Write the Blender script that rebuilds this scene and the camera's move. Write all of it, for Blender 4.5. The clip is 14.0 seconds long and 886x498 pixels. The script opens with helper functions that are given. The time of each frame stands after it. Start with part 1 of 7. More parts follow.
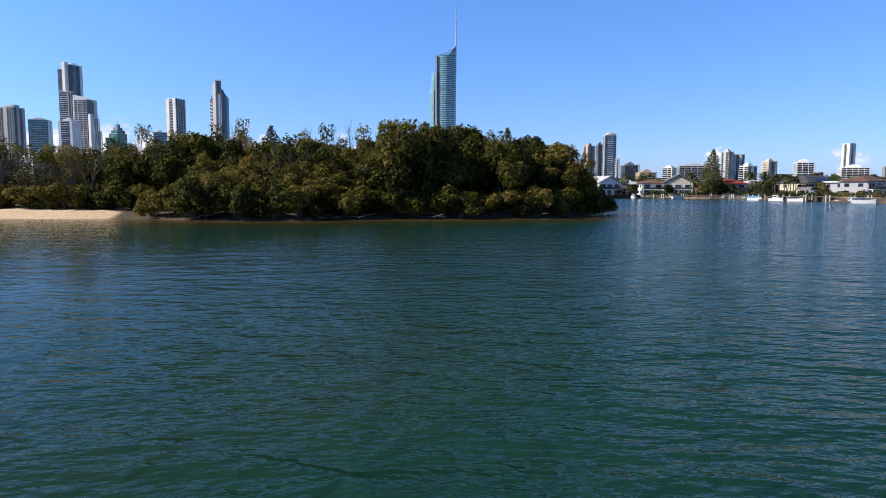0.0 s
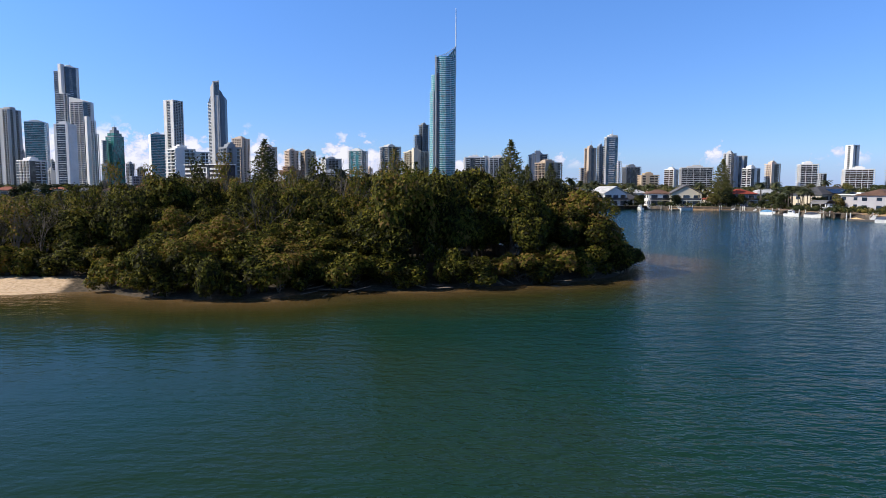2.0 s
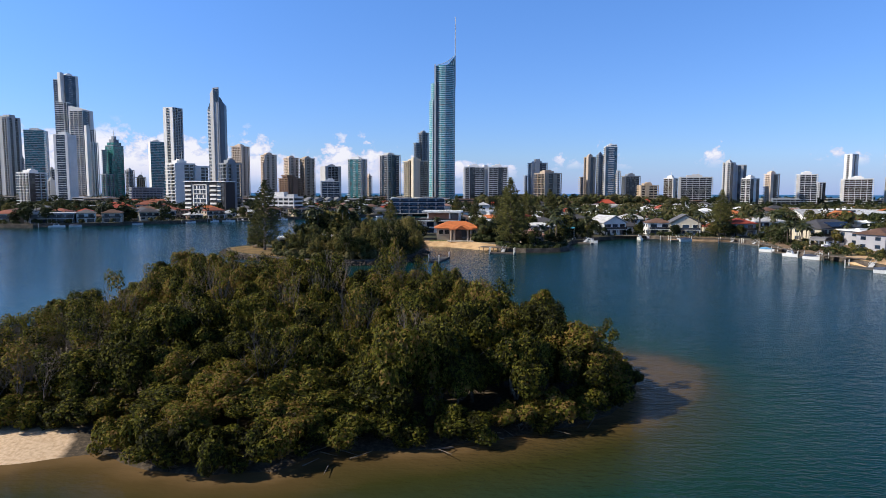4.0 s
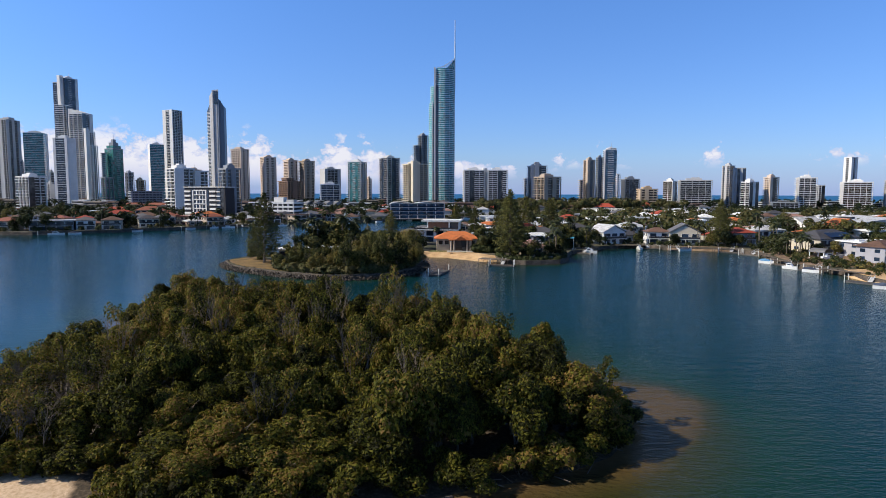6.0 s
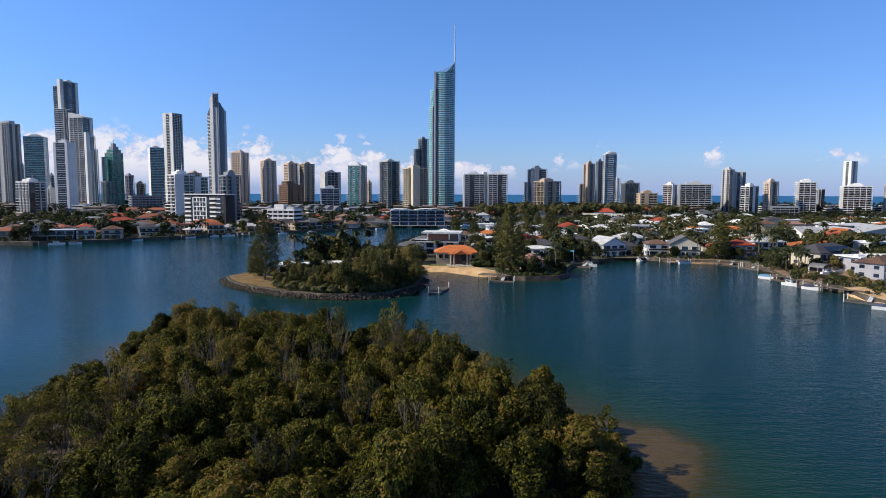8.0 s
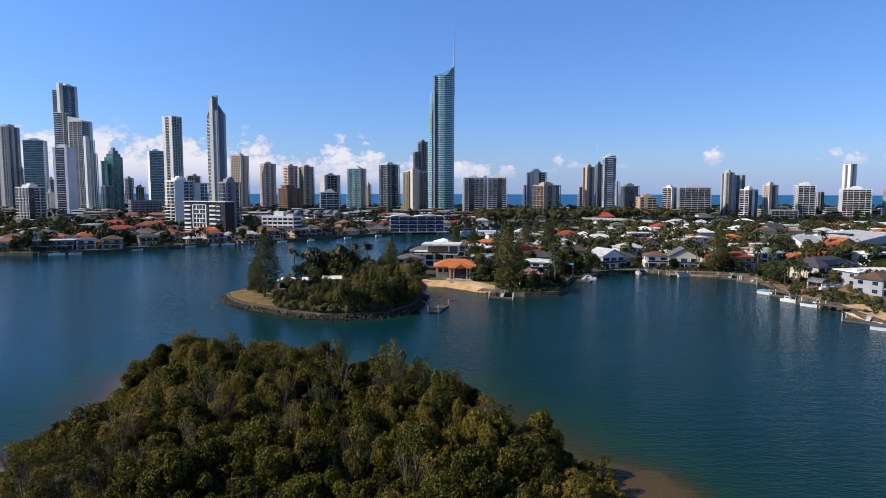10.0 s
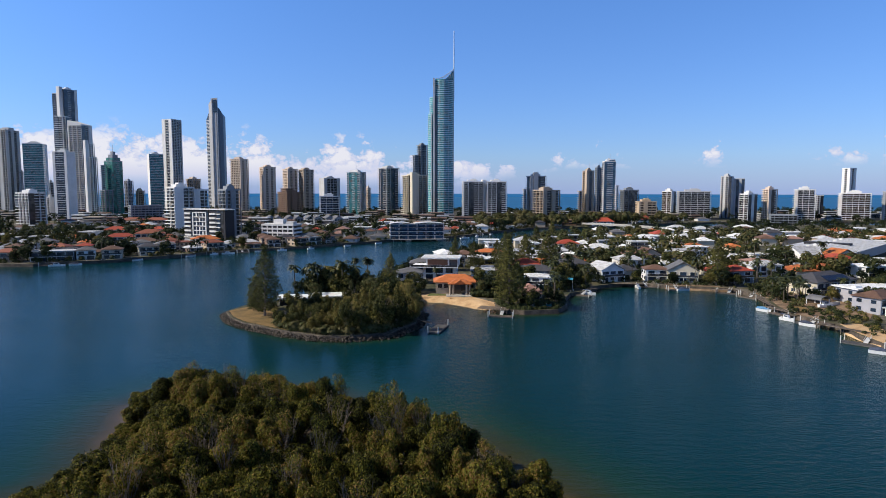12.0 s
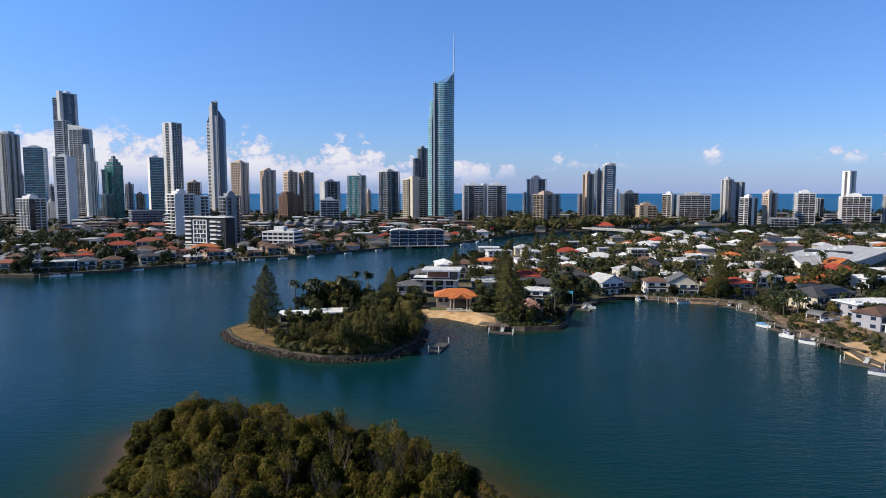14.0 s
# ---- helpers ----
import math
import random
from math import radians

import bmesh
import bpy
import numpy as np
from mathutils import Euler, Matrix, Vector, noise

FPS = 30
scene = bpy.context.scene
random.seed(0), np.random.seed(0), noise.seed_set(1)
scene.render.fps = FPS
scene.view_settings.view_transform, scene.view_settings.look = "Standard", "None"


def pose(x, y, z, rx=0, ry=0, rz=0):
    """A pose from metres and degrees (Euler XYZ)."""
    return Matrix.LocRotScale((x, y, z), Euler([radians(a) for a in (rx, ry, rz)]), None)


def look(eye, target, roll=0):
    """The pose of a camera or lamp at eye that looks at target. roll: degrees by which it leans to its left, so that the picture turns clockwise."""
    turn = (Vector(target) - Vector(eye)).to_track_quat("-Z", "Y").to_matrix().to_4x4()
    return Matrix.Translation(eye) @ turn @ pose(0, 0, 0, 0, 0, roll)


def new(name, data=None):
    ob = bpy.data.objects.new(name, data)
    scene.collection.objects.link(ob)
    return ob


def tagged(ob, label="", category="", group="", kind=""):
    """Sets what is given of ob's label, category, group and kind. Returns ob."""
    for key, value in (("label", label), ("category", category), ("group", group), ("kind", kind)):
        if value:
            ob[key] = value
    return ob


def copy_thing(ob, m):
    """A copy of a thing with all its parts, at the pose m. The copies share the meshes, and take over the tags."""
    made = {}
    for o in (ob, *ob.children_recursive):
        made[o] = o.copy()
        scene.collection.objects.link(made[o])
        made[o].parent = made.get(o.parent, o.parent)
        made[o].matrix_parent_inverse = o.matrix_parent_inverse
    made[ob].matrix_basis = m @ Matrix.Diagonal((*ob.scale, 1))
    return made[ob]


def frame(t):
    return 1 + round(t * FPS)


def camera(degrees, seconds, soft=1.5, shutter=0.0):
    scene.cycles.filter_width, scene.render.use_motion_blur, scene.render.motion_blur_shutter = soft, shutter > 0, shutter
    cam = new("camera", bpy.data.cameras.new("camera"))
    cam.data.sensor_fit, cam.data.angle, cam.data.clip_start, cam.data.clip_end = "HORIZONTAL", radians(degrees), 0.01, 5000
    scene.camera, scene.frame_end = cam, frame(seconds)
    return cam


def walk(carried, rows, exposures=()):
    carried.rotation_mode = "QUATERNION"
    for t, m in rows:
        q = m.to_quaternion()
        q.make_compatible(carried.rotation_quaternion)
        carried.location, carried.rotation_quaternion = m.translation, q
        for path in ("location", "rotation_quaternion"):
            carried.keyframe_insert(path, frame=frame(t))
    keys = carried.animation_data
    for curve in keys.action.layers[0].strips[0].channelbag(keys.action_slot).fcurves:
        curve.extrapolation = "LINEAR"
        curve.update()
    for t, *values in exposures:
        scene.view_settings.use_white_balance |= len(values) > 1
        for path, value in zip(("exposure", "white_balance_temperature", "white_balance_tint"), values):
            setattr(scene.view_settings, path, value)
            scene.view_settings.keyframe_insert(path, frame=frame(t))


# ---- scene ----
cam = camera(70.6, 14.0, soft=0.55)
PATH = [
    (0, (1.153, -6.062, 2.846), (1.084, -4.072, 2.663), 0.3),
    (0.5, (0.479, 0.161, 3.108), (0.411, 2.151, 2.925), 0.2),
    (1, (0.273, 3.107, 3.89), (0.204, 5.098, 3.706), 0.2),
    (1.5, (0.238, 4.044, 5.531), (0.17, 6.035, 5.346), 0.2),
    (2, (0.232, 3.995, 8.664), (0.164, 5.985, 8.478), 0.2),
    (2.5, (0.139, 4.294, 12.996), (0.072, 6.284, 12.811), 0.2),
    (3, (0.08, 4.756, 17.091), (0.013, 6.746, 16.906), 0.2),
    (3.2, (0.08, 4.756, 18.729), (0.013, 6.746, 18.544), 0.2),
    (5.3, (0.051, 5.045, 24.953), (-0.014, 7.035, 24.77), 0.2),
    (5.5, (0.051, 5.045, 25.512), (-0.014, 7.035, 25.329), 0.2),
    (6, (0.013, 5.214, 26.91), (-0.052, 7.204, 26.727), 0.2),
    (6.5, (-0.001, 5.323, 28.247), (-0.066, 7.313, 28.064), 0.2),
    (7, (0.006, 5.195, 29.694), (-0.059, 7.185, 29.511), 0.2),
    (7.5, (-0.02, 5.232, 31.146), (-0.084, 7.222, 30.964), 0.2),
    (8, (-0.041, 5.332, 32.704), (-0.106, 7.323, 32.522), 0.2),
    (8.2, (-0.041, 5.332, 33.327), (-0.106, 7.323, 33.145), 0.2),
    (10.3, (0.027, 5.445, 39.869), (-0.037, 7.436, 39.686), 0.1),
    (10.5, (0.027, 5.445, 40.562), (-0.037, 7.436, 40.379), 0.1),
    (11, (-0.029, 5.408, 42.295), (-0.093, 7.398, 42.111), 0.1),
    (11.5, (-0.018, 5.454, 44.136), (-0.081, 7.445, 43.951), 0.1),
    (12, (-0.016, 5.49, 45.744), (-0.079, 7.48, 45.56), 0.1),
    (12.5, (-0.05, 5.438, 47.489), (-0.114, 7.428, 47.304), 0.1),
    (13, (-0.084, 5.554, 49.066), (-0.147, 7.544, 48.881), 0.1),
    (13.5, (-0.108, 5.523, 50.64), (-0.171, 7.514, 50.455), 0.1),
    (14, (-0.075, 5.585, 52.151), (-0.139, 7.575, 51.966), 0.0),
]
walk(cam, [(t, look(eye, target, roll)) for t, eye, target, roll in PATH], exposures=((0.0, 0.34), (1.5, 0.27), (3.2, 0.22), (6.0, 0.10), (10.0, 0.06), (14.0, 0.04)))

# ---- world, sun ----
SUN_AZ, SUN_EL = radians(-100), radians(37)   # from the left
world = bpy.data.worlds.new("world")
scene.world = world
world.use_nodes = True


def nd(nt, kind, at=None, **values):
    n = nt.nodes.new(kind)
    for k, v in values.items():
        n.inputs[k.replace("_", " ")].default_value = v
    return n


def wire(nt, a, b):
    nt.links.new(a, b)


def ramp_node(nt, stops):
    n = nt.nodes.new("ShaderNodeValToRGB")
    els = n.color_ramp.elements
    while len(els) < len(stops):
        els.new(0.5)
    for e, (p, c) in zip(els, stops):
        e.position, e.color = p, (*c, 1) if len(c) == 3 else c
    return n


def math_node(nt, op, a, b=None, clamp=False):
    n = nt.nodes.new("ShaderNodeMath")
    n.operation, n.use_clamp = op, clamp
    for i, v in enumerate((a, b)):
        if v is None:
            continue
        if isinstance(v, (int, float)):
            n.inputs[i].default_value = v
        else:
            wire(nt, v, n.inputs[i])
    return n.outputs[0]


def build_world():
    nt = world.node_tree
    nt.nodes.clear()
    out = nd(nt, "ShaderNodeOutputWorld")
    bg = nd(nt, "ShaderNodeBackground", Strength=0.1)
    sky = nd(nt, "ShaderNodeTexSky")
    sky.sky_type, sky.sun_disc = "NISHITA", False
    sky.sun_elevation, sky.sun_rotation = SUN_EL, SUN_AZ
    sky.air_density, sky.dust_density, sky.ozone_density, sky.altitude = 1.0, 0.25, 3.2, 50
    geo = nd(nt, "ShaderNodeTexCoord")
    sep = nd(nt, "ShaderNodeSeparateXYZ")
    wire(nt, geo.outputs["Generated"], sep.inputs[0])
    # clean sea air: bluer than the model's haze, most of all low down
    air = ramp_node(nt, [(0.0, (0.68, 0.82, 1.30)), (0.12, (0.71, 0.96, 1.48)), (0.36, (0.79, 1.21, 1.80)), (0.52, (0.27, 0.40, 0.55)), (1.0, (0.22, 0.32, 0.43))])
    wire(nt, sep.outputs[2], air.inputs[0])
    hs = nd(nt, "ShaderNodeMixRGB", Fac=1.0)
    hs.blend_type = "MULTIPLY"
    wire(nt, sky.outputs[0], hs.inputs[1])
    wire(nt, air.outputs[0], hs.inputs[2])
    # a little brighter toward the sun's side
    lean = nd(nt, "ShaderNodeVectorMath")
    lean.operation = "SCALE"
    wire(nt, air.outputs[0], lean.inputs[0])
    wire(nt, math_node(nt, "SUBTRACT", 1.0, math_node(nt, "MULTIPLY", sep.outputs[0], 0.12)), lean.inputs["Scale"])
    wire(nt, lean.outputs[0], hs.inputs[2])
    el = sep.outputs[2]
    # cumulus band low over the sea: billowing heads, closed on the sunny side, broken into puffs on the other
    mp = nd(nt, "ShaderNodeMapping", Scale=(1.0, 1.0, 1.25))
    wire(nt, geo.outputs["Generated"], mp.inputs[0])
    warp = nd(nt, "ShaderNodeTexNoise", Scale=60.0, Detail=5.0)
    wire(nt, mp.outputs[0], warp.inputs["Vector"])
    push = nd(nt, "ShaderNodeVectorMath")
    push.operation = "MULTIPLY_ADD"
    wire(nt, warp.outputs["Color"], push.inputs[0])
    push.inputs[1].default_value = (0.014, 0.014, 0.014)
    wire(nt, mp.outputs[0], push.inputs[2])
    puff = nd(nt, "ShaderNodeTexVoronoi", Scale=27.0, Detail=3.0, Roughness=0.55, Lacunarity=2.3)
    puff.voronoi_dimensions, puff.feature, puff.normalize = "3D", "F1", True
    wire(nt, push.outputs[0], puff.inputs["Vector"])
    wide = nd(nt, "ShaderNodeTexNoise", Scale=9.0, Detail=3.0)
    wire(nt, geo.outputs["Generated"], wide.inputs["Vector"])
    side = math_node(nt, "MINIMUM", math_node(nt, "MAXIMUM", math_node(nt, "MULTIPLY", sep.outputs[0], -0.5), -0.06), 0.15)
    dens = math_node(nt, "ADD", math_node(nt, "MULTIPLY", math_node(nt, "SUBTRACT", 0.37, puff.outputs["Distance"]), 1.1), math_node(nt, "MULTIPLY", math_node(nt, "SUBTRACT", wide.outputs[0], 0.5), 0.8))
    dens = math_node(nt, "ADD", dens, side)
    # threshold climbs with height so that the band has bumpy tops
    need = math_node(nt, "SUBTRACT", math_node(nt, "MULTIPLY", math_node(nt, "MAXIMUM", math_node(nt, "SUBTRACT", el, 0.02), 0.0), 5.4), 0.075)
    edge = math_node(nt, "MULTIPLY", math_node(nt, "SUBTRACT", dens, need), 16.0, True)
    base = math_node(nt, "ADD", math_node(nt, "MULTIPLY", math_node(nt, "MULTIPLY", sep.outputs[0], 6.0, True), 0.028), 0.006)
    low = math_node(nt, "MULTIPLY", math_node(nt, "SUBTRACT", el, base), 55.0, True)
    high = math_node(nt, "MULTIPLY", math_node(nt, "SUBTRACT", 0.105, el), 30.0, True)
    mask = math_node(nt, "MULTIPLY", math_node(nt, "MULTIPLY", edge, low), high)
    ahead = math_node(nt, "MULTIPLY", math_node(nt, "SUBTRACT", sep.outputs[1], 0.2), 4.0, True)
    mask = math_node(nt, "MULTIPLY", math_node(nt, "MULTIPLY", mask, ahead), 0.88)
    tint = ramp_node(nt, [(0.0, (5.2, 5.9, 8.2)), (0.4, (6.6, 6.7, 8.2)), (0.75, (8.4, 8.2, 8.7))])
    # cloud bases lie in their own shade
    lit = math_node(nt, "MULTIPLY", math_node(nt, "SUBTRACT", el, 0.004), 19.0, True)
    wire(nt, math_node(nt, "MULTIPLY", math_node(nt, "MULTIPLY", math_node(nt, "SUBTRACT", dens, need), 6.5, True), lit), tint.inputs[0])
    mix = nd(nt, "ShaderNodeMixRGB")
    wire(nt, mask, mix.inputs[0])
    wire(nt, hs.outputs[0], mix.inputs[1])
    wire(nt, tint.outputs[0], mix.inputs[2])
    # the open sea goes on past the last of the water sheet
    sea = nd(nt, "ShaderNodeMixRGB", Color2=(0.30, 1.50, 3.6, 1))
    wire(nt, math_node(nt, "MULTIPLY", math_node(nt, "SUBTRACT", -0.0035, el), 900.0, True), sea.inputs[0])
    # pale haze just over the sea
    haze = nd(nt, "ShaderNodeMixRGB", Color2=(2.65, 3.95, 8.0, 1))
    wire(nt, math_node(nt, "MULTIPLY", math_node(nt, "MULTIPLY", math_node(nt, "SUBTRACT", 0.055, el), 14.0, True), 0.7), haze.inputs[0])
    wire(nt, hs.outputs[0], haze.inputs[1])
    wire(nt, haze.outputs[0], mix.inputs[1])
    wire(nt, mix.outputs[0], sea.inputs[1])
    wire(nt, sea.outputs[0], bg.inputs[0])
    wire(nt, bg.outputs[0], out.inputs[0])


build_world()
sun = new("sun", bpy.data.lights.new("sun", "SUN"))
sun.data.energy, sun.data.angle, sun.data.color = 5.0, radians(0.53), (1.0, 0.90, 0.74)
sun.matrix_world = look((math.sin(SUN_AZ) * math.cos(SUN_EL) * 100, math.cos(SUN_AZ) * math.cos(SUN_EL) * 100, math.sin(SUN_EL) * 100), (0, 0, 0))

# ---- materials ----


def material(name, stops, rough=0.7, metal=0.0, scale=0.6, detail=6.0, bump=0.0, bump_scale=8.0, island=0.0, per_object=0.0, spec=0.5, stretch=(1, 1, 1), translucent=0.0, coat=0.0):
    """A surface whose colour runs through the stops by noise of two scales, with optional variation per object or loose piece."""
    m = bpy.data.materials.new(name)
    m.use_nodes = True
    nt = m.node_tree
    b = nt.nodes["Principled BSDF"]
    co = nd(nt, "ShaderNodeTexCoord")
    mp = nd(nt, "ShaderNodeMapping", Scale=stretch)
    wire(nt, co.outputs["Object"], mp.inputs[0])
    n1 = nd(nt, "ShaderNodeTexNoise", Scale=scale, Detail=detail, Roughness=0.6)
    n2 = nd(nt, "ShaderNodeTexNoise", Scale=scale * 9, Detail=3.0)
    wire(nt, mp.outputs[0], n1.inputs["Vector"])
    wire(nt, mp.outputs[0], n2.inputs["Vector"])
    f = math_node(nt, "ADD", math_node(nt, "MULTIPLY", n1.outputs[0], 0.7), math_node(nt, "MULTIPLY", n2.outputs[0], 0.3))
    f = math_node(nt, "ADD", math_node(nt, "MULTIPLY", math_node(nt, "SUBTRACT", f, 0.5), 2.2), 0.5)
    if island:
        g = nd(nt, "ShaderNodeNewGeometry")
        f = math_node(nt, "ADD", f, math_node(nt, "MULTIPLY", math_node(nt, "SUBTRACT", g.outputs["Random Per Island"], 0.5), island))
    if per_object:
        oi = nd(nt, "ShaderNodeObjectInfo")
        f = math_node(nt, "ADD", f, math_node(nt, "MULTIPLY", math_node(nt, "SUBTRACT", oi.outputs["Random"], 0.5), per_object))
    r = ramp_node(nt, stops)
    wire(nt, f, r.inputs[0])
    wire(nt, r.outputs[0], b.inputs["Base Color"])
    b.inputs["Roughness"].default_value, b.inputs["Metallic"].default_value = rough, metal
    b.inputs["Specular IOR Level"].default_value = spec
    b.inputs["Coat Weight"].default_value = coat
    if bump:
        n3 = nd(nt, "ShaderNodeTexNoise", Scale=bump_scale, Detail=4.0)
        wire(nt, mp.outputs[0], n3.inputs["Vector"])
        bp = nd(nt, "ShaderNodeBump", Strength=bump, Distance=0.1)
        wire(nt, n3.outputs[0], bp.inputs["Height"])
        wire(nt, bp.outputs[0], b.inputs["Normal"])
    if translucent:
        tr = nd(nt, "ShaderNodeBsdfTranslucent")
        wire(nt, r.outputs[0], tr.inputs[0])
        mx = nd(nt, "ShaderNodeMixShader", Fac=translucent)
        wire(nt, b.outputs[0], mx.inputs[1])
        wire(nt, tr.outputs[0], mx.inputs[2])
        wire(nt, mx.outputs[0], nt.nodes["Material Output"].inputs[0])
    return m


def shade(c, k):
    return tuple(min(0.95, v * k) for v in c)


def paint(name, c, rough=0.75, vary=0.14, scale=0.08, per_object=0.25):
    return material(name, [(0.15, shade(c, 1 - vary)), (0.5, c), (0.85, shade(c, 1 + vary * 0.6))], rough, scale=scale, per_object=per_object)


def glazing(name, c, rough=0.12, blinds=True):
    """Window glass of a facade: dark rooms behind a reflecting pane, blinds drawn here and there."""
    m = bpy.data.materials.new(name)
    m.use_nodes = True
    nt = m.node_tree
    b = nt.nodes["Principled BSDF"]
    co = nd(nt, "ShaderNodeTexCoord")
    mp = nd(nt, "ShaderNodeMapping", Scale=(0.32, 0.32, 0.31))
    wire(nt, co.outputs["Object"], mp.inputs[0])
    v = nd(nt, "ShaderNodeTexVoronoi", Scale=1.0, Randomness=0.25)
    wire(nt, mp.outputs[0], v.inputs["Vector"])
    r = ramp_node(nt, [(0.0, shade(c, 0.45)), (0.45, c), (0.8, shade(c, 1.4)), (0.96, shade((0.10, 0.10, 0.095), 1.0))] if blinds else [(0.0, shade(c, 0.95)), (1.0, shade(c, 1.06))])
    sep = nd(nt, "ShaderNodeSeparateColor")
    wire(nt, v.outputs["Color"], sep.inputs[0])
    wire(nt, sep.outputs[0], r.inputs[0])
    wire(nt, r.outputs[0], b.inputs["Base Color"])
    b.inputs["Roughness"].default_value = rough
    b.inputs["Specular IOR Level"].default_value = 0.6
    return m


WALL = {
    "white": paint("white_render", (0.74, 0.73, 0.72)), "pale": paint("pale_grey_render", (0.47, 0.47, 0.48)),
    "lilac": paint("cool_grey_render", (0.40, 0.40, 0.44)), "greyblue": paint("blue_grey_render", (0.25, 0.27, 0.30)),
    "steel": paint("steel_grey_cladding", (0.27, 0.29, 0.33), 0.4), "beige": paint("beige_render", (0.64, 0.52, 0.43)),
    "tan": paint("tan_render", (0.46, 0.37, 0.29)), "cream": paint("cream_render", (0.60, 0.54, 0.43)),
    "yellow": paint("ochre_render", (0.50, 0.38, 0.26)), "brick": paint("brown_brick", (0.24, 0.15, 0.11)),
    "aqua": paint("pale_aqua_panel", (0.52, 0.70, 0.74)), "dark": paint("charcoal_render", (0.016, 0.017, 0.025)), "pink": paint("pink_render", (0.55, 0.38, 0.30)),
}
GLASS = {
    "navy": glazing("navy_glass", (0.022, 0.038, 0.066)), "smoke": glazing("smoke_glass", (0.035, 0.038, 0.045)),
    "teal": glazing("teal_glass", (0.045, 0.18, 0.20)), "green": glazing("green_glass", (0.03, 0.16, 0.135)),
    "brown": glazing("bronze_glass", (0.05, 0.034, 0.025)), "blue": glazing("blue_glass", (0.035, 0.085, 0.15)),
    "slate": glazing("slate_blue_cladding", (0.10, 0.125, 0.165), 0.3, False),
    "aqua": glazing("aqua_glass", (0.04, 0.22, 0.26)),
}


def tiles(name, c):
    return material(name, [(0.2, shade(c, 0.65)), (0.5, c), (0.8, shade(c, 1.25))], 0.7, scale=0.5, bump=0.5, bump_scale=6, per_object=0.35, stretch=(1, 1, 2.5))


ROOF = {
    "orange": tiles("orange_roof_tiles", (0.50, 0.15, 0.045)), "red": tiles("red_roof_tiles", (0.38, 0.065, 0.035)),
    "brown": tiles("brown_roof_tiles", (0.15, 0.085, 0.06)), "grey": tiles("grey_roof_tiles", (0.13, 0.13, 0.14)),
    "charcoal": tiles("charcoal_roof_tiles", (0.06, 0.06, 0.07)), "white": tiles("white_metal_roof", (0.74, 0.75, 0.76)),
    "rust": tiles("weathered_terracotta_tiles", (0.26, 0.085, 0.05)), "pink": tiles("faded_pink_roof_tiles", (0.33, 0.19, 0.15)), "pale": tiles("pale_metal_roof", (0.50, 0.51, 0.54)),
}
M_leaf = material("olive_leaves", [(0.12, (0.020, 0.021, 0.007)), (0.4, (0.064, 0.070, 0.012)), (0.65, (0.130, 0.130, 0.018)), (0.88, (0.205, 0.182, 0.027)), (1.0, (0.24, 0.15, 0.05))], 0.65, scale=0.7, island=0.9, per_object=0.75, translucent=0.4, spec=0.12)
M_leaf_olive = material("olive_green_leaves", [(0.08, (0.012, 0.016, 0.007)), (0.35, (0.055, 0.064, 0.018)), (0.65, (0.14, 0.135, 0.037)), (1.0, (0.24, 0.185, 0.065))], 0.6, scale=0.3, island=0.7, per_object=0.8, translucent=0.3, spec=0.12)
M_leaf_dark = material("dark_green_leaves", [(0.1, (0.009, 0.015, 0.007)), (0.45, (0.031, 0.043, 0.015)), (0.75, (0.066, 0.074, 0.026)), (1.0, (0.115, 0.10, 0.042))], 0.6, scale=0.05, island=0.5, per_object=0.8, translucent=0.18, spec=0.12)
M_leaf_pine = material("pine_needles", [(0.1, (0.030, 0.036, 0.012)), (0.5, (0.115, 0.118, 0.032)), (0.85, (0.21, 0.185, 0.055))], 0.6, scale=0.5, island=0.4, per_object=0.4, translucent=0.12, spec=0.12)
M_leaf_palm = material("palm_fronds", [(0.1, (0.014, 0.022, 0.008)), (0.5, (0.042, 0.055, 0.017)), (0.85, (0.10, 0.098, 0.034))], 0.5, scale=0.8, island=0.5, per_object=0.4, translucent=0.15)
M_bark = material("grey_brown_bark", [(0.2, (0.07, 0.055, 0.042)), (0.6, (0.16, 0.13, 0.10)), (0.9, (0.27, 0.23, 0.19))], 0.9, scale=2.0, bump=0.6, per_object=0.4)
M_twig = material("bare_grey_twigs", [(0.2, (0.095, 0.076, 0.06)), (0.8, (0.24, 0.195, 0.16))], 0.9, scale=2.0, per_object=0.4)
M_sand = material("pale_sand", [(0.15, (0.36, 0.22, 0.11)), (0.5, (0.56, 0.37, 0.20)), (0.9, (0.68, 0.49, 0.29))], 0.95, scale=0.25, bump=0.5, bump_scale=3.0)
M_ground = material("suburban_ground", [(0.2, (0.03, 0.036, 0.015)), (0.45, (0.065, 0.062, 0.027)), (0.62, (0.11, 0.092, 0.062)), (0.8, (0.20, 0.18, 0.16))], 0.95, scale=0.06, bump=0.3, bump_scale=2.0)
M_lawn = material("dry_lawn", [(0.2, (0.09, 0.065, 0.02)), (0.5, (0.20, 0.125, 0.04)), (0.85, (0.30, 0.19, 0.07))], 0.95, scale=0.18, bump=0.6, bump_scale=7.0)
M_green = material("green_lawn", [(0.2, (0.05, 0.075, 0.015)), (0.5, (0.09, 0.12, 0.03)), (0.85, (0.16, 0.17, 0.05))], 0.95, scale=0.3, bump=0.6, bump_scale=7.0)
M_rock = material("basalt_boulders", [(0.2, (0.014, 0.011, 0.009)), (0.5, (0.042, 0.033, 0.026)), (0.9, (0.11, 0.088, 0.07))], 0.9, scale=1.2, island=0.9, bump=0.5)
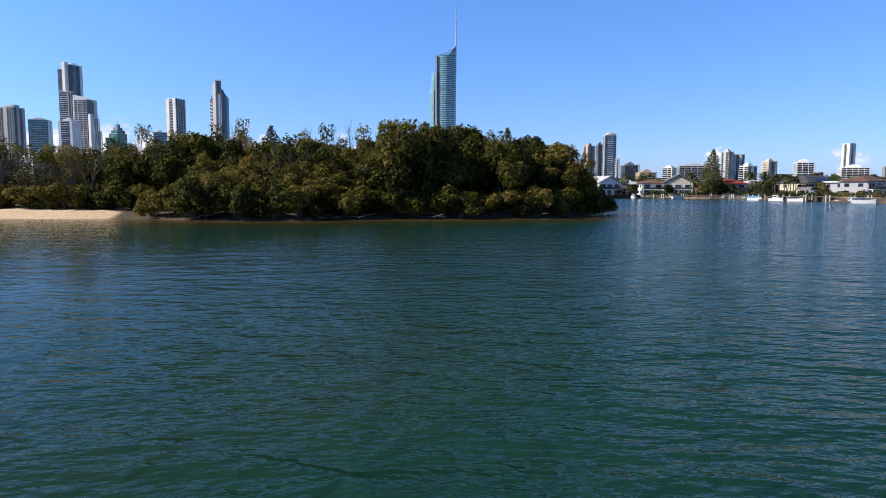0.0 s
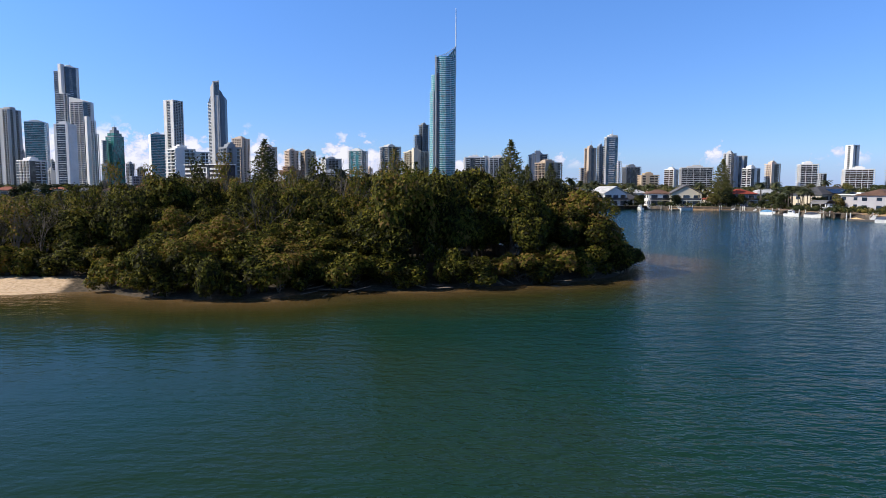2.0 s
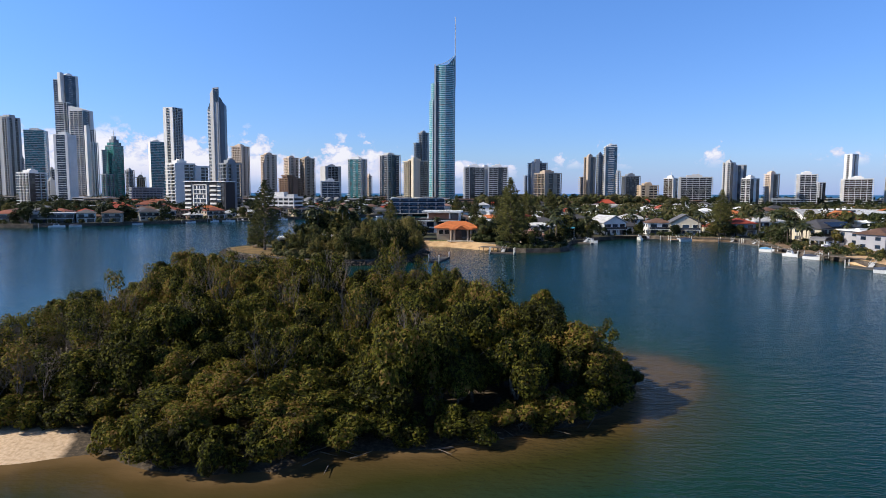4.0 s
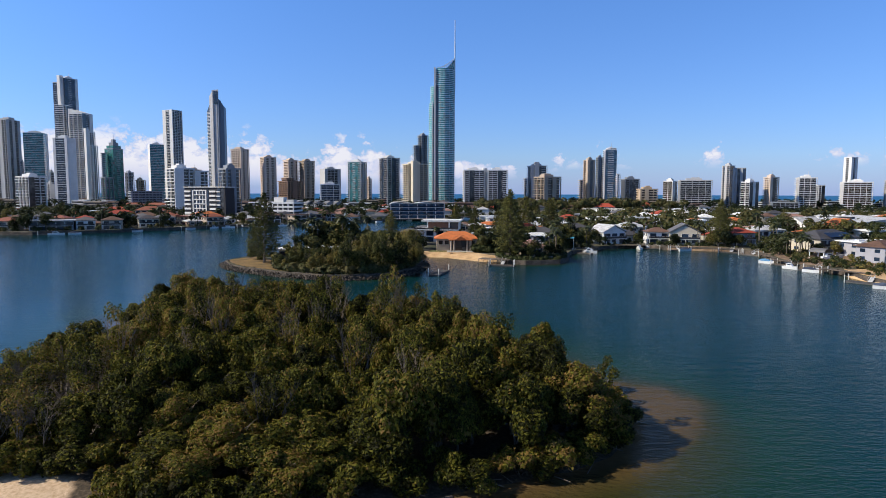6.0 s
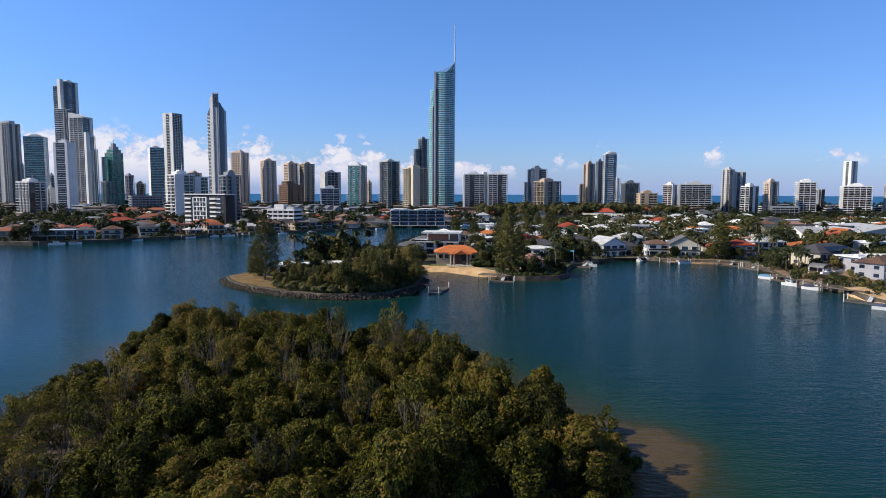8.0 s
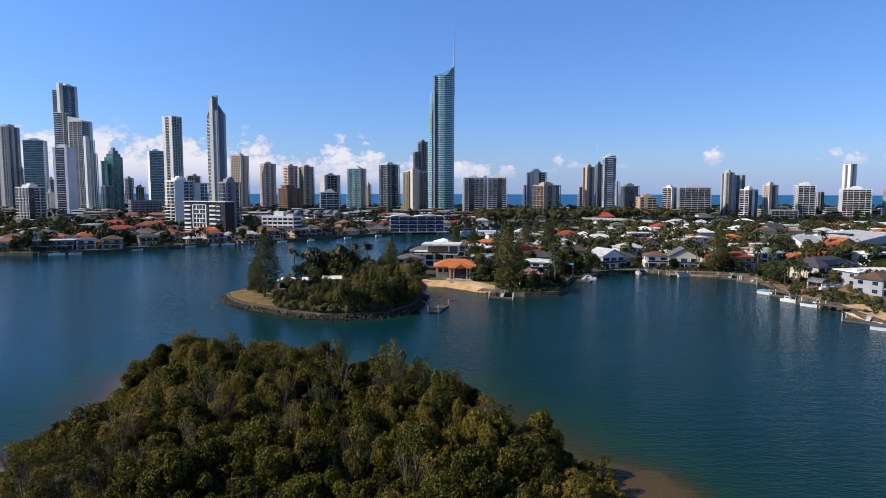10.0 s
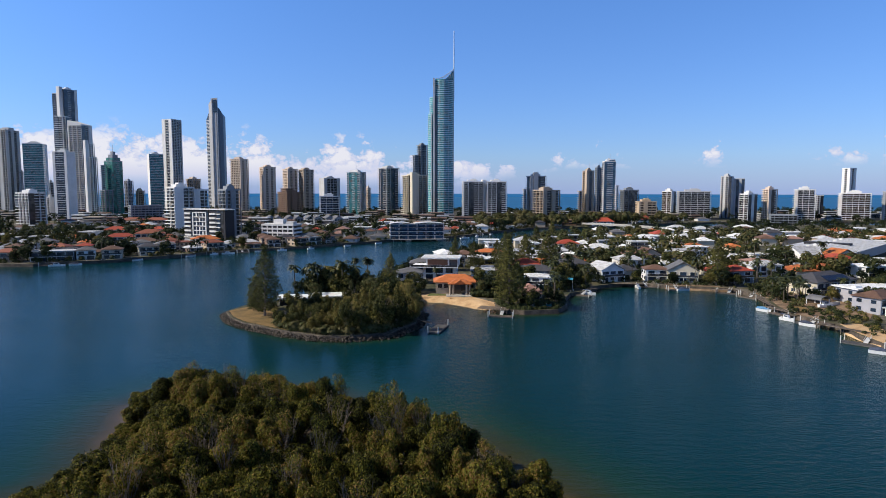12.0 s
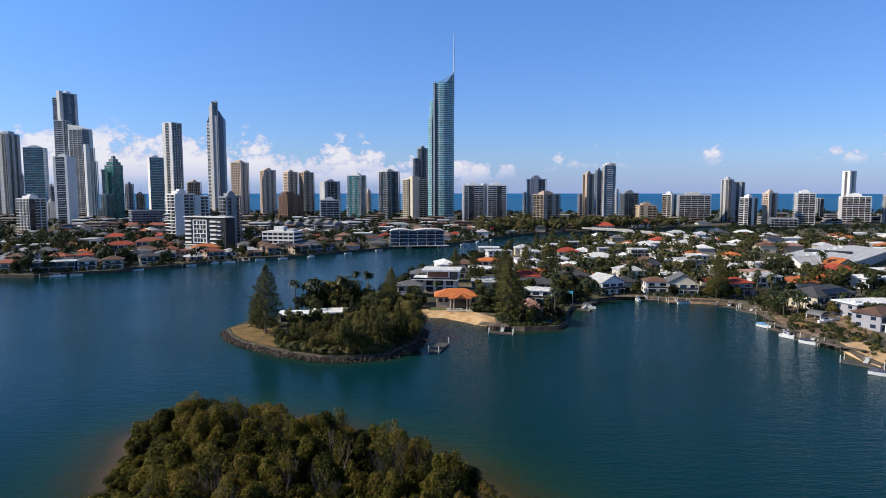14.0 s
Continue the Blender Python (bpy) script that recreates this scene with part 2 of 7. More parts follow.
M_soil = material("brown_yard_soil", [(0.2, (0.10, 0.062, 0.038)), (0.5, (0.22, 0.145, 0.09)), (0.85, (0.38, 0.27, 0.17))], 0.95, scale=0.35, bump=0.6, bump_scale=4.0)
M_wall_stone = material("seawall_concrete", [(0.2, (0.03, 0.024, 0.02)), (0.5, (0.075, 0.06, 0.048)), (0.85, (0.17, 0.135, 0.105))], 0.9, scale=0.4, bump=0.5)
M_timber = material("weathered_timber", [(0.2, (0.055, 0.043, 0.034)), (0.5, (0.13, 0.102, 0.078)), (0.85, (0.25, 0.20, 0.155))], 0.85, scale=0.8, stretch=(0.3, 3, 1), bump=0.4, per_object=0.4)
M_deck_dark = material("dark_pontoon_deck", [(0.2, (0.04, 0.04, 0.045)), (0.8, (0.11, 0.105, 0.10))], 0.85, scale=0.8, per_object=0.4)
M_concrete = material("pale_concrete", [(0.2, (0.26, 0.25, 0.235)), (0.5, (0.38, 0.37, 0.35)), (0.85, (0.48, 0.46, 0.43))], 0.9, scale=0.3, bump=0.3)
M_post = paint("white_post_sleeve", (0.60, 0.59, 0.56), 0.6)
M_gel = material("white_boat_gelcoat", [(0.2, (0.70, 0.71, 0.72)), (0.8, (0.82, 0.82, 0.82))], 0.25, scale=0.5, coat=0.4)
M_canvas = material("navy_boat_canvas", [(0.2, (0.02, 0.03, 0.06)), (0.8, (0.06, 0.08, 0.13))], 0.8, scale=1.0, per_object=0.5)
M_tarp = material("blue_boat_cover", [(0.2, (0.05, 0.16, 0.32)), (0.8, (0.12, 0.30, 0.50))], 0.7, scale=1.0)
M_steel = material("painted_white_steel", [(0.2, (0.55, 0.56, 0.58)), (0.8, (0.70, 0.71, 0.72))], 0.35, metal=0.2, scale=0.5)
M_pool = material("turquoise_pool_water", [(0.2, (0.06, 0.32, 0.36)), (0.8, (0.12, 0.45, 0.48))], 0.06, scale=0.4)
M_solar = material("solar_panel_cells", [(0.2, (0.008, 0.012, 0.03)), (0.8, (0.02, 0.03, 0.06))], 0.12, scale=1.0)
M_teak = paint("brown_timber_screen", (0.16, 0.07, 0.04), 0.6, 0.3, 0.5)
M_umbrella = paint("blue_shade_sail", (0.04, 0.32, 0.52), 0.7, 0.1, 0.5)


def water_material():
    """River water: colour by depth over the bed, ruffled by the breeze in patches."""
    m = bpy.data.materials.new("river_water")
    m.use_nodes = True
    nt = m.node_tree
    b = nt.nodes["Principled BSDF"]
    at = nd(nt, "ShaderNodeAttribute")
    at.attribute_name = "depth"
    co = nd(nt, "ShaderNodeTexCoord")
    drift = nd(nt, "ShaderNodeTexNoise", Scale=0.09, Detail=4.0)
    wire(nt, co.outputs["Object"], drift.inputs["Vector"])
    d = math_node(nt, "ADD", at.outputs["Fac"], math_node(nt, "MULTIPLY", math_node(nt, "SUBTRACT", drift.outputs[0], 0.5), 5.0))
    r = ramp_node(nt, [(0.0, (0.17, 0.11, 0.055)), (0.07, (0.085, 0.058, 0.024)), (0.2, (0.034, 0.036, 0.011)), (0.45, (0.009, 0.037, 0.026)), (0.75, (0.003, 0.031, 0.034)), (1.0, (0.002, 0.030, 0.040))])
    wire(nt, math_node(nt, "DIVIDE", d, 30.0), r.inputs[0])
    wire(nt, r.outputs[0], b.inputs["Base Color"])
    b.inputs["Roughness"].default_value = 0.1
    b.inputs["Specular IOR Level"].default_value = 0.24
    b.inputs["IOR"].default_value = 1.18
    b.inputs["Specular Tint"].default_value = (0.74, 0.90, 1.0, 1)
    # wavelets: crests across the view, in two sizes, plus fine ripple
    total = None
    for sc, stretch, amp in ((0.42, (0.4, 1.0, 1), 0.34), (0.9, (0.45, 1.0, 1), 0.27), (2.1, (0.5, 1.0, 1), 0.26), (5.5, (0.6, 1.0, 1), 0.10)):
        mp = nd(nt, "ShaderNodeMapping", Scale=stretch, Rotation=(0, 0, radians(-9)))
        wire(nt, co.outputs["Object"], mp.inputs[0])
        n = nd(nt, "ShaderNodeTexNoise", Scale=sc, Detail=2.5)
        wire(nt, mp.outputs[0], n.inputs["Vector"])
        h = math_node(nt, "MULTIPLY", n.outputs[0], amp)
        total = h if total is None else math_node(nt, "ADD", total, h)
    gust = nd(nt, "ShaderNodeTexNoise", Scale=0.012, Detail=3.0)
    wire(nt, co.outputs["Object"], gust.inputs["Vector"])
    sep = nd(nt, "ShaderNodeSeparateXYZ")
    wire(nt, co.outputs["Object"], sep.inputs[0])
    breeze = math_node(nt, "MULTIPLY", math_node(nt, "MULTIPLY", math_node(nt, "ADD", sep.outputs[0], 12.0), 0.05, True), math_node(nt, "MULTIPLY", math_node(nt, "SUBTRACT", 300.0, sep.outputs[1]), 0.008, True))
    lee = math_node(nt, "ADD", breeze, math_node(nt, "ADD", math_node(nt, "MULTIPLY", math_node(nt, "MULTIPLY", math_node(nt, "SUBTRACT", sep.outputs[1], 110.0), 0.01, True), 0.3), 0.24))
    s = math_node(nt, "MULTIPLY", math_node(nt, "MULTIPLY", gust.outputs[0], 1.5, True), lee)
    bp = nd(nt, "ShaderNodeBump", Distance=0.5)
    wire(nt, math_node(nt, "MULTIPLY", s, 1.35), bp.inputs["Strength"])
    wire(nt, total, bp.inputs["Height"])
    wire(nt, bp.outputs[0], b.inputs["Normal"])
    return m


def shore_material():
    """Island ground: leaf litter and mud running into sand where the mesh says so, broken up by noise."""
    m = bpy.data.materials.new("island_shore")
    m.use_nodes = True
    nt = m.node_tree
    b = nt.nodes["Principled BSDF"]
    at = nd(nt, "ShaderNodeAttribute")
    at.attribute_name = "sand"
    co = nd(nt, "ShaderNodeTexCoord")
    n1 = nd(nt, "ShaderNodeTexNoise", Scale=0.35, Detail=6.0)
    n2 = nd(nt, "ShaderNodeTexNoise", Scale=3.0, Detail=4.0)
    for n in (n1, n2):
        wire(nt, co.outputs["Object"], n.inputs["Vector"])
    mud = ramp_node(nt, [(0.3, (0.03, 0.023, 0.015)), (0.55, (0.075, 0.055, 0.035)), (0.75, (0.15, 0.115, 0.08))])
    sand = ramp_node(nt, [(0.3, (0.46, 0.32, 0.20)), (0.6, (0.64, 0.48, 0.33))])
    wire(nt, n2.outputs[0], mud.inputs[0])
    wire(nt, n2.outputs[0], sand.inputs[0])
    f = math_node(nt, "ADD", at.outputs["Fac"], math_node(nt, "MULTIPLY", math_node(nt, "SUBTRACT", n1.outputs[0], 0.5), 1.1))
    f = math_node(nt, "MULTIPLY", math_node(nt, "SUBTRACT", f, 0.35), 3.0, True)
    mx = nd(nt, "ShaderNodeMixRGB")
    wire(nt, f, mx.inputs[0])
    wire(nt, mud.outputs[0], mx.inputs[1])
    wire(nt, sand.outputs[0], mx.inputs[2])
    wire(nt, mx.outputs[0], b.inputs["Base Color"])
    b.inputs["Roughness"].default_value = 0.95
    bp = nd(nt, "ShaderNodeBump", Strength=0.6, Distance=0.1)
    wire(nt, n2.outputs[0], bp.inputs["Height"])
    wire(nt, bp.outputs[0], b.inputs["Normal"])
    return m


M_shore = shore_material()
M_water = water_material()
M_sea = material("open_sea", [(0.2, (0.012, 0.10, 0.23)), (0.8, (0.020, 0.13, 0.29))], 0.5, scale=0.004, spec=0.12, stretch=(0.3, 1, 1))

# ---- mesh helpers ----


class Build:
    """Collects boxes, prisms and quads into one mesh."""

    def __init__(self):
        self.v, self.f, self.m = [], [], []

    def add(self, verts, faces, mat=0):
        n = len(self.v)
        self.v += [tuple(p) for p in verts]
        self.f += [tuple(i + n for i in f) for f in faces]
        self.m += [mat] * len(faces)

    def box(self, x0, y0, z0, x1, y1, z1, mat=0):
        self.add([(x0, y0, z0), (x1, y0, z0), (x1, y1, z0), (x0, y1, z0), (x0, y0, z1), (x1, y0, z1), (x1, y1, z1), (x0, y1, z1)],
                 [(0, 3, 2, 1), (4, 5, 6, 7), (0, 1, 5, 4), (1, 2, 6, 5), (2, 3, 7, 6), (3, 0, 4, 7)], mat)

    def prism(self, plan, z0, z1, mat=0, top=None):
        n = len(plan)
        top = top or plan
        self.add([(x, y, z0) for x, y in plan] + [(x, y, z1) for x, y in top],
                 [tuple(reversed(range(n))), tuple(range(n, 2 * n))] + [(i, (i + 1) % n, n + (i + 1) % n, n + i) for i in range(n)], mat)

    def tube(self, a, b, r0, r1, sides=6, mat=0):
        a, b = Vector(a), Vector(b)
        w = (b - a).normalized()
        u = w.orthogonal().normalized()
        v = w.cross(u)
        ring = [(math.cos(k * 2 * math.pi / sides), math.sin(k * 2 * math.pi / sides)) for k in range(sides)]
        pts = [a + (u * c + v * s) * r0 for c, s in ring] + [b + (u * c + v * s) * r1 for c, s in ring]
        self.add(pts, [(i, (i + 1) % sides, sides + (i + 1) % sides, sides + i) for i in range(sides)] + [tuple(range(sides, 2 * sides))], mat)

    def mesh(self, name, *mats, smooth=False):
        me = bpy.data.meshes.new(name)
        me.from_pydata(self.v, [], self.f)
        for m in mats:
            me.materials.append(m)
        if len(mats) > 1:
            me.polygons.foreach_set("material_index", self.m)
        if smooth:
            me.polygons.foreach_set("use_smooth", [True] * len(me.polygons))
        me.update()
        return me


def one_box(name, mat, *dims):
    b = Build()
    b.box(*dims)
    return b.mesh(name, mat)


def thing(name, label, category, at=(0, 0, 0), yaw=0.0, group="", kind=""):
    ob = new(name)
    ob.empty_display_size = 0.5
    ob.matrix_basis = pose(*at, 0, 0, yaw)
    return tagged(ob, label, category, group, kind)


def part(name, me, parent, at=None, label=""):
    ob = new(name, me)
    ob.parent = parent
    if at is not None:
        ob.matrix_basis = at if isinstance(at, Matrix) else Matrix.Translation(at)
    if label:
        tagged(ob, label)
    return ob

# ---- ground and water ----
ISLAND = [(-85, 66), (-66, 58), (-48, 53), (-38, 53), (-31, 56), (-26, 53), (-21, 52), (-15, 53), (-12, 57), (-3, 58), (4, 61), (11, 64), (15, 67), (19, 74),
          (20, 79), (17, 86), (13.5, 93), (9, 99.5), (4, 107), (-2, 114.5), (-8, 120), (-16, 126), (-27, 133), (-38, 138), (-48, 142), (-58, 141), (-64, 139), (-68, 132), (-64, 118), (-59, 106), (-58, 94), (-68, 82)]
CANOPY = [(-62, 66), (-44, 60), (-31, 60), (-27, 55), (-15, 55), (-11, 59), (4, 63), (12, 66), (15, 70), (16, 76), (14, 83.5), (11, 90), (6.5, 96.5), (1.5, 103.5), (-4.5, 110.5), (-9, 116),
          (-17.5, 121), (-29, 129), (-38, 133), (-48, 137), (-57, 135), (-61, 135), (-63, 130), (-58, 118), (-53, 106), (-51, 94), (-58, 82)]
SHOAL = [(19, 70), (23, 70), (27, 76), (30, 84), (27, 90), (20, 93), (17, 90)]
POINT = [(-87, 230), (-81, 219), (-74, 211), (-64, 204), (-53, 197), (-43, 193), (-35, 193), (-23, 197), (-16, 213), (-15, 235), (-17, 252), (-19, 268), (-9, 270), (2, 264),
         (12, 255), (13.5, 246), (17, 238), (23, 236), (36, 239), (41, 249), (43, 265), (47, 278), (57, 285), (64, 300), (77, 308), (88, 308), (96, 301), (108, 298), (122, 294), (125, 287),
         (126, 268), (121, 250), (119, 232), (122, 224), (125, 216), (123, 198), (123, 184), (150, 120), (230, 60), (700, 20), (1500, 20), (1500, 900), (700, 880),
         (364, 850), (300, 800), (211, 735), (181, 712), (148, 676), (101, 620), (73, 575), (30, 545), (5, 500), (-16, 450), (-29, 412), (-39, 360), (-41, 329), (-48, 300), (-58, 278), (-72, 258), (-84, 244)]
MAIN = [(-1600, 260), (-700, 300), (-420, 345), (-330, 362), (-279, 370), (-258, 371), (-242, 384), (-222, 393), (-213, 411), (-199, 420), (-190, 437), (-173, 455), (-162, 471), (-140, 483),
        (-118, 505), (-104, 524), (-87, 540), (-67, 566), (-43, 590), (-11, 612), (6, 636), (31, 683), (52, 718), (83, 766), (125, 778), (172, 800), (240, 850), (360, 920), (700, 960), (1500, 980),
        (2600, 1380), (2600, 1500), (-2600, 1500), (-2600, 260)]


def edge_distance(px, py, poly):
    """Distance to the outline, negative inside, for arrays of points."""
    best, inside = np.full(px.shape, 1e9), np.zeros(px.shape, bool)
    for (ax, ay), (bx, by) in zip(poly, poly[1:] + poly[:1]):
        dx, dy = bx - ax, by - ay
        t = np.clip(((px - ax) * dx + (py - ay) * dy) / (dx * dx + dy * dy), 0, 1)
        best = np.minimum(best, np.hypot(px - ax - t * dx, py - ay - t * dy))
        cross = (ay > py) != (by > py)
        with np.errstate(divide="ignore", invalid="ignore"):
            inside ^= cross & (px < (bx - ax) * (py - ay) / (by - ay if by != ay else 1e-9) + ax)
    return np.where(inside, -best, best)


def inside(x, y, poly, margin=0.0):
    return float(edge_distance(np.array([float(x)]), np.array([float(y)]), poly)[0]) < -margin


def build_water():
    xs, ys = np.arange(-150, 201, 2.5), np.arange(-60, 341, 2.5)
    gx, gy = np.meshgrid(xs, ys)
    px, py = gx.ravel(), gy.ravel()
    depth = np.minimum(np.maximum(edge_distance(px, py, ISLAND), 0) * 1.0, np.maximum(edge_distance(px, py, SHOAL), 0) * 3.0 + 2.2)
    depth = np.minimum(depth, np.maximum(edge_distance(px, py, POINT), 0) * 2.6 + 6.0)
    # a wide shallow bed on the near side of the island
    depth = np.minimum(depth, 12.5 + np.maximum(np.hypot((px + 28) / 46, (py - 20) / 40) - 0.75, 0) * 30)
    depth = np.minimum(depth, 30)
    n, k = len(xs), len(ys)
    verts = [(x, y, 0.0) for x, y in zip(px, py)]
    faces = [(j * n + i, j * n + i + 1, (j + 1) * n + i + 1, (j + 1) * n + i) for j in range(k - 1) for i in range(n - 1)]
    far, base = 6000, len(verts)
    xa, xb, ya, yb = xs[0], xs[-1], ys[0], ys[-1]
    outer = [(-far, -far), (xa, -far), (xb, -far), (far, -far), (-far, ya), (xa, ya), (xb, ya), (far, ya), (-far, yb), (xa, yb), (xb, yb), (far, yb), (-far, far), (xa, far), (xb, far), (far, far)]
    verts += [(x, y, 0.0) for x, y in outer]
    for r in range(3):
        for c in range(3):
            if (r, c) != (1, 1):
                a = base + r * 4 + c
                faces.append((a, a + 1, a + 5, a + 4))
    me = bpy.data.meshes.new("water")
    me.from_pydata(verts, [], faces)
    me.attributes.new("depth", "FLOAT", "POINT").data.foreach_set("value", np.concatenate([depth, np.full(16, 30.0)]).astype(np.float32))
    me.materials.append(M_water)
    tagged(new("sea", one_box("sea", M_sea, -6000, 1480, -1, 6000, 6000, 0.3)), "deep blue open sea beyond the city", "sea", kind="structure")
    tagged(new("water", me), "blue-green river water with small wind ripples", "water", kind="structure")


def build_island():
    xs, ys = np.arange(-90, 34, 1.5), np.arange(42, 164, 1.5)
    gx, gy = np.meshgrid(xs, ys)
    sd = -edge_distance(gx.ravel(), gy.ravel(), ISLAND)
    z = np.clip(sd * 0.16, -1.4, 0.75)
    z = np.array([zz + (0.10 * noise.noise((x * 0.25, y * 0.25, 3)) if zz > -1 else 0) for zz, x, y in zip(z, gx.ravel(), gy.ravel())])
    n = len(xs)
    verts = list(zip(gx.ravel(), gy.ravel(), z))
    b = Build()
    faces = [(j * n + i, j * n + i + 1, (j + 1) * n + i + 1, (j + 1) * n + i) for j in range(len(ys) - 1) for i in range(n - 1)]
    faces = [f for f in faces if max(sd[i] for i in f) > -9]
    b.v, b.f, b.m = verts, faces, [0] * len(faces)
    me = b.mesh("mangrove_island_ground", M_shore, smooth=True)
    # sand on the spit and in places along the edge, mud and litter under the trees
    gx, gy = gx.ravel(), gy.ravel()
    sand = np.clip(0.22 - sd * 0.10, 0, 0.3) + np.where((gx < -33) & (gy < 61), np.clip((61 - gy) / 3, 0, 1) * np.clip((-33 - gx) / 3, 0, 1), 0) + np.where((gx > 16) & (gy > 70) & (gy < 82), 0.5, 0)
    me.attributes.new("sand", "FLOAT", "POINT").data.foreach_set("value", sand.astype(np.float32))
    tagged(new("mangrove_island_ground", me), "low muddy island ground with a pale sand spit", "ground", kind="structure")


def land(name, poly, top, label, wall_mat):
    """A slab of land: a flat top, set back from a sloping sea wall that goes below the water."""
    from mathutils.geometry import tessellate_polygon
    b = Build()
    tri = tessellate_polygon([[Vector((x, y, 0)) for x, y in poly]])
    n = len(poly)
    b.add([(x, y, top) for x, y in poly], [t if (Vector(poly[t[1]]) - Vector(poly[t[0]])).cross(Vector(poly[t[2]]) - Vector(poly[t[0]])) > 0 else t[::-1] for t in tri], 0)
    area = sum(poly[i][0] * poly[(i + 1) % n][1] - poly[(i + 1) % n][0] * poly[i][1] for i in range(n))
    sgn = 1 if area > 0 else -1
    out = []
    for i in range(n):
        d = Vector(poly[(i + 1) % n]) - Vector(poly[i - 1])
        out.append((poly[i][0] + sgn * d.y / d.length * 0.7, poly[i][1] - sgn * d.x / d.length * 0.7))
    verts = [(x, y, top) for x, y in poly] + [(x, y, -1.5) for x, y in out]
    faces = [(i, n + i, n + (i + 1) % n, (i + 1) % n) for i in range(n)]
    b.add(verts, faces if sgn < 0 else [f[::-1] for f in faces], 1)
    tagged(new(name, b.mesh(name, M_ground, wall_mat)), label, "ground", kind="structure")


build_water()
build_island()
land("ground", POINT, 1.6, "built-up river peninsula with gardens and a low seawall", M_wall_stone)
land("mainland_ground", MAIN, 2.0, "built-up city bank with gardens and a low seawall", M_wall_stone)


def patch(name, plan, z0, z1, mat, label, category="ground", outer=None):
    b = Build()
    b.prism(outer or plan, z0, z1, top=plan)
    return tagged(new(name, b.mesh(name, mat)), label, category, kind="structure")


patch("lawn", [(-86, 230.5), (-80.3, 219.8), (-73.4, 212), (-63.4, 205), (-56, 200), (-54, 206), (-60, 217), (-69, 230), (-79, 243)], 1.5, 1.72, M_lawn, "dry yellow lawn on the rounded point")
patch("beach", [(-18.5, 263), (-12, 265), (-4, 264), (3, 258), (8, 251), (13, 252), (4, 266), (-8, 272), (-20, 270)], -1.0, 1.64, M_sand, "pale sandy beach below an orange-roofed house",
      outer=[(-21, 259), (-11, 256.5), (-4, 250), (2, 244.5), (9, 240), (15, 245), (6, 268), (-8, 274), (-23, 268)])
patch("lawn", [(-15, 267), (-7, 268), (1, 264), (2, 268), (-14, 273)], 1.5, 1.72, M_green, "green lawn above the beach")
patch("beach", [(96, 303), (108, 300), (121, 296), (121, 300), (108, 304), (97, 307)], -0.9, 1.66, M_soil, "brown sandy strip along the canal edge", outer=[(95, 297), (108, 294), (123, 291), (123, 301), (108, 305), (96, 308)])
patch("beach", [(123.6, 190), (124.5, 205), (126.5, 216), (136, 217), (134, 192)], -0.6, 1.68, M_sand, "sandy yard by the canal edge", outer=[(121.5, 189), (122.5, 206), (124.5, 218), (137, 218), (135, 190)])
patch("lawn", [(120.5, 233), (122.5, 250), (127, 266), (127.5, 280), (150, 283), (156, 256), (150, 236), (140, 222), (123.5, 225)], 1.5, 1.7, M_soil, "bare brown canal-side yards")
patch("lawn", [(123.5, 236), (125.5, 248), (131, 247), (129, 235)], 1.5, 1.78, M_lawn, "dry yellow canal-side yard")


def boulders():
    """Loose boulders along the foot of the rounded point."""
    rng = random.Random(5)
    b = Build()
    line = POINT[-2:] + POINT[:10]
    for (ax, ay), (bx, by) in zip(line, line[1:]):
        for _ in range(int(math.hypot(bx - ax, by - ay) * 13)):
            t, off, r = rng.random(), rng.uniform(-2.6, 1.0), rng.uniform(0.22, 0.5)
            d = Vector((bx - ax, by - ay)).normalized()
            x, y = ax + t * (bx - ax) + d.y * -off, ay + t * (by - ay) + d.x * off
            z = 0.05 + (off + 2.6) * 0.42
            pts = [Vector(p) * r * rng.uniform(0.7, 1.25) + Vector((x, y, z)) for p in ((1, 0, 0), (0, 1, 0), (-1, 0, 0), (0, -1, 0), (0, 0, 0.8), (0, 0, -0.8))]
            b.add(pts, [(0, 1, 4), (1, 2, 4), (2, 3, 4), (3, 0, 4), (1, 0, 5), (2, 1, 5), (3, 2, 5), (0, 3, 5)])
    tagged(new("boulders", b.mesh("boulders", M_rock)), "grey-brown boulder revetment along the waterline", "boulders", kind="stuff")


boulders()

# ---- city towers ----


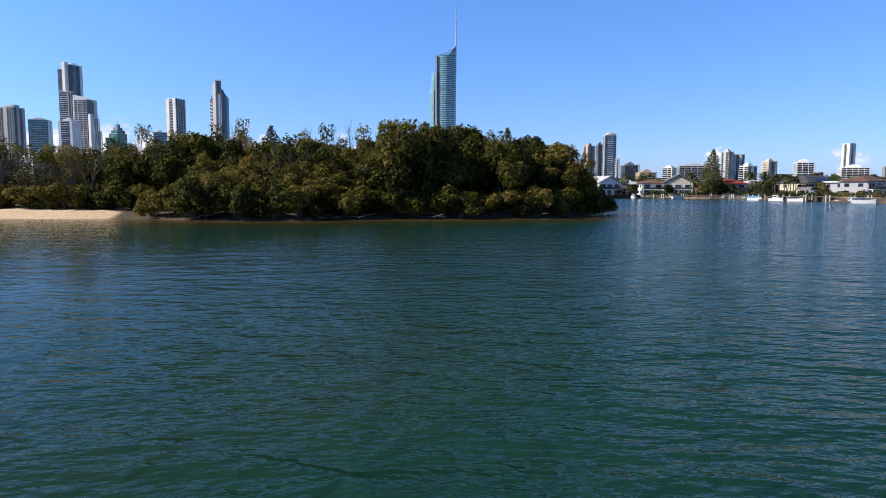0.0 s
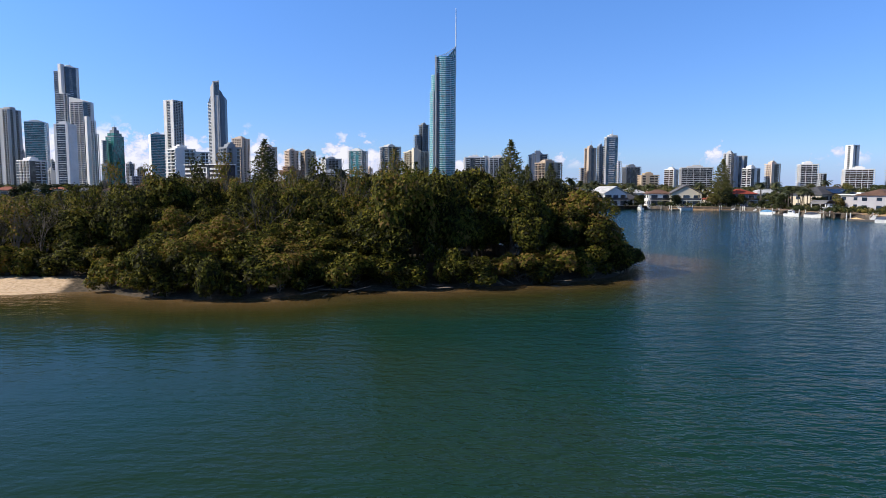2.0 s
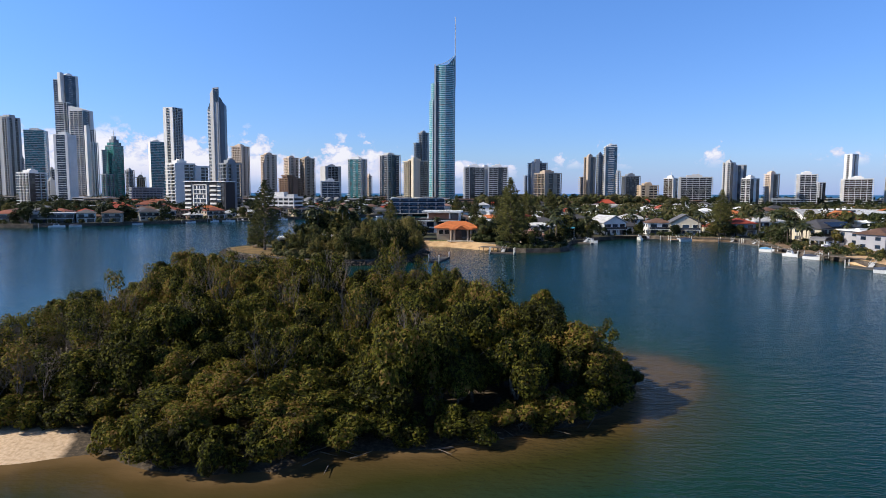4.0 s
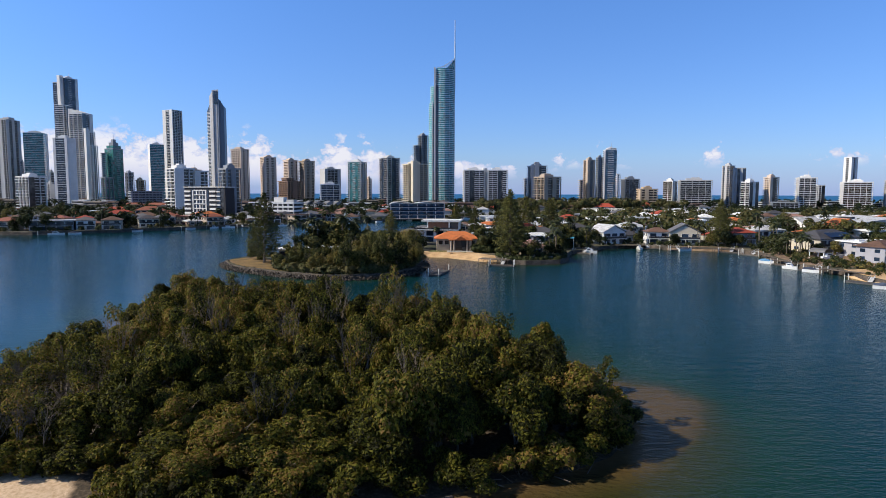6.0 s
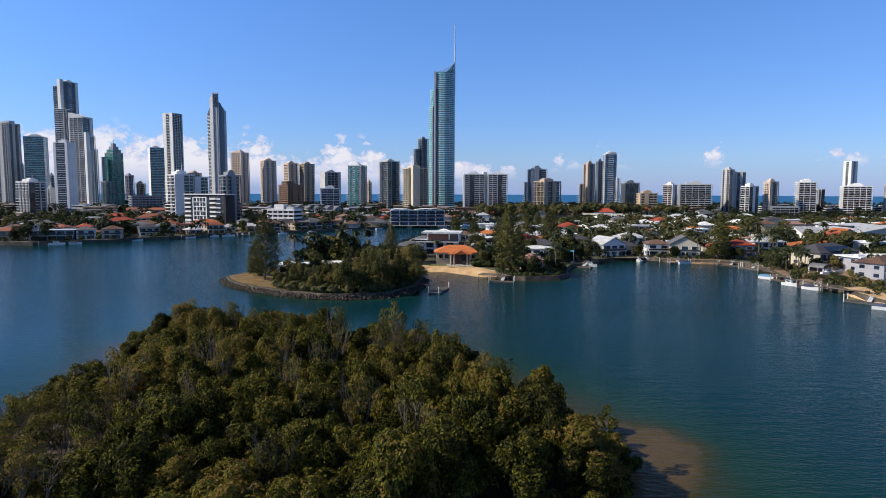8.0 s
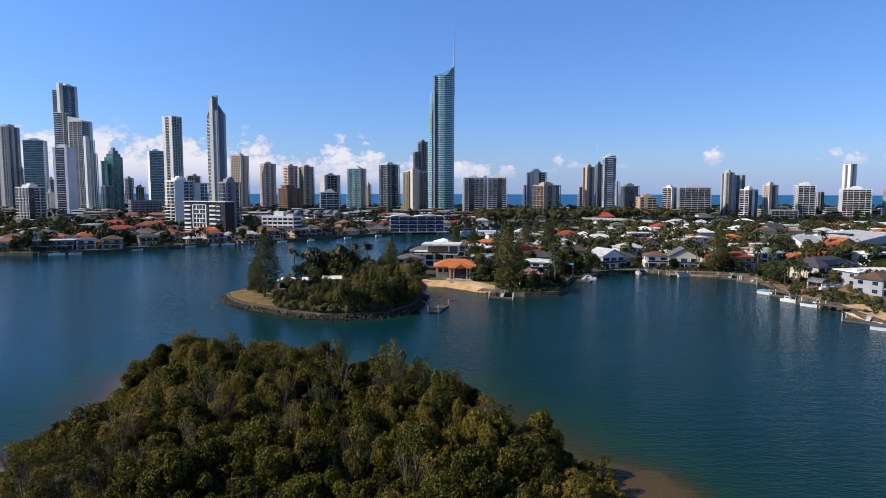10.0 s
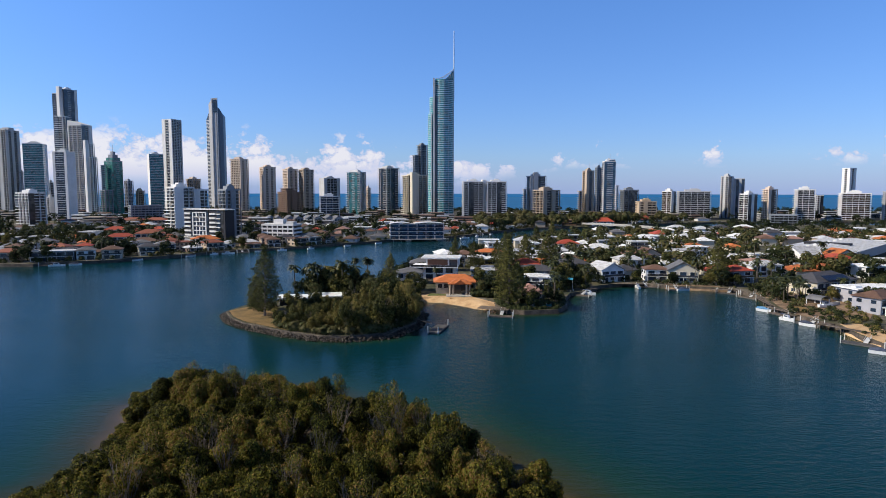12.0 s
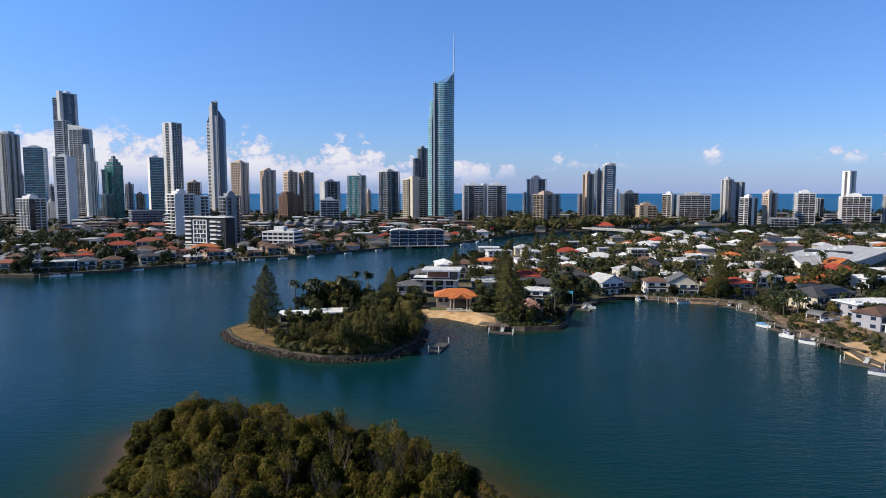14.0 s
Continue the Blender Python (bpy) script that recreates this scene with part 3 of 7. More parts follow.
def block(parent, at, size, yaw, front, side, wall, glass, fh, base=0.0, plinth=True):
    """One block of a tower: a glass core, floor bands, piers and strips. Bays, by letter: b balcony, w window band, s solid wall, g glass strip."""
    w, d, h = size
    inv = parent.matrix_basis.inverted()
    local = inv @ pose(at[0], at[1], 2.0, 0, 0, yaw)
    hw, hd = w / 2, d / 2
    part("glass_core", one_box("glass_core", GLASS[glass], -hw + 1.5, -hd + 1.5, 0, hw - 1.5, hd - 1.5, h), parent, local)
    outline = []   # plan of one floor band, stepping out at balconies
    sides = []     # origin, direction along the face, outward normal, length, bays
    for bays, length, o, u, nrm in ((side, d, (-hw, hd), (0, -1), (-1, 0)), (front, w, (-hw, -hd), (1, 0), (0, -1)), (side, d, (hw, -hd), (0, 1), (1, 0)), (front, w, (hw, hd), (-1, 0), (0, 1))):
        sides.append((bays, length, Vector(o), Vector(u), Vector(nrm)))

    def upright(name, mat, o, u, nrm, s0, s1, out0, out1, z1):
        p = [o + u * s0 + nrm * out0, o + u * s0 + nrm * out1, o + u * s1 + nrm * out1, o + u * s1 + nrm * out0]
        q = Build()
        q.prism([tuple(v) for v in reversed(p)] if nrm.cross(u) > 0 else [tuple(v) for v in p], 0, z1)
        part(name, q.mesh(name, mat), parent, local)

    STEP = {"b": 1.15, "w": 0.05, "s": -0.2, "g": -0.2, "h": 0.2}
    for face, (bays, length, o, u, nrm) in enumerate(sides):
        weights = [0.8 if c in "s" and len(bays) > 1 else 1.0 for c in bays]
        total, s0 = sum(weights), 0.0
        for c, wt in zip(bays, weights):
            s1 = s0 + length * wt / total
            outline += [tuple(o + u * (s0 + 0.06) + nrm * STEP[c]), tuple(o + u * (s1 - 0.06) + nrm * STEP[c])]
            if c == "s":
                upright("wall_panel", WALL[wall], o, u, nrm, s0 - 0.02, s1 + 0.02, -1.55, 0.3, h + 0.6)
            elif c in "gh":
                upright("glass_strip", GLASS[glass], o, u, nrm, s0 + 0.05, s1 - 0.05, -1.55, 0.12, h)
            elif face < 2:
                m = max(1, round((s1 - s0) / (7.0 if c == "b" else 5.0)))
                for q in range(m):
                    sq = s0 + (q + 1) * (s1 - s0) / m
                    upright("fin" if c == "b" else "mullion", WALL[wall], o, u, nrm, sq - 0.35, sq + 0.1, -1.55, 0.3 if c == "b" else 0.0, h)
            s0 = s1
    if any(c in front + side for c in "bwh"):
        tall = 0.58 if "b" in front + side else 1.35 if "w" in front + side else 0.45
        band = Build()
        band.prism(outline, 0, tall)
        me = band.mesh("floor_band", WALL[wall])
        floors = max(2, int(h / fh))
        for i in range(floors):
            part("floor_band", me, parent, local @ Matrix.Translation((0, 0, i * h / floors + 0.3)))
    b = Build()
    b.box(-hw - 0.1, -hd - 0.1, h - 0.3, hw + 0.1, hd + 0.1, h + 0.5)
    b.box(-hw - 0.1, -hd - 0.1, h + 0.5, hw + 0.1, -hd + 0.25, h + 1.2)
    b.box(-hw - 0.1, hd - 0.25, h + 0.5, hw + 0.1, hd + 0.1, h + 1.2)
    b.box(-hw - 0.1, -hd + 0.25, h + 0.5, -hw + 0.25, hd - 0.25, h + 1.2)
    b.box(hw - 0.25, -hd + 0.25, h + 0.5, hw + 0.1, hd - 0.25, h + 1.2)
    part("roof_slab", b.mesh("roof_slab", WALL[wall]), parent, local)
    return local


def tower(label, wall, glass, at, size, yaw, front, side, fh=3.2, top="plant", adds=()):
    ob = thing("apartment_tower", label, "tower", (at[0], at[1], 2.0), yaw, "city towers")
    w, d, h = size
    rng = random.Random(int(abs(at[0]) * 7 + at[1]))
    block(ob, at, size, yaw, front, side, wall, glass, fh)
    if top == "plant":
        b = Build()
        b.box(-w * 0.28, -d * 0.25, h + 0.5, w * 0.2, d * 0.28, h + 4.0)
        b.box(-w * 0.10, -d * 0.12, h + 4.0, w * 0.14, d * 0.2, h + 5.6)
        part("plant_room", b.mesh("plant_room", WALL[wall]), ob)
        part("roof_mast", one_box("roof_mast", M_steel, -0.12 + w * 0.1, -0.12, h + 4, w * 0.1 + 0.12, 0.12, h + 9 + rng.random() * 4), ob)
    elif top == "slant":
        b = Build()
        b.add([(-w / 2, -d / 2, h + 1), (w / 2, -d / 2, h + 1), (w / 2, d / 2, h + 1), (-w / 2, d / 2, h + 1), (-w / 2, -d / 2, h + 2), (w / 2, -d / 2, h + 2), (w / 2, d / 2, h + 9), (-w / 2, d / 2, h + 9)],
              [(0, 3, 2, 1), (4, 5, 6, 7), (0, 1, 5, 4), (1, 2, 6, 5), (2, 3, 7, 6), (3, 0, 4, 7)])
        part("sloping_roof", b.mesh("sloping_roof", WALL[wall]), ob)
    elif top == "crown":
        for k, hh in ((0.78, 6), (0.52, 11), (0.26, 16)):
            part("crown_step", one_box("crown_step", WALL[wall] if k < 0.6 else GLASS[glass], -w / 2 * k, -d / 2 * k, h + hh - 6, w / 2 * k, d / 2 * k, h + hh), ob)
        b = Build()
        b.tube((0, 0, h + 16), (0, 0, h + 27), 0.5, 0.1)
        part("roof_mast", b.mesh("roof_mast", M_steel), ob)
    for a_at, a_size, a_yaw, a_front, a_side in adds:
        block(ob, a_at, a_size, a_yaw, a_front, a_side, wall, glass, fh)
    return ob


tower("tall pale grey apartment tower with white vertical piers", "pale", "smoke", (-892.3, 1214.3), (30.5, 30.5, 159.2), 80.0, "sbsbs", "bsb", fh=3.2, top="plant", adds=[((-886.1, 1212.3), (12.8, 12.8, 164.0), 81.2, "s", "s")])
tower("teal glass apartment tower with white edge piers", "white", "teal", (-790.8, 1149.0), (31.5, 31.5, 128.1), 111.2, "hs", "hhhh", fh=3.2, top="plant")
tower("twin-stepped white tower with dark blue glass strips", "white", "navy", (-704.1, 1115.7), (22.8, 22.8, 220.2), 59.1, "ghgs", "gh", fh=3.2, top="plant", adds=[((-720.7, 1108.2), (6.9, 6.9, 213.2), 93.2, "g", "h"), ((-699.2, 1088.8), (16.1, 16.1, 171.1), 84.0, "bg", "hb"), ((-707.0, 1099.1), (6.6, 6.6, 223.3), 72.6, "s", "s")])
tower("white banded tower with slanted roof and stepped balconies", "white", "navy", (-657.2, 1072.4), (25.8, 25.8, 153.7), 84.0, "gbs", "bbb", fh=3.2, top="slant", adds=[((-624.2, 1051.0), (9.0, 9.0, 98.8), 64.5, "bb", "b"), ((-630.7, 1043.4), (5.3, 5.3, 126.6), 69.8, "s", "s"), ((-639.8, 1069.2), (10.5, 10.5, 122.5), 59.6, "b", "b")])
tower("dark glass tower with light grey end wall", "white", "navy", (-568.8, 888.1), (20.1, 20.1, 97.4), 90.0, "s", "shhhs", fh=3.2, top="plant")
tower("green glass tower with stepped crown and mast", "greyblue", "green", (-562.0, 1002.0), (18.6, 18.6, 90.0), 69.2, "ghg", "ghg", fh=3.2, top="crown", adds=[((-572.3, 989.6), (6.5, 6.5, 82.7), 44.2, "w", "w"), ((-557.2, 968.9), (13.7, 13.7, 43.7), 68.1, "bb", "bb")])
tower("small purple grey apartment block far off", "lilac", "smoke", (-775.7, 1439.8), (14.9, 14.9, 65.4), 67.0, "bb", "bb", fh=3.2, top="plant")
tower("slim dark teal glass tower with white edge", "white", "teal", (-620.1, 1258.0), (25.8, 25.8, 115.7), 35.8, "hhh", "s", fh=3.2, top="plant")
tower("slender tower with white vertical ribs and dark bands", "white", "navy", (-611.3, 1317.3), (26.6, 26.6, 190.7), 68.3, "bb", "sbs", fh=3.2, top="flat")
tower("beige concrete apartment tower with dark balcony bands", "beige", "brown", (-430.7, 1205.7), (24.7, 24.7, 103.3), 71.3, "swsw", "www", fh=3.2, top="plant")
tower("low beige apartment block behind the towers", "beige", "smoke", (-559.7, 1294.3), (21.4, 21.4, 67.2), 64.4, "ww", "bw", fh=3.2, top="plant")
tower("white apartment tower with sunlit balconies and blank wall", "white", "smoke", (-287.7, 634.6), (20.8, 20.8, 46.4), 51.4, "sb", "bb", fh=3.2, top="plant", adds=[((-278.7, 648.8), (24.2, 24.2, 44.1), 34.1, "wsw", "b")])
tower("grey apartment block with small windows", "greyblue", "smoke", (-214.1, 575.3), (14.6, 14.6, 44.2), 48.1, "wsw", "wb", fh=3.2, top="plant")
tower("white banded apartment tower with rounded roof rooms", "white", "smoke", (-526.5, 754.2), (22.3, 22.3, 40.3), 70.8, "gbb", "bb", fh=3.2, top="plant")
tower("beige apartment tower with vertical ribs", "beige", "brown", (-385.6, 1237.0), (24.4, 24.4, 89.4), 35.3, "swsws", "w", fh=3.2, top="plant")
tower("beige apartment tower with brown window strips", "beige", "brown", (-371.7, 1346.9), (23.9, 23.9, 89.4), 44.7, "swsw", "w", fh=3.2, top="plant")
tower("tan apartment tower with brown window strips", "tan", "brown", (-338.4, 1352.8), (25.2, 25.2, 88.3), 42.0, "swsw", "w", fh=3.2, top="plant")
tower("low brown brick apartment block with stepped roof", "brick", "brown", (-310.9, 1122.0), (31.3, 31.3, 41.1), 49.4, "wsw", "ww", fh=3.2, top="plant", adds=[((-313.8, 1116.7), (16.6, 16.6, 47.0), 51.3, "w", "w")])
tower("pale apartment tower with grey window bands", "pale", "smoke", (-268.1, 1262.0), (32.2, 32.2, 67.8), 30.3, "sbbbs", "s", fh=3.2, top="plant")
tower("blue glass office block with white bands", "white", "navy", (-215.6, 1012.7), (30.9, 18.6, 34.7), 14.0, "bbb", "b", fh=3.8, top="plant")
tower("teal glass apartment tower with white corners", "white", "teal", (-197.2, 1160.6), (27.7, 27.7, 77.6), 76.0, "bb", "bghgb", fh=3.2, top="plant")
tower("small beige block behind a teal tower", "beige", "smoke", (-189.7, 1256.2), (8.7, 8.7, 49.0), 48.4, "w", "w", fh=3.2, top="plant")
tower("grey apartment tower with dark glass strips", "pale", "navy", (-136.0, 1149.9), (28.2, 28.2, 84.3), 41.8, "bgb", "bgb", fh=3.2, top="plant")
tower("cream apartment tower with brown centre wall", "cream", "brown", (-79.7, 1027.7), (32.4, 32.4, 67.9), 24.0, "bbswb", "bb", fh=3.2, top="plant", adds=[((-79.2, 1005.0), (7.2, 7.2, 72.3), 34.3, "s", "s")])
tower("dark grey stepped apartment tower", "greyblue", "navy", (-79.2, 1220.9), (15.5, 15.5, 130.6), 37.5, "bb", "bb", fh=3.2, top="plant", adds=[((-91.1, 1212.1), (10.1, 10.1, 111.1), 36.4, "b", "b")])
tower("wide slab apartment building with dark balconies", "white", "smoke", (16.0, 1017.4), (33.0, 33.0, 58.1), 3.1, "bgbb", "b", fh=3.2, top="plant", adds=[((33.2, 1010.0), (6.5, 6.5, 60.8), 14.2, "s", "s")])
tower("wide slab apartment building with grey end wall", "white", "smoke", (53.2, 1017.9), (31.2, 31.2, 58.1), 1.1, "bbgb", "b", fh=3.2, top="plant")
tower("stepped grey apartment tower with central lift core", "pale", "navy", (130.5, 1136.6), (28.7, 28.7, 70.0), 9.9, "sgb", "bb", fh=3.2, top="plant", adds=[((108.6, 1119.3), (6.6, 6.6, 47.2), 21.1, "b", "b"), ((128.0, 1122.6), (8.1, 8.1, 75.9), 7.7, "s", "g")])
tower("brown grey apartment block with balcony bands", "tan", "smoke", (116.4, 888.5), (27.5, 27.5, 44.7), 26.5, "sbsb", "bbb", fh=3.2, top="plant", adds=[((112.9, 882.8), (7.3, 7.3, 48.5), 24.8, "s", "s")])
tower("beige apartment tower with dark vertical glass strips", "tan", "navy", (211.0, 1074.0), (14.0, 14.0, 77.5), 20.6, "sgs", "bs", fh=3.2, top="plant", adds=[((196.2, 1064.2), (7.0, 7.0, 43.6), 12.9, "b", "b")])
tower("dark slab tower with thin bands", "greyblue", "navy", (243.2, 1145.7), (9.7, 9.7, 85.4), 12.1, "wg", "w", fh=3.2, top="plant")
tower("dark blue glass tower with white dashed edge", "white", "blue", (227.7, 998.5), (17.3, 17.3, 89.4), -1.2, "ghhg", "b", fh=3.2, top="plant", adds=[((238.4, 987.9), (5.3, 5.3, 51.9), 5.0, "b", "b"), ((231.5, 996.2), (8.6, 8.6, 92.1), -1.6, "g", "g")])
tower("grey apartment block with balconies", "greyblue", "smoke", (276.8, 1063.1), (25.2, 25.2, 45.6), 2.4, "bgb", "bb", fh=3.2, top="plant")
tower("yellow beige low apartment block", "yellow", "brown", (263.2, 917.0), (24.5, 24.5, 28.6), -1.0, "wsww", "ws", fh=3.2, top="plant")
tower("white and brown apartment tower", "white", "brown", (359.2, 1112.2), (17.2, 17.2, 43.5), 46.7, "sg", "bb", fh=3.2, top="plant")
tower("wide grey apartment slab with window grid", "pale", "smoke", (370.0, 1026.5), (47.7, 47.7, 43.1), -15.6, "bbbbb", "bb", fh=3.2, top="plant")
tower("white ribbed apartment tower with dark neighbour wing", "pale", "navy", (435.6, 1057.7), (14.0, 14.0, 67.8), 34.8, "gs", "bsb", fh=3.2, top="plant", adds=[((457.4, 1065.4), (16.2, 16.2, 64.3), -16.9, "sgsg", "s")])
tower("white apartment tower with sunlit balconies", "white", "smoke", (418.9, 940.8), (16.7, 16.7, 39.7), 21.0, "gsg", "bb", fh=3.2, top="plant")
tower("beige apartment tower with balconies", "beige", "brown", (450.8, 944.1), (15.1, 15.1, 46.2), 13.7, "sgw", "ww", fh=3.2, top="plant")
tower("white apartment tower with broad balcony bands", "white", "smoke", (508.7, 958.1), (24.4, 24.4, 46.2), -17.1, "bbb", "b", fh=3.2, top="plant", adds=[((611.4, 1105.4), (11.2, 11.2, 37.0), -2.3, "bg", "w")])
tower("tall white tower with narrow window strips", "white", "smoke", (629.6, 1053.8), (13.7, 13.7, 81.3), 21.0, "sbs", "sbs", fh=3.2, top="flat")
tower("brown apartment block with white balcony slabs", "white", "brown", (613.4, 1009.5), (39.4, 39.4, 40.8), -25.0, "bbbbb", "bb", fh=3.2, top="plant")
tower("pale apartment tower with balconies", "pale", "smoke", (665.6, 1004.7), (18.9, 18.9, 43.4), -24.4, "bb", "b", fh=3.2, top="plant")
tower("long low parking building with horizontal slabs", "greyblue", "smoke", (454.4, 909.0), (34.5, 34.5, 10.7), -23.3, "bbb", "b", fh=3.2, top="flat")
tower("yellow apartment block between towers", "yellow", "brown", (-587.2, 1129.2), (13.1, 13.1, 42.7), 52.4, "w", "b", fh=3.2, top="plant")
tower("dark low office block with bands", "greyblue", "navy", (-433.1, 847.1), (39.0, 39.0, 23.0), 34.0, "www", "w", fh=3.2, top="flat")
tower("grey apartment block behind white tower", "pale", "smoke", (-790.3, 1186.5), (9.9, 9.9, 58.3), 67.4, "b", "b", fh=3.2, top="plant")
tower("grey apartment block between dark towers", "greyblue", "navy", (-864.4, 1213.5), (5.4, 5.4, 78.3), 66.5, "w", "w", fh=3.2, top="plant")
tower("low white block with ribbed walls", "pale", "smoke", (-603.3, 904.5), (7.0, 7.0, 33.3), 70.6, "s", "b", fh=3.2, top="plant")



def lens_plan(cx, cy, rx, ry, n=20):
    return [(cx + rx * math.cos(2 * math.pi * k / n), cy + ry * math.sin(2 * math.pi * k / n)) for k in range(n)]


def glass_spire_tower():
    """The tallest tower: rounded aqua glass wings, a slotted face, a sloping lattice crown and a spire at one edge."""
    x0, y0 = -38.5, 1110.0
    ob = thing("spire_tower", "very tall aqua glass tower with sloping lattice crown and spire", "tower", (x0, y0, 2.0), 2.0, "city towers")
    main = lens_plan(4.0, 0, 18.0, 15.5)
    wing = lens_plan(-13.0, 2.5, 10.2, 12.0, 16)
    mid = lens_plan(-13.5, 1.5, 7.0, 11.0, 16)
    for plan, h, nm in ((main, 234.5, "main_shaft"), (wing, 176.5, "side_wing"), (mid, 205.0, "stepped_wing")):
        b = Build()
        b.prism(plan, 0, h)
        part(nm, b.mesh(nm, GLASS["aqua"]), ob)
        ring = Build()
        cx, cy = sum(p[0] for p in plan) / len(plan), sum(p[1] for p in plan) / len(plan)
        big = [(cx + (x - cx) * 1.018, cy + (y - cy) * 1.018) for x, y in plan]
        ring.prism(big, 0, 0.95)
        me = ring.mesh("floor_band", WALL["aqua"])
        for i in range(int(h / 3.15)):
            part("floor_band", me, ob, (0, 0, 2 + i * 3.15))
    for x, wd, h, mat, nm in ((-12.6, 2.6, 236.0, WALL["white"], "white_pier"), (-8.4, 3.2, 207.0, GLASS["navy"], "dark_slot"), (-16.6, 1.0, 178.0, WALL["white"], "thin_pier"), (21.6, 0.9, 246.0, M_steel, "edge_mast")):
        part(nm, one_box(nm, mat, x - wd / 2, -13.6 if x < 10 else -3.0, 0, x + wd / 2, -8.0 if x < 10 else 1.0, h), ob)
    for k in range(6):
        a = radians(195 + k * 26)
        x, y = 4 + 18.25 * math.cos(a), 15.75 * math.sin(a)
        part("mullion", one_box("mullion", WALL["white"], x - 0.16, y - 0.16, 0, x + 0.16, y + 0.3, 234), ob)
    part("white_screen", one_box("white_screen", WALL["white"], -14.0, -13.9, 212, -11.2, -13.6, 234), ob)
    b = Build()   # sloping crown of steel tubes
    low, high = [], []
    for k in range(9):
        t = k / 8
        x = -9 + 30.5 * t
        low.append((x, -9 + 5 * t, 234.5 - 10 * math.sin(t * 3.0) * (1 - t)))
        high.append((x, -9 + 7 * t, 236 + 17.5 * t ** 1.6))
    for k in range(8):
        b.tube(high[k], high[k + 1], 0.5, 0.5)
        b.tube(low[k], high[k + 1], 0.28, 0.28)
        b.tube((low[k][0], -low[k][1], 236), high[k], 0.3, 0.3)
        b.tube((low[k][0], 9, 235), (high[k + 1][0], 7 - 7 * k / 8, high[k + 1][2]), 0.35, 0.35)
    part("lattice_crown", b.mesh("lattice_crown", M_steel), ob)
    b = Build()
    b.add([(6, -6, 234), (21.5, -2, 234), (21.5, -2, 252), (14, -4, 243), (6, 6, 234), (21.5, 2, 234), (21.5, 2, 252), (14, 4, 243)],
          [(0, 1, 2, 3), (7, 6, 5, 4), (0, 3, 7, 4), (3, 2, 6, 7), (2, 1, 5, 6), (1, 0, 4, 5)])
    part("crown_glass", b.mesh("crown_glass", GLASS["aqua"]), ob)
    b = Build()
    b.tube((21.8, -1, 200), (21.8, -1, 262), 1.0, 0.9, 8)
    b.tube((21.8, -1, 262), (21.8, -1, 318), 1.0, 0.6, 8)
    part("spire", b.mesh("spire", M_steel), ob, label="slender pale steel spire")


glass_spire_tower()


def blade_tower():
    """Slender tower with a blank grey blade wall, a curved slate face and a raking top."""
    x0, y0 = -572.0, 1452.0
    ob = thing("blade_tower", "very slender grey tower with raking top and blank blade wall", "tower", (x0, y0, 2.0), 0, "city towers")
    h = 255.0

    def shaft(name, mat, plan, heights):
        b = Build()
        n = len(plan)
        b.add([(x, y, 0) for x, y in plan] + [(x, y, z) for (x, y), z in zip(plan, heights)], [tuple(reversed(range(n))), tuple(range(n, 2 * n))] + [(i, (i + 1) % n, n + (i + 1) % n, n + i) for i in range(n)])
        part(name, b.mesh(name, mat), ob)

    shaft("slate_face", GLASS["slate"], [(0.5, -14), (9, -15), (15.5, -12), (20.5, -5), (20, 10), (2, 12)], (236, 236, 230, 216, 214, 236))
    shaft("blade_wall", WALL["pale"], [(-10, -11), (-1.0, -16), (0.5, -16), (1.5, 12), (-8, 13)], (240, h - 4, h - 3, h - 4, 240))
    shaft("crown_frame", WALL["pale"], [(-3, -14.5), (12, -15.5), (12, -13.5), (-3, -12)], (h - 2, h - 1, h - 1, h - 2))
    part("crown_glass", one_box("crown_glass", GLASS["navy"], 2.5, -15.8, 222, 10.5, -15.45, h - 5), ob)
    shaft("balcony_core", GLASS["smoke"], [(-19, -4), (-10.2, -10), (-8, 12), (-17, 12)], (206, 222, 222, 206))
    ring = Build()
    ring.prism([(-20.2, -4.4), (-10.4, -11), (-8, 12.5), (-17.5, 12.5)], 0, 0.8)
    me = ring.mesh("floor_band", WALL["white"])
    for k in range(64):
        part("floor_band", me, ob, (0, 0, 2 + k * 3.2))
    fin = Build()
    fin.box(8.8, -15.7, 0, 9.6, -14.9, 238)
    part("vertical_seam", fin.mesh("vertical_seam", WALL["greyblue"]), ob)


blade_tower()


def arch(b, arc, thick, y0, y1):
    """A thin vault: the arc of (x, z) points swept from y0 to y1 as one shell."""
    n = len(arc)
    v = []
    for y in (y0, y1):
        v += [(x, y, z) for x, z in arc] + [(x, y, z + thick) for x, z in arc]
    f = [(2 * n, 2 * n + n, n, 0), (n - 1, 2 * n - 1, 4 * n - 1, 3 * n - 1)]
    for k in range(n - 1):
        f += [(k, k + 1, n + k + 1, n + k), (2 * n + k + 1, 2 * n + k, 3 * n + k, 3 * n + k + 1), (n + k, n + k + 1, 3 * n + k + 1, 3 * n + k), (k + 1, k, 2 * n + k, 2 * n + k + 1)]
    b.add(v, f)


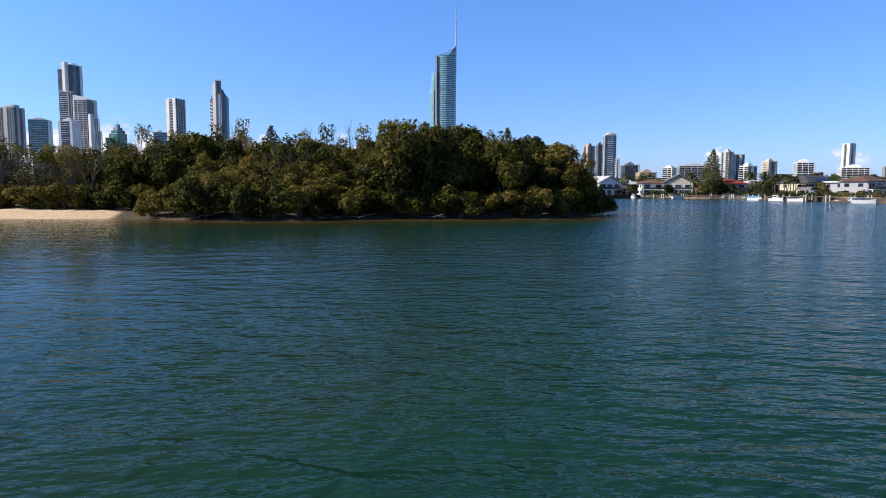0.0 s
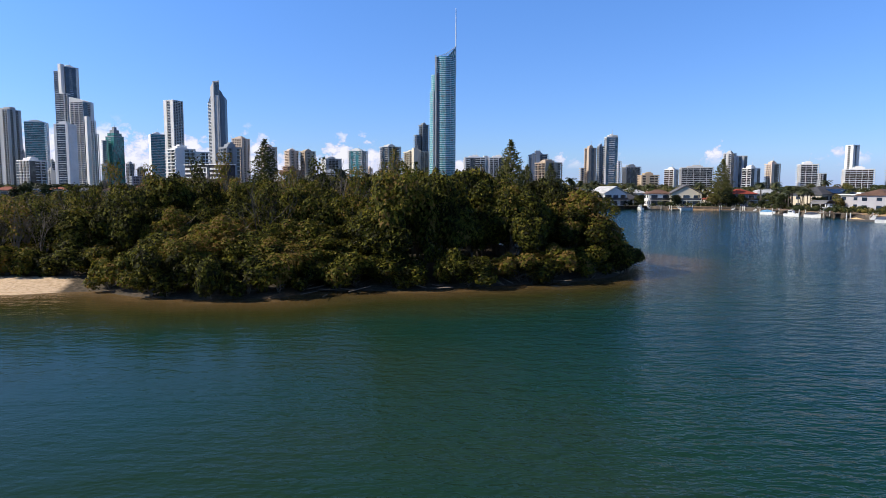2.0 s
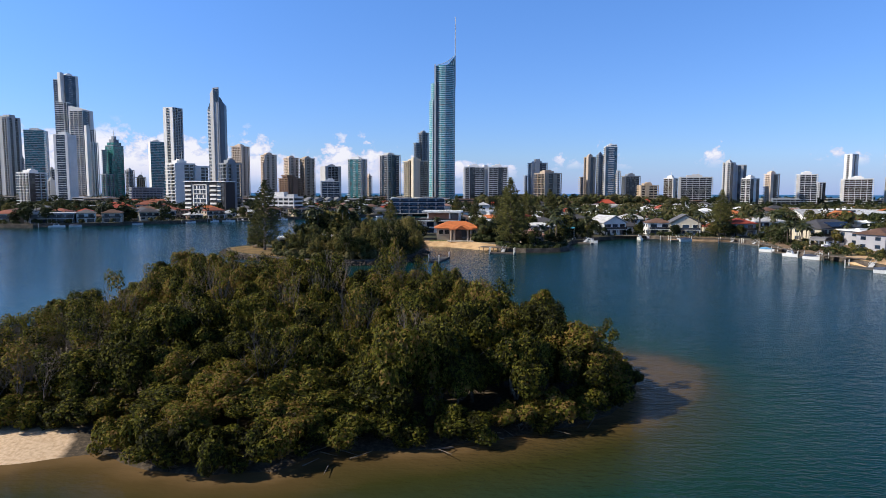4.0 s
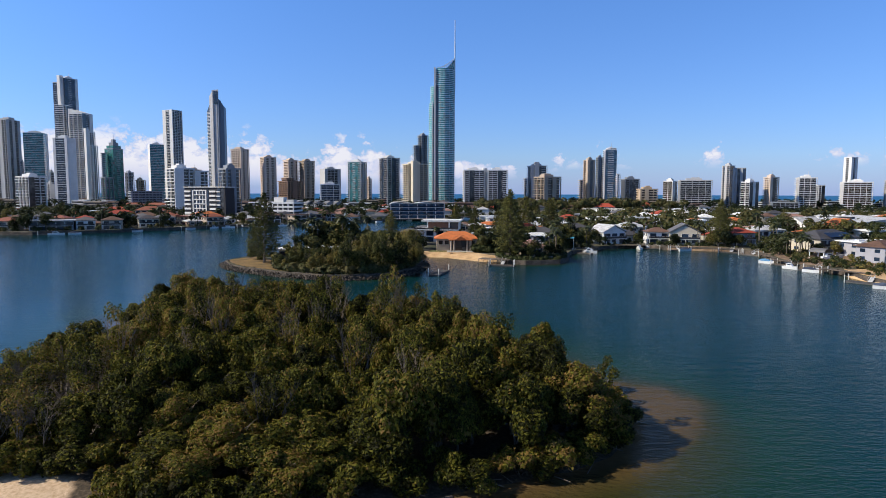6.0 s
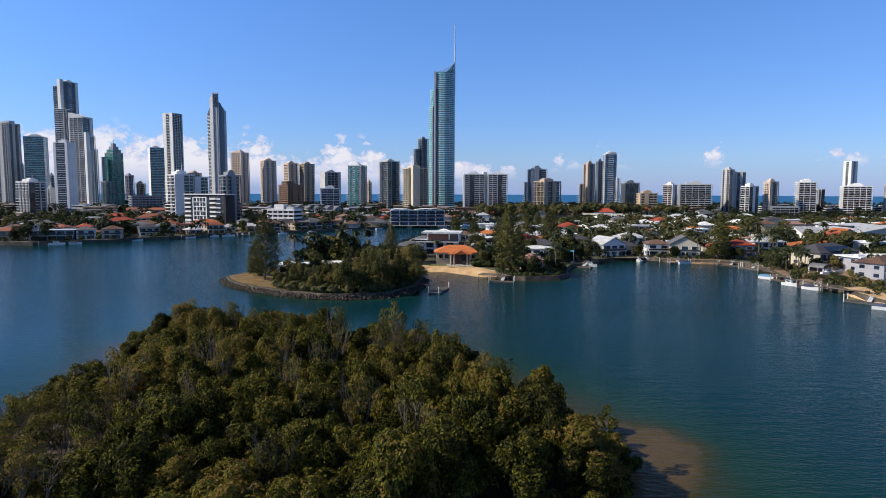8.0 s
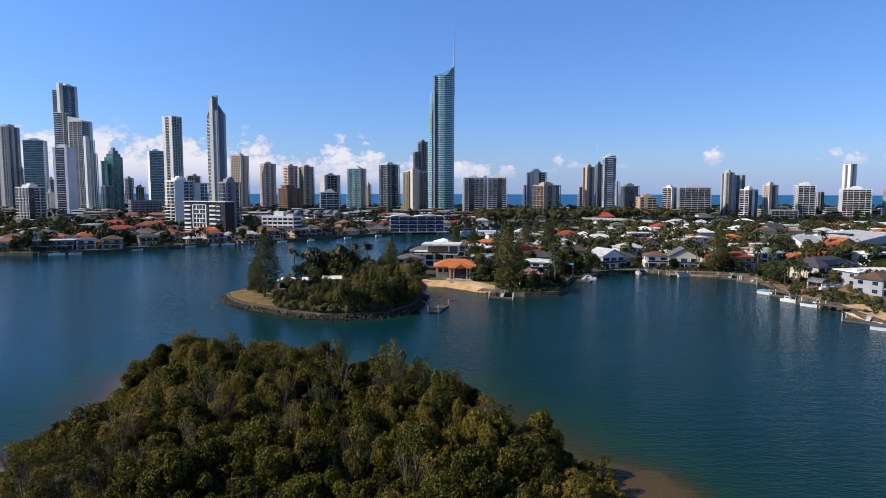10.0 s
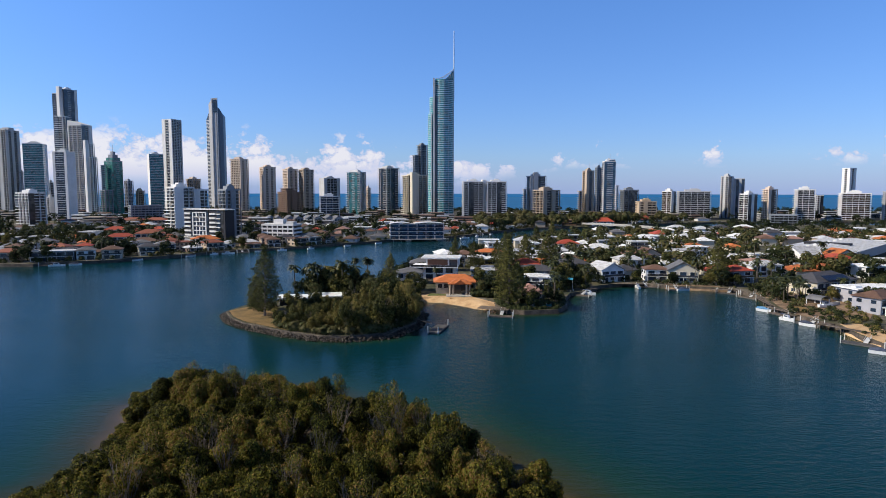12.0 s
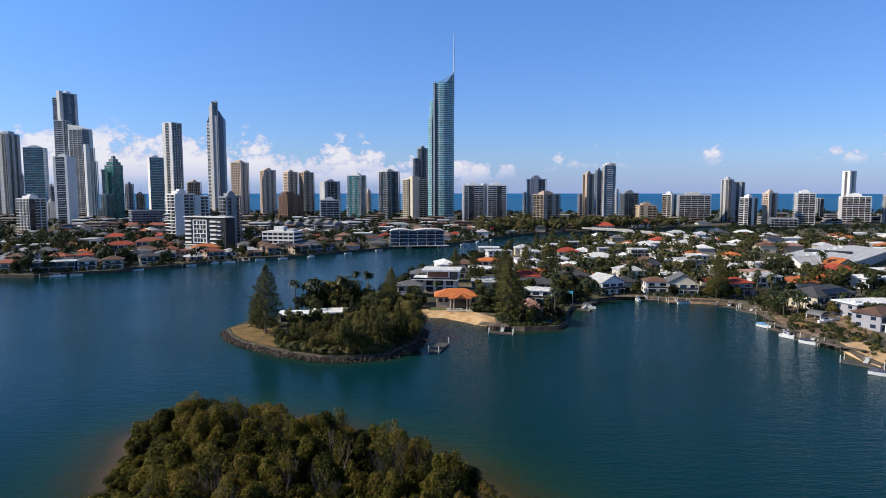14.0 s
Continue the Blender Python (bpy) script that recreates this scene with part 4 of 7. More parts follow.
def office_block():
    """Black and white mid-rise with a framed front."""
    ob = thing("apartment_block", "black and white mid-rise block with framed windows", "building", (-220.6, 533, 2.0), -24)
    ob.matrix_basis = ob.matrix_basis @ Matrix.Diagonal((1.06, 0.8, 1, 1))
    w, d, h = 44.6, 13.0, 27.6
    part("body", one_box("body", WALL["dark"], -w / 2, 0, 0, w / 2, d, h), ob)
    b = Build()
    b.box(-w / 2 - 0.6, -1.2, h, w / 2 + 0.6, d + 0.5, h + 0.7)
    part("roof_slab", b.mesh("roof_slab", WALL["white"]), ob)
    for x0, x1 in ((-21.8, -15.0), (6.0, 12.5)):
        for i in range(6):
            part("white_balcony", one_box("white_balcony", WALL["white"], x0, -1.1, 5.0 + i * 3.7, x1, 0.0, 6.5 + i * 3.7), ob)
    for x in (-12.8, 1.6):
        part("white_pier", one_box("white_pier", WALL["white"], x, -0.9, 5.2, x + 0.9, 0.0, 25.4), ob)
    for i in range(6):
        part("white_band", one_box("white_band", WALL["white"], -11.85, -0.7, 5.6 + i * 3.85, 1.55, 0.0, 6.3 + i * 3.85), ob)
    for i in range(5):
        for j in range(4):
            x, z = -11.7 + j * 3.4, 6.35 + i * 3.85
            part("pane", one_box("pane", GLASS["navy"], x, -0.2, z, x + 2.5, -0.02, z + 2.7), ob)
            part("window_pier", one_box("window_pier", WALL["white" if (i + j) % 3 else "lilac"], x + 2.55, -0.45, z, x + (3.2 if (i + j) % 2 else 4.0) - 0.3, 0.0, z + 2.7), ob)
    for x0, x1 in ((-14.6, -13.0), (2.4, 4.6)):
        part("dark_slot", one_box("dark_slot", GLASS["navy"], x0, -0.35, 3.8, x1, 0.0, 26.5), ob)
    for i in range(6):
        part("white_band", one_box("white_band", WALL["white"], 13.4, -0.9, 5 + i * 3.7, 17.4, 0, 6.0 + i * 3.7), ob)
        part("pane", one_box("pane", GLASS["navy"], 13.6, -0.15, 6.1 + i * 3.7, 17.2, 0, 8.4 + i * 3.7), ob)
        part("side_window", one_box("side_window", GLASS["smoke"], 18.0, -0.15, 5 + i * 3.7, 20.8, 0, 8 + i * 3.7), ob)
    part("podium", one_box("podium", WALL["pale"], -w / 2 + 2, -3.0, 0, w / 2 - 6, -1.25, 3.6), ob)
    part("awning", one_box("awning", WALL["white"], -w / 2 + 1, -4.0, 3.6, w / 2 - 5, -1.25, 4.2), ob)


def white_office():
    ob = thing("office_building", "white banded office building on the riverbank", "building", (-159, 536, 2.0), -12)
    w, d = 30.0, 17.0
    part("glass_core", one_box("glass_core", GLASS["smoke"], -w / 2 + 0.8, 0.8, 0, w / 2 - 0.8, d - 0.8, 15), ob)
    b = Build()
    b.box(-w / 2, 0, 0, w / 2, d, 1.5)
    me = b.mesh("white_band", WALL["white"])
    for i in range(5):
        part("white_band", me, ob, (0, 0, 0.6 + i * 3.35))
    for i in range(7):
        part("column", one_box("column", WALL["white"], -w / 2 + i * (w - 0.8) / 6, 0.25, 0, -w / 2 + 0.8 + i * (w - 0.8) / 6, 0.7, 15), ob)
    part("plant_room", one_box("plant_room", WALL["white"], -6, 5, 15.4, 3, 12, 19.4), ob)
    part("roof_room", one_box("roof_room", WALL["pale"], 5, 6, 15.4, 12, 13, 17.4), ob)


def waterfront_apartments():
    ob = thing("waterfront_apartments", "three-storey glass waterfront apartments with white frames", "building", (-42, 577, 2.0), 9)
    w, d, h = 50.0, 16.0, 14.0
    part("glass_core", one_box("glass_core", GLASS["blue"], -w / 2 + 1, 1, 0, w / 2 - 1, d, h), ob)
    for i in range(4):
        part("floor_slab", one_box("floor_slab", WALL["white"], -w / 2, -1.2, 3.3 + i * 3.4, w / 2, d, 3.6 + i * 3.4), ob)
    for i in range(7):
        x = -w / 2 + i * (w - 0.7) / 6
        part("column", one_box("column", WALL["white"] if i % 2 else WALL["pale"], x, -1.1, 0, x + 0.7, -0.3, 13.4), ob)
    for i in range(3):
        part("balustrade", one_box("balustrade", GLASS["navy"], -w / 2 + 0.8, -1.15, 3.7 + i * 3.4, w / 2 - 0.8, -1.05, 4.7 + i * 3.4), ob)
    for x0, x1 in ((-24, -6), (-2, 24)):
        b = Build()
        arc = [(x0 + (x1 - x0) * k / 8, 14.1 + 0.9 * math.sin(k / 8 * math.pi)) for k in range(9)]
        arch(b, arc, 0.35, -1.6, d)
        part("curved_roof", b.mesh("curved_roof", WALL["white"]), ob)
    part("terrace", one_box("terrace", M_concrete, -w / 2 - 3, -6.0, -0.2, w / 2 + 4, -1.3, 0.25), ob)


office_block()
white_office()
waterfront_apartments()


def bridge():
    ob = thing("road_bridge", "pale concrete road bridge over the river arm", "bridge", (0, 0, 0))
    a, b_ = Vector((152, 790)), Vector((232, 640))
    u = (b_ - a).normalized()
    nrm = Vector((u.y, -u.x))
    n = 8
    pts = [a + (b_ - a) * k / n for k in range(n + 1)]
    for k in range(n):
        b = Build()
        p, q = pts[k], pts[k + 1]
        z0, z1 = 6.2 + 0.9 * math.sin(k / n * math.pi), 6.2 + 0.9 * math.sin((k + 1) / n * math.pi)
        for off0, off1, lo, hi in ((-5, 5, -1.1, 0), (-5.2, -4.9, 0, 1.0), (4.9, 5.2, 0, 1.0)):
            c = [p + nrm * off0, q + nrm * off0, q + nrm * off1, p + nrm * off1]
            zz = (z0, z1, z1, z0)
            b.add([(v.x, v.y, z + lo) for v, z in zip(c, zz)] + [(v.x, v.y, z + hi) for v, z in zip(c, zz)],
                  [(0, 3, 2, 1), (4, 5, 6, 7), (0, 1, 5, 4), (1, 2, 6, 5), (2, 3, 7, 6), (3, 0, 4, 7)])
        part("deck_span", b.mesh("deck_span", M_concrete), ob)
        if k:
            c = Build()
            c.tube((p.x, p.y, -1.5), (p.x, p.y, z0 - 1.0), 0.9, 0.9, 8)
            part("pier", c.mesh("pier", M_concrete), ob)


bridge()

# ---- houses ----


def window_part(parent, x0, x1, z0, z1, y, glass="navy", trim="white"):
    """A framed window on the wall at depth y, looking toward -y."""
    fr = Build()
    fr.box(x0 - 0.12, y - 0.14, z0 - 0.12, x1 + 0.12, y, z0)
    fr.box(x0 - 0.12, y - 0.14, z1, x1 + 0.12, y, z1 + 0.12)
    fr.box(x0 - 0.12, y - 0.14, z0, x0, y, z1)
    fr.box(x1, y - 0.14, z0, x1 + 0.12, y, z1)
    win = part("window_frame", fr.mesh("window_frame", WALL[trim]), parent)
    part("pane", one_box("pane", GLASS[glass], x0, y - 0.06, z0, x1, y + 0.02, z1), win)


def hip_roof(b, x0, y0, x1, y1, z, rise, over=0.7, ridge=None):
    x0, y0, x1, y1 = x0 - over, y0 - over, x1 + over, y1 + over
    w, d = x1 - x0, y1 - y0
    inset = (min(w, d) / 2 if ridge is None else ridge)
    if w >= d:
        r0, r1 = (x0 + inset, (y0 + y1) / 2), (x1 - inset, (y0 + y1) / 2)
    else:
        r0, r1 = ((x0 + x1) / 2, y0 + inset), ((x0 + x1) / 2, y1 - inset)
    v = [(x0, y0, z), (x1, y0, z), (x1, y1, z), (x0, y1, z), (x0, y0, z + 0.22), (x1, y0, z + 0.22), (x1, y1, z + 0.22), (x0, y1, z + 0.22), (*r0, z + rise), (*r1, z + rise)]
    f = [(0, 3, 2, 1), (0, 1, 5, 4), (1, 2, 6, 5), (2, 3, 7, 6), (3, 0, 4, 7)]
    f += [(4, 5, 9, 8), (5, 6, 9), (6, 7, 8, 9), (7, 4, 8)] if w >= d else [(4, 5, 8), (5, 6, 9, 8), (6, 7, 9), (7, 4, 8, 9)]
    b.add(v, f)


def gable_roof(b, x0, y0, x1, y1, z, rise, over=0.6):
    x0, y0, x1, y1 = x0 - over, y0 - over, x1 + over, y1 + over
    xm = (x0 + x1) / 2
    v = []
    for y in (y0, y1):
        v += [(x0, y, z), (xm, y, z + rise), (x1, y, z), (x1, y, z + 0.25), (xm, y, z + rise + 0.3), (x0, y, z + 0.25)]
    f = [(0, 1, 4, 5), (1, 2, 3, 4), (7, 6, 11, 10), (8, 7, 10, 9), (5, 4, 10, 11), (4, 3, 9, 10), (1, 0, 6, 7), (2, 1, 7, 8), (0, 5, 11, 6), (3, 2, 8, 9)]
    b.add(v, f)


def house(label, at, yaw, size, storeys=1, wall="white", roof="grey", kind="hip", glass="navy", ground=1.6, group="riverside houses", rise=None, detail=2):
    """A dwelling: walls, roof, windows on the two long fronts, a veranda or garage. Local -y is the front."""
    w, d = size
    h = 2.9 * storeys
    ob = thing("house", label, "house", (at[0], at[1], ground), yaw, group)
    rng = random.Random(int(at[0] * 31 + at[1] * 17))
    wb = Build()
    wb.box(-w / 2, -d / 2, -0.1, w / 2, d / 2, h)
    rb = Build()
    if kind == "hip":
        hip_roof(rb, -w / 2, -d / 2, w / 2, d / 2, h, rise or min(w, d) * 0.24)
    elif kind == "gable":
        gable_roof(rb, -w / 2, -d / 2, w / 2, d / 2, h, rise or w * 0.26)
        r = rise or w * 0.26
        wb.add([(-w / 2, -d / 2, h), (w / 2, -d / 2, h), (0, -d / 2, h + r * 0.9), (-w / 2, d / 2, h), (w / 2, d / 2, h), (0, d / 2, h + r * 0.9)], [(0, 1, 2), (5, 4, 3), (0, 2, 5, 3), (1, 4, 5, 2)])
    else:
        rb.box(-w / 2 - 0.8, -d / 2 - 1.4, h, w / 2 + 0.8, d / 2 + 0.6, h + 0.45)
        rb.box(-w / 2 + 1.5, -d / 2 + 2, h + 0.45, -w / 2 + 4.5, -d / 2 + 4, h + 1.1)
    part("outer_wall", wb.mesh("outer_wall", WALL[wall]), ob)
    part("roof", rb.mesh("roof", ROOF[roof]), ob)
    if detail == 0:                       # too far off to tell the windows apart
        fb = Build()
        for s in range(storeys):
            for k in range(max(2, int(w / 3.2))):
                xc = -w / 2 + (k + 0.5) * w / max(2, int(w / 3.2))
                fb.box(xc - 1.0, -d / 2 - 0.06, s * 2.9 + 0.7, xc + 1.0, -d / 2 + 0.02, s * 2.9 + 2.3)
            for k in range(3):
                yc = -d / 2 + (k + 0.5) * d / 3
                fb.box(-w / 2 - 0.06, yc - 0.8, s * 2.9 + 0.8, -w / 2 + 0.02, yc + 0.8, s * 2.9 + 2.3)
        tagged(part("window_rows", fb.mesh("window_rows", GLASS[glass]), ob), kind="stuff")
        return ob
    n = max(2, int(w / 4.2))
    for s in range(storeys):
        z = s * 2.9
        for k in range(n):
            xc = -w / 2 + (k + 0.5) * w / n
            wide = min(w / n * 0.36, 1.5) if rng.random() < 0.75 else w / n * 0.42
            tall = rng.random() < 0.45
            if kind == "flat":
                wide, tall = w / n * 0.44, True
            window_part(ob, xc - wide, xc + wide, z + (0.15 if tall else 0.9), z + 2.35, -d / 2, glass)
        if detail > 1:
            for k in range(2):
                yc = -d / 2 + (k + 0.5) * d / 2
                part("side_window", one_box("side_window", GLASS[glass], -w / 2 - 0.06, yc - 0.9, z + 0.9, -w / 2 + 0.02, yc + 0.9, z + 2.2), ob)
    if storeys > 1 and detail > 1:
        part("balcony", one_box("balcony", WALL["white"], -w / 2 + 0.4, -d / 2 - 1.6, 2.7, w / 2 - 0.4, -d / 2, 2.9), ob)
        part("balustrade", one_box("balustrade", GLASS["smoke"], -w / 2 + 0.5, -d / 2 - 1.58, 2.9, w / 2 - 0.5, -d / 2 - 1.5, 3.85), ob)
        for k in range(3):
            x = -w / 2 + 0.6 + k * (w - 1.5) / 2
            part("post", one_box("post", WALL["white"], x, -d / 2 - 1.55, -0.1, x + 0.3, -d / 2 - 1.2, 2.7), ob)
    return ob


def orange_house():
    """Two-storey house with an orange tiled hip roof and a pillared portico above the beach."""
    ob = thing("house", "cream two-storey house with orange tiled hip roof and pillared portico", "house", (-3, 276, 1.6), 3, "riverside houses")
    ob.matrix_basis = ob.matrix_basis @ Matrix.Diagonal((1.08, 1, 0.86, 1))
    part("outer_wall", one_box("outer_wall", WALL["tan"], -8, -4, -0.1, 8.2, 7, 6.0), ob)
    b = Build()
    hip_roof(b, -8, -4, 8.2, 7, 6.0, 3.4, 1.0, 5.5)
    part("roof", b.mesh("roof", ROOF["orange"]), ob)
    b = Build()
    hip_roof(b, -2.6, -7.5, 5.4, -2, 5.6, 2.3, 0.7)
    part("portico_roof", b.mesh("portico_roof", ROOF["orange"]), ob)
    b = Build()
    b.add([(-0.8, -8.3, 6.0), (3.6, -8.3, 6.0), (1.4, -8.3, 7.7), (1.4, -4, 7.7), (-0.8, -4, 6.0), (3.6, -4, 6.0)], [(0, 1, 2), (0, 2, 3, 4), (2, 1, 5, 3)])
    part("gablet", b.mesh("gablet", ROOF["orange"]), ob)
    # dark panel on the wall stands in for the shade under the portico
    part("porch_recess", one_box("porch_recess", GLASS["brown"], -2.3, -4.5, 0.1, 5.1, -3.9, 5.3), ob)
    for x in (-2.4, -1.2, 4.0, 5.2):
        c = Build()
        c.tube((x, -7.3, -0.1), (x, -7.3, 5.6), 0.42, 0.38, 10)
        part("column", c.mesh("column", WALL["tan"]), ob)
    for x0, x1 in ((-7.2, -5.6), (-4.8, -3.2), (6.0, 7.4)):
        window_part(ob, x0, x1, 3.2, 5.2, -4, "brown", "cream")
    part("terrace", one_box("terrace", M_concrete, -4, -11, -0.1, 7, -4.1, 0.25), ob)
    part("terrace_step", one_box("terrace_step", M_sand, -3, -13.5, -0.1, 5, -11.1, 0.1), ob)


def white_modern_house():
    """White flat-roofed house with a brown timber screen on the upper floor."""
    ob = thing("house", "white flat-roofed modern house with brown timber screen", "house", (-14, 322, 1.6), -4, "riverside houses")
    part("lower_storey", one_box("lower_storey", WALL["white"], -10, -5, -0.1, 11, 8, 6.2), ob)
    part("upper_storey", one_box("upper_storey", WALL["white"], -4, -4, 6.5, 12, 8, 10.4), ob)
    part("roof", one_box("roof", ROOF["white"], -6.5, -6.5, 10.4, 13, 9, 11.1), ob)
    part("lower_roof", one_box("lower_roof", ROOF["white"], -11.5, -8, 6.2, 12, 8.2, 6.6), ob)
    part("timber_screen", one_box("timber_screen", M_teak, -3.4, -4.25, 7.2, 6.8, -4.0, 10.0), ob)
    part("glazing", one_box("glazing", GLASS["navy"], 7.6, -4.15, 6.9, 11.6, -4.0, 10.0), ob)
    for k in range(4):
        window_part(ob, -9.2 + k * 5, -5.6 + k * 5, 3.3, 5.8, -5, "navy")
        window_part(ob, -9.2 + k * 5, -5.6 + k * 5, 0.2, 2.6, -5, "navy")
    part("balustrade", one_box("balustrade", GLASS["smoke"], -11.3, -7.9, 6.6, 11.8, -7.8, 7.5), ob)
    wing = thing("house", "low house with grey hip roof beside a white modern house", "house", (-26, 304, 1.6), 0, "riverside houses")
    part("outer_wall", one_box("outer_wall", WALL["pale"], -5.5, -4, -0.1, 6.5, 5, 5.4), wing)
    b = Build()
    hip_roof(b, -5.5, -4, 6.5, 5, 5.4, 2.2)
    part("roof", b.mesh("roof", ROOF["grey"]), wing)
    for k in range(3):
        window_part(wing, -4.6 + k * 3.8, -2.2 + k * 3.8, 2.9, 4.9, -4, "navy")


def warehouse():
    ob = thing("warehouse", "large low building with pale metal roof and skylight slot", "building", (268, 452, 1.6), 47)
    part("outer_wall", one_box("outer_wall", WALL["pale"], -66, -16.5, -0.1, 56, 28, 6.0), ob)
    x0, x1, y0, y1, ym = -67.5, 57.5, -18, 29.5, 5.5
    b = Build()
    b.add([(x0, y0, 6), (x1, y0, 6), (x1, y1, 6), (x0, y1, 6), (x0, y0, 6.6), (x1, y0, 6.6), (x1, y1, 6.6), (x0, y1, 6.6), (x0, ym, 8.6), (x1, ym, 8.6)],
          [(0, 3, 2, 1), (0, 1, 5, 4), (1, 2, 6, 9, 5), (2, 3, 7, 6), (3, 0, 4, 8, 7), (4, 5, 9, 8), (8, 9, 6, 7)])
    part("roof", b.mesh("roof", ROOF["pale"]), ob)
    part("skylight_slot", one_box("skylight_slot", WALL["dark"], -14, -6, 7.2, -6, 22, 8.9), ob)
    for k in range(15):   # raised seams of the roof sheets
        x = x0 + 2 + k * 8.4
        q = Build()
        q.add([(x, y0, 6.6), (x + 0.25, y0, 6.6), (x + 0.25, ym, 8.6), (x, ym, 8.6), (x, y0, 6.75), (x + 0.25, y0, 6.75), (x + 0.25, ym, 8.75), (x, ym, 8.75)],
              [(0, 3, 2, 1), (4, 5, 6, 7), (0, 1, 5, 4), (1, 2, 6, 5), (2, 3, 7, 6), (3, 0, 4, 7)])
        part("seam", q.mesh("seam", ROOF["pale"]), ob)
    for k in range(6):
        part("roof_vent", one_box("roof_vent", WALL["white"], -55 + k * 17, 8, 8.0, -52.5 + k * 17, 10, 9.6), ob)


orange_house()
white_modern_house()
warehouse()
house("low house with long white flat roof among trees", (-66, 245, 0), 8, (10, 7), 1, "cream", "white", "flat")
house("small white-roofed house behind palms", (-53, 250, 0), 8, (12, 8), 1, "pale", "white", "flat")
house("house with pale metal roof and teal shade", (34, 290, 0), -14, (14, 10), 2, "white", "white", "hip", rise=1.2)
house("house with faded brown hip roof by the point", (28, 268, 0), 20, (8, 9), 1, "tan", "pink", "hip", rise=2.6)
house("small brown-roofed pavilion near the water", (27, 258, 0), 20, (7, 6), 1, "tan", "pink", "hip", rise=2.4)
house("dark grey hip-roofed house behind palms", (36, 312, 0), -5, (18, 11), 2, "pale", "charcoal", "hip")
house("white two-storey gabled house with balcony and grey roof", (71, 318, 0), 24, (13, 13), 2, "white", "pale", "gable", rise=3.4)
house("brown hip-roofed house over white terraces", (96, 319, 0), -3, (11, 9), 2, "white", "brown", "hip")
house("house with arched window and grey gabled roof", (108, 316, 0), -10, (14, 12), 2, "cream", "grey", "gable", rise=4.2)
house("grey-walled house with red tiled roof", (134, 316, 0), 14, (12, 11), 2, "greyblue", "red", "hip")
house("white flat-roofed canal house", (163, 302, 0), 14, (14, 9), 1, "white", "white", "flat")
house("wide hip-roofed house with dark grey tiles", (158, 284, 0), 28, (27, 14), 2, "cream", "charcoal", "hip", rise=3.6)
house("white flat-roofed modern canal house with curved windows", (165, 262, 0), 14, (24, 11), 2, "lilac", "white", "flat", rise=0)
house("canal house with brown hip roof and veranda", (154, 240, 0), 30, (15, 10), 2, "lilac", "brown", "hip")
house("canal house with grey hip roof by a pool", (178, 227, 0), 34, (12, 10), 2, "pale", "grey", "hip")
house("white flat-roofed house with glazed upper floor", (212, 338, 0), 20, (18, 12), 2, "white", "white", "flat")
house("pink two-storey house with flat parapet", (164, 360, 0), 12, (13, 10), 2, "pink", "pink", "hip", rise=1.4)
house("white-roofed villa with low hip roof", (168, 402, 0), 10, (21, 14), 1, "white", "white", "hip", rise=2.6)
house("white flat-roofed villa in the suburb", (136, 492, 0), 4, (16, 10), 2, "white", "white", "flat")
house("large white villa with white hip roof", (93, 436, 0), -6, (20, 15), 2, "white", "white", "hip", rise=3.0)
house("white-roofed house with dark base", (70, 412, 0), -6, (14, 12), 1, "greyblue", "white", "hip", rise=2.4)
house("white villa with broken flat roofs", (120, 545, 0), 0, (18, 12), 2, "white", "white", "flat")
house("house with bright orange tiled roof", (150, 576, 0), 8, (14, 12), 1, "cream", "orange", "hip")
house("house with faded orange roof among palms", (18, 434, 0), -4, (18, 12), 1, "cream", "orange", "hip", rise=2.2)
house("small white house behind pines", (8, 372, 0), 0, (9, 8), 2, "white", "white", "hip", rise=1.6)
house("grey-roofed house between pines", (-4, 372, 0), 6, (10, 9), 2, "lilac", "grey", "hip")
house("white villa with terraces and flat roof", (60, 545, 0), 5, (22, 12), 1, "white", "white", "flat")
house("white two-storey villa near the river arm", (95, 560, 0), 5, (18, 12), 2, "white", "pale", "flat")
house("long house with tan hip roof", (104, 388, 0), -8, (20, 10), 2, "tan", "pink", "hip")
house("house with bright orange roof in the suburb", (196, 352, 0), 30, (16, 10), 1, "cream", "orange", "hip")
# city bank
BANK = "houses on the city bank"
house("cream house with red tiled hip roof", (-283, 514, 0), 25, (22, 13), 2, "cream", "red", "hip", ground=2.0, group=BANK)
house("house with bright red tiled roof", (-336, 602, 0), 18, (22, 14), 2, "cream", "red", "hip", ground=2.0, group=BANK)
house("beige three-storey house with weathered red roof", (-259, 516, 0), 22, (22, 14), 3, "tan", "rust", "hip", ground=2.0, group=BANK)
house("house with weathered terracotta roof and dormer wing", (-240, 508, 0), 22, (14, 12), 2, "tan", "rust", "hip", ground=2.0, group=BANK)
for rx_, ry_ in ((-428, 806), (-398, 808), (-368, 810)):
    house("long low terrace with weathered red roof", (rx_, ry_, 0), 3, (29, 16), 2, "brick", "rust", "hip", ground=2.0, group=BANK, detail=1, rise=3.4)
for rx_, ry_, rw_ in ((-470, 668, 26), (-402, 600, 24), (-372, 560, 26), (-398, 536, 22), (-322, 548, 20)):
    house("low flat-roofed building with pale roof edges", (rx_, ry_, 0), 12, (rw_, 14), 1, "greyblue", "pale", "flat", ground=2.0, group=BANK, detail=1)
for k_ in range(9):
    house("townhouse with grey-green gabled metal roof", (-262 + k_ * 12.6, 800 + (k_ % 2) * 9, 0), 24, (10.5, 24), 3, "greyblue", "grey", "gable", ground=2.0, group=BANK, detail=0, rise=3.6)
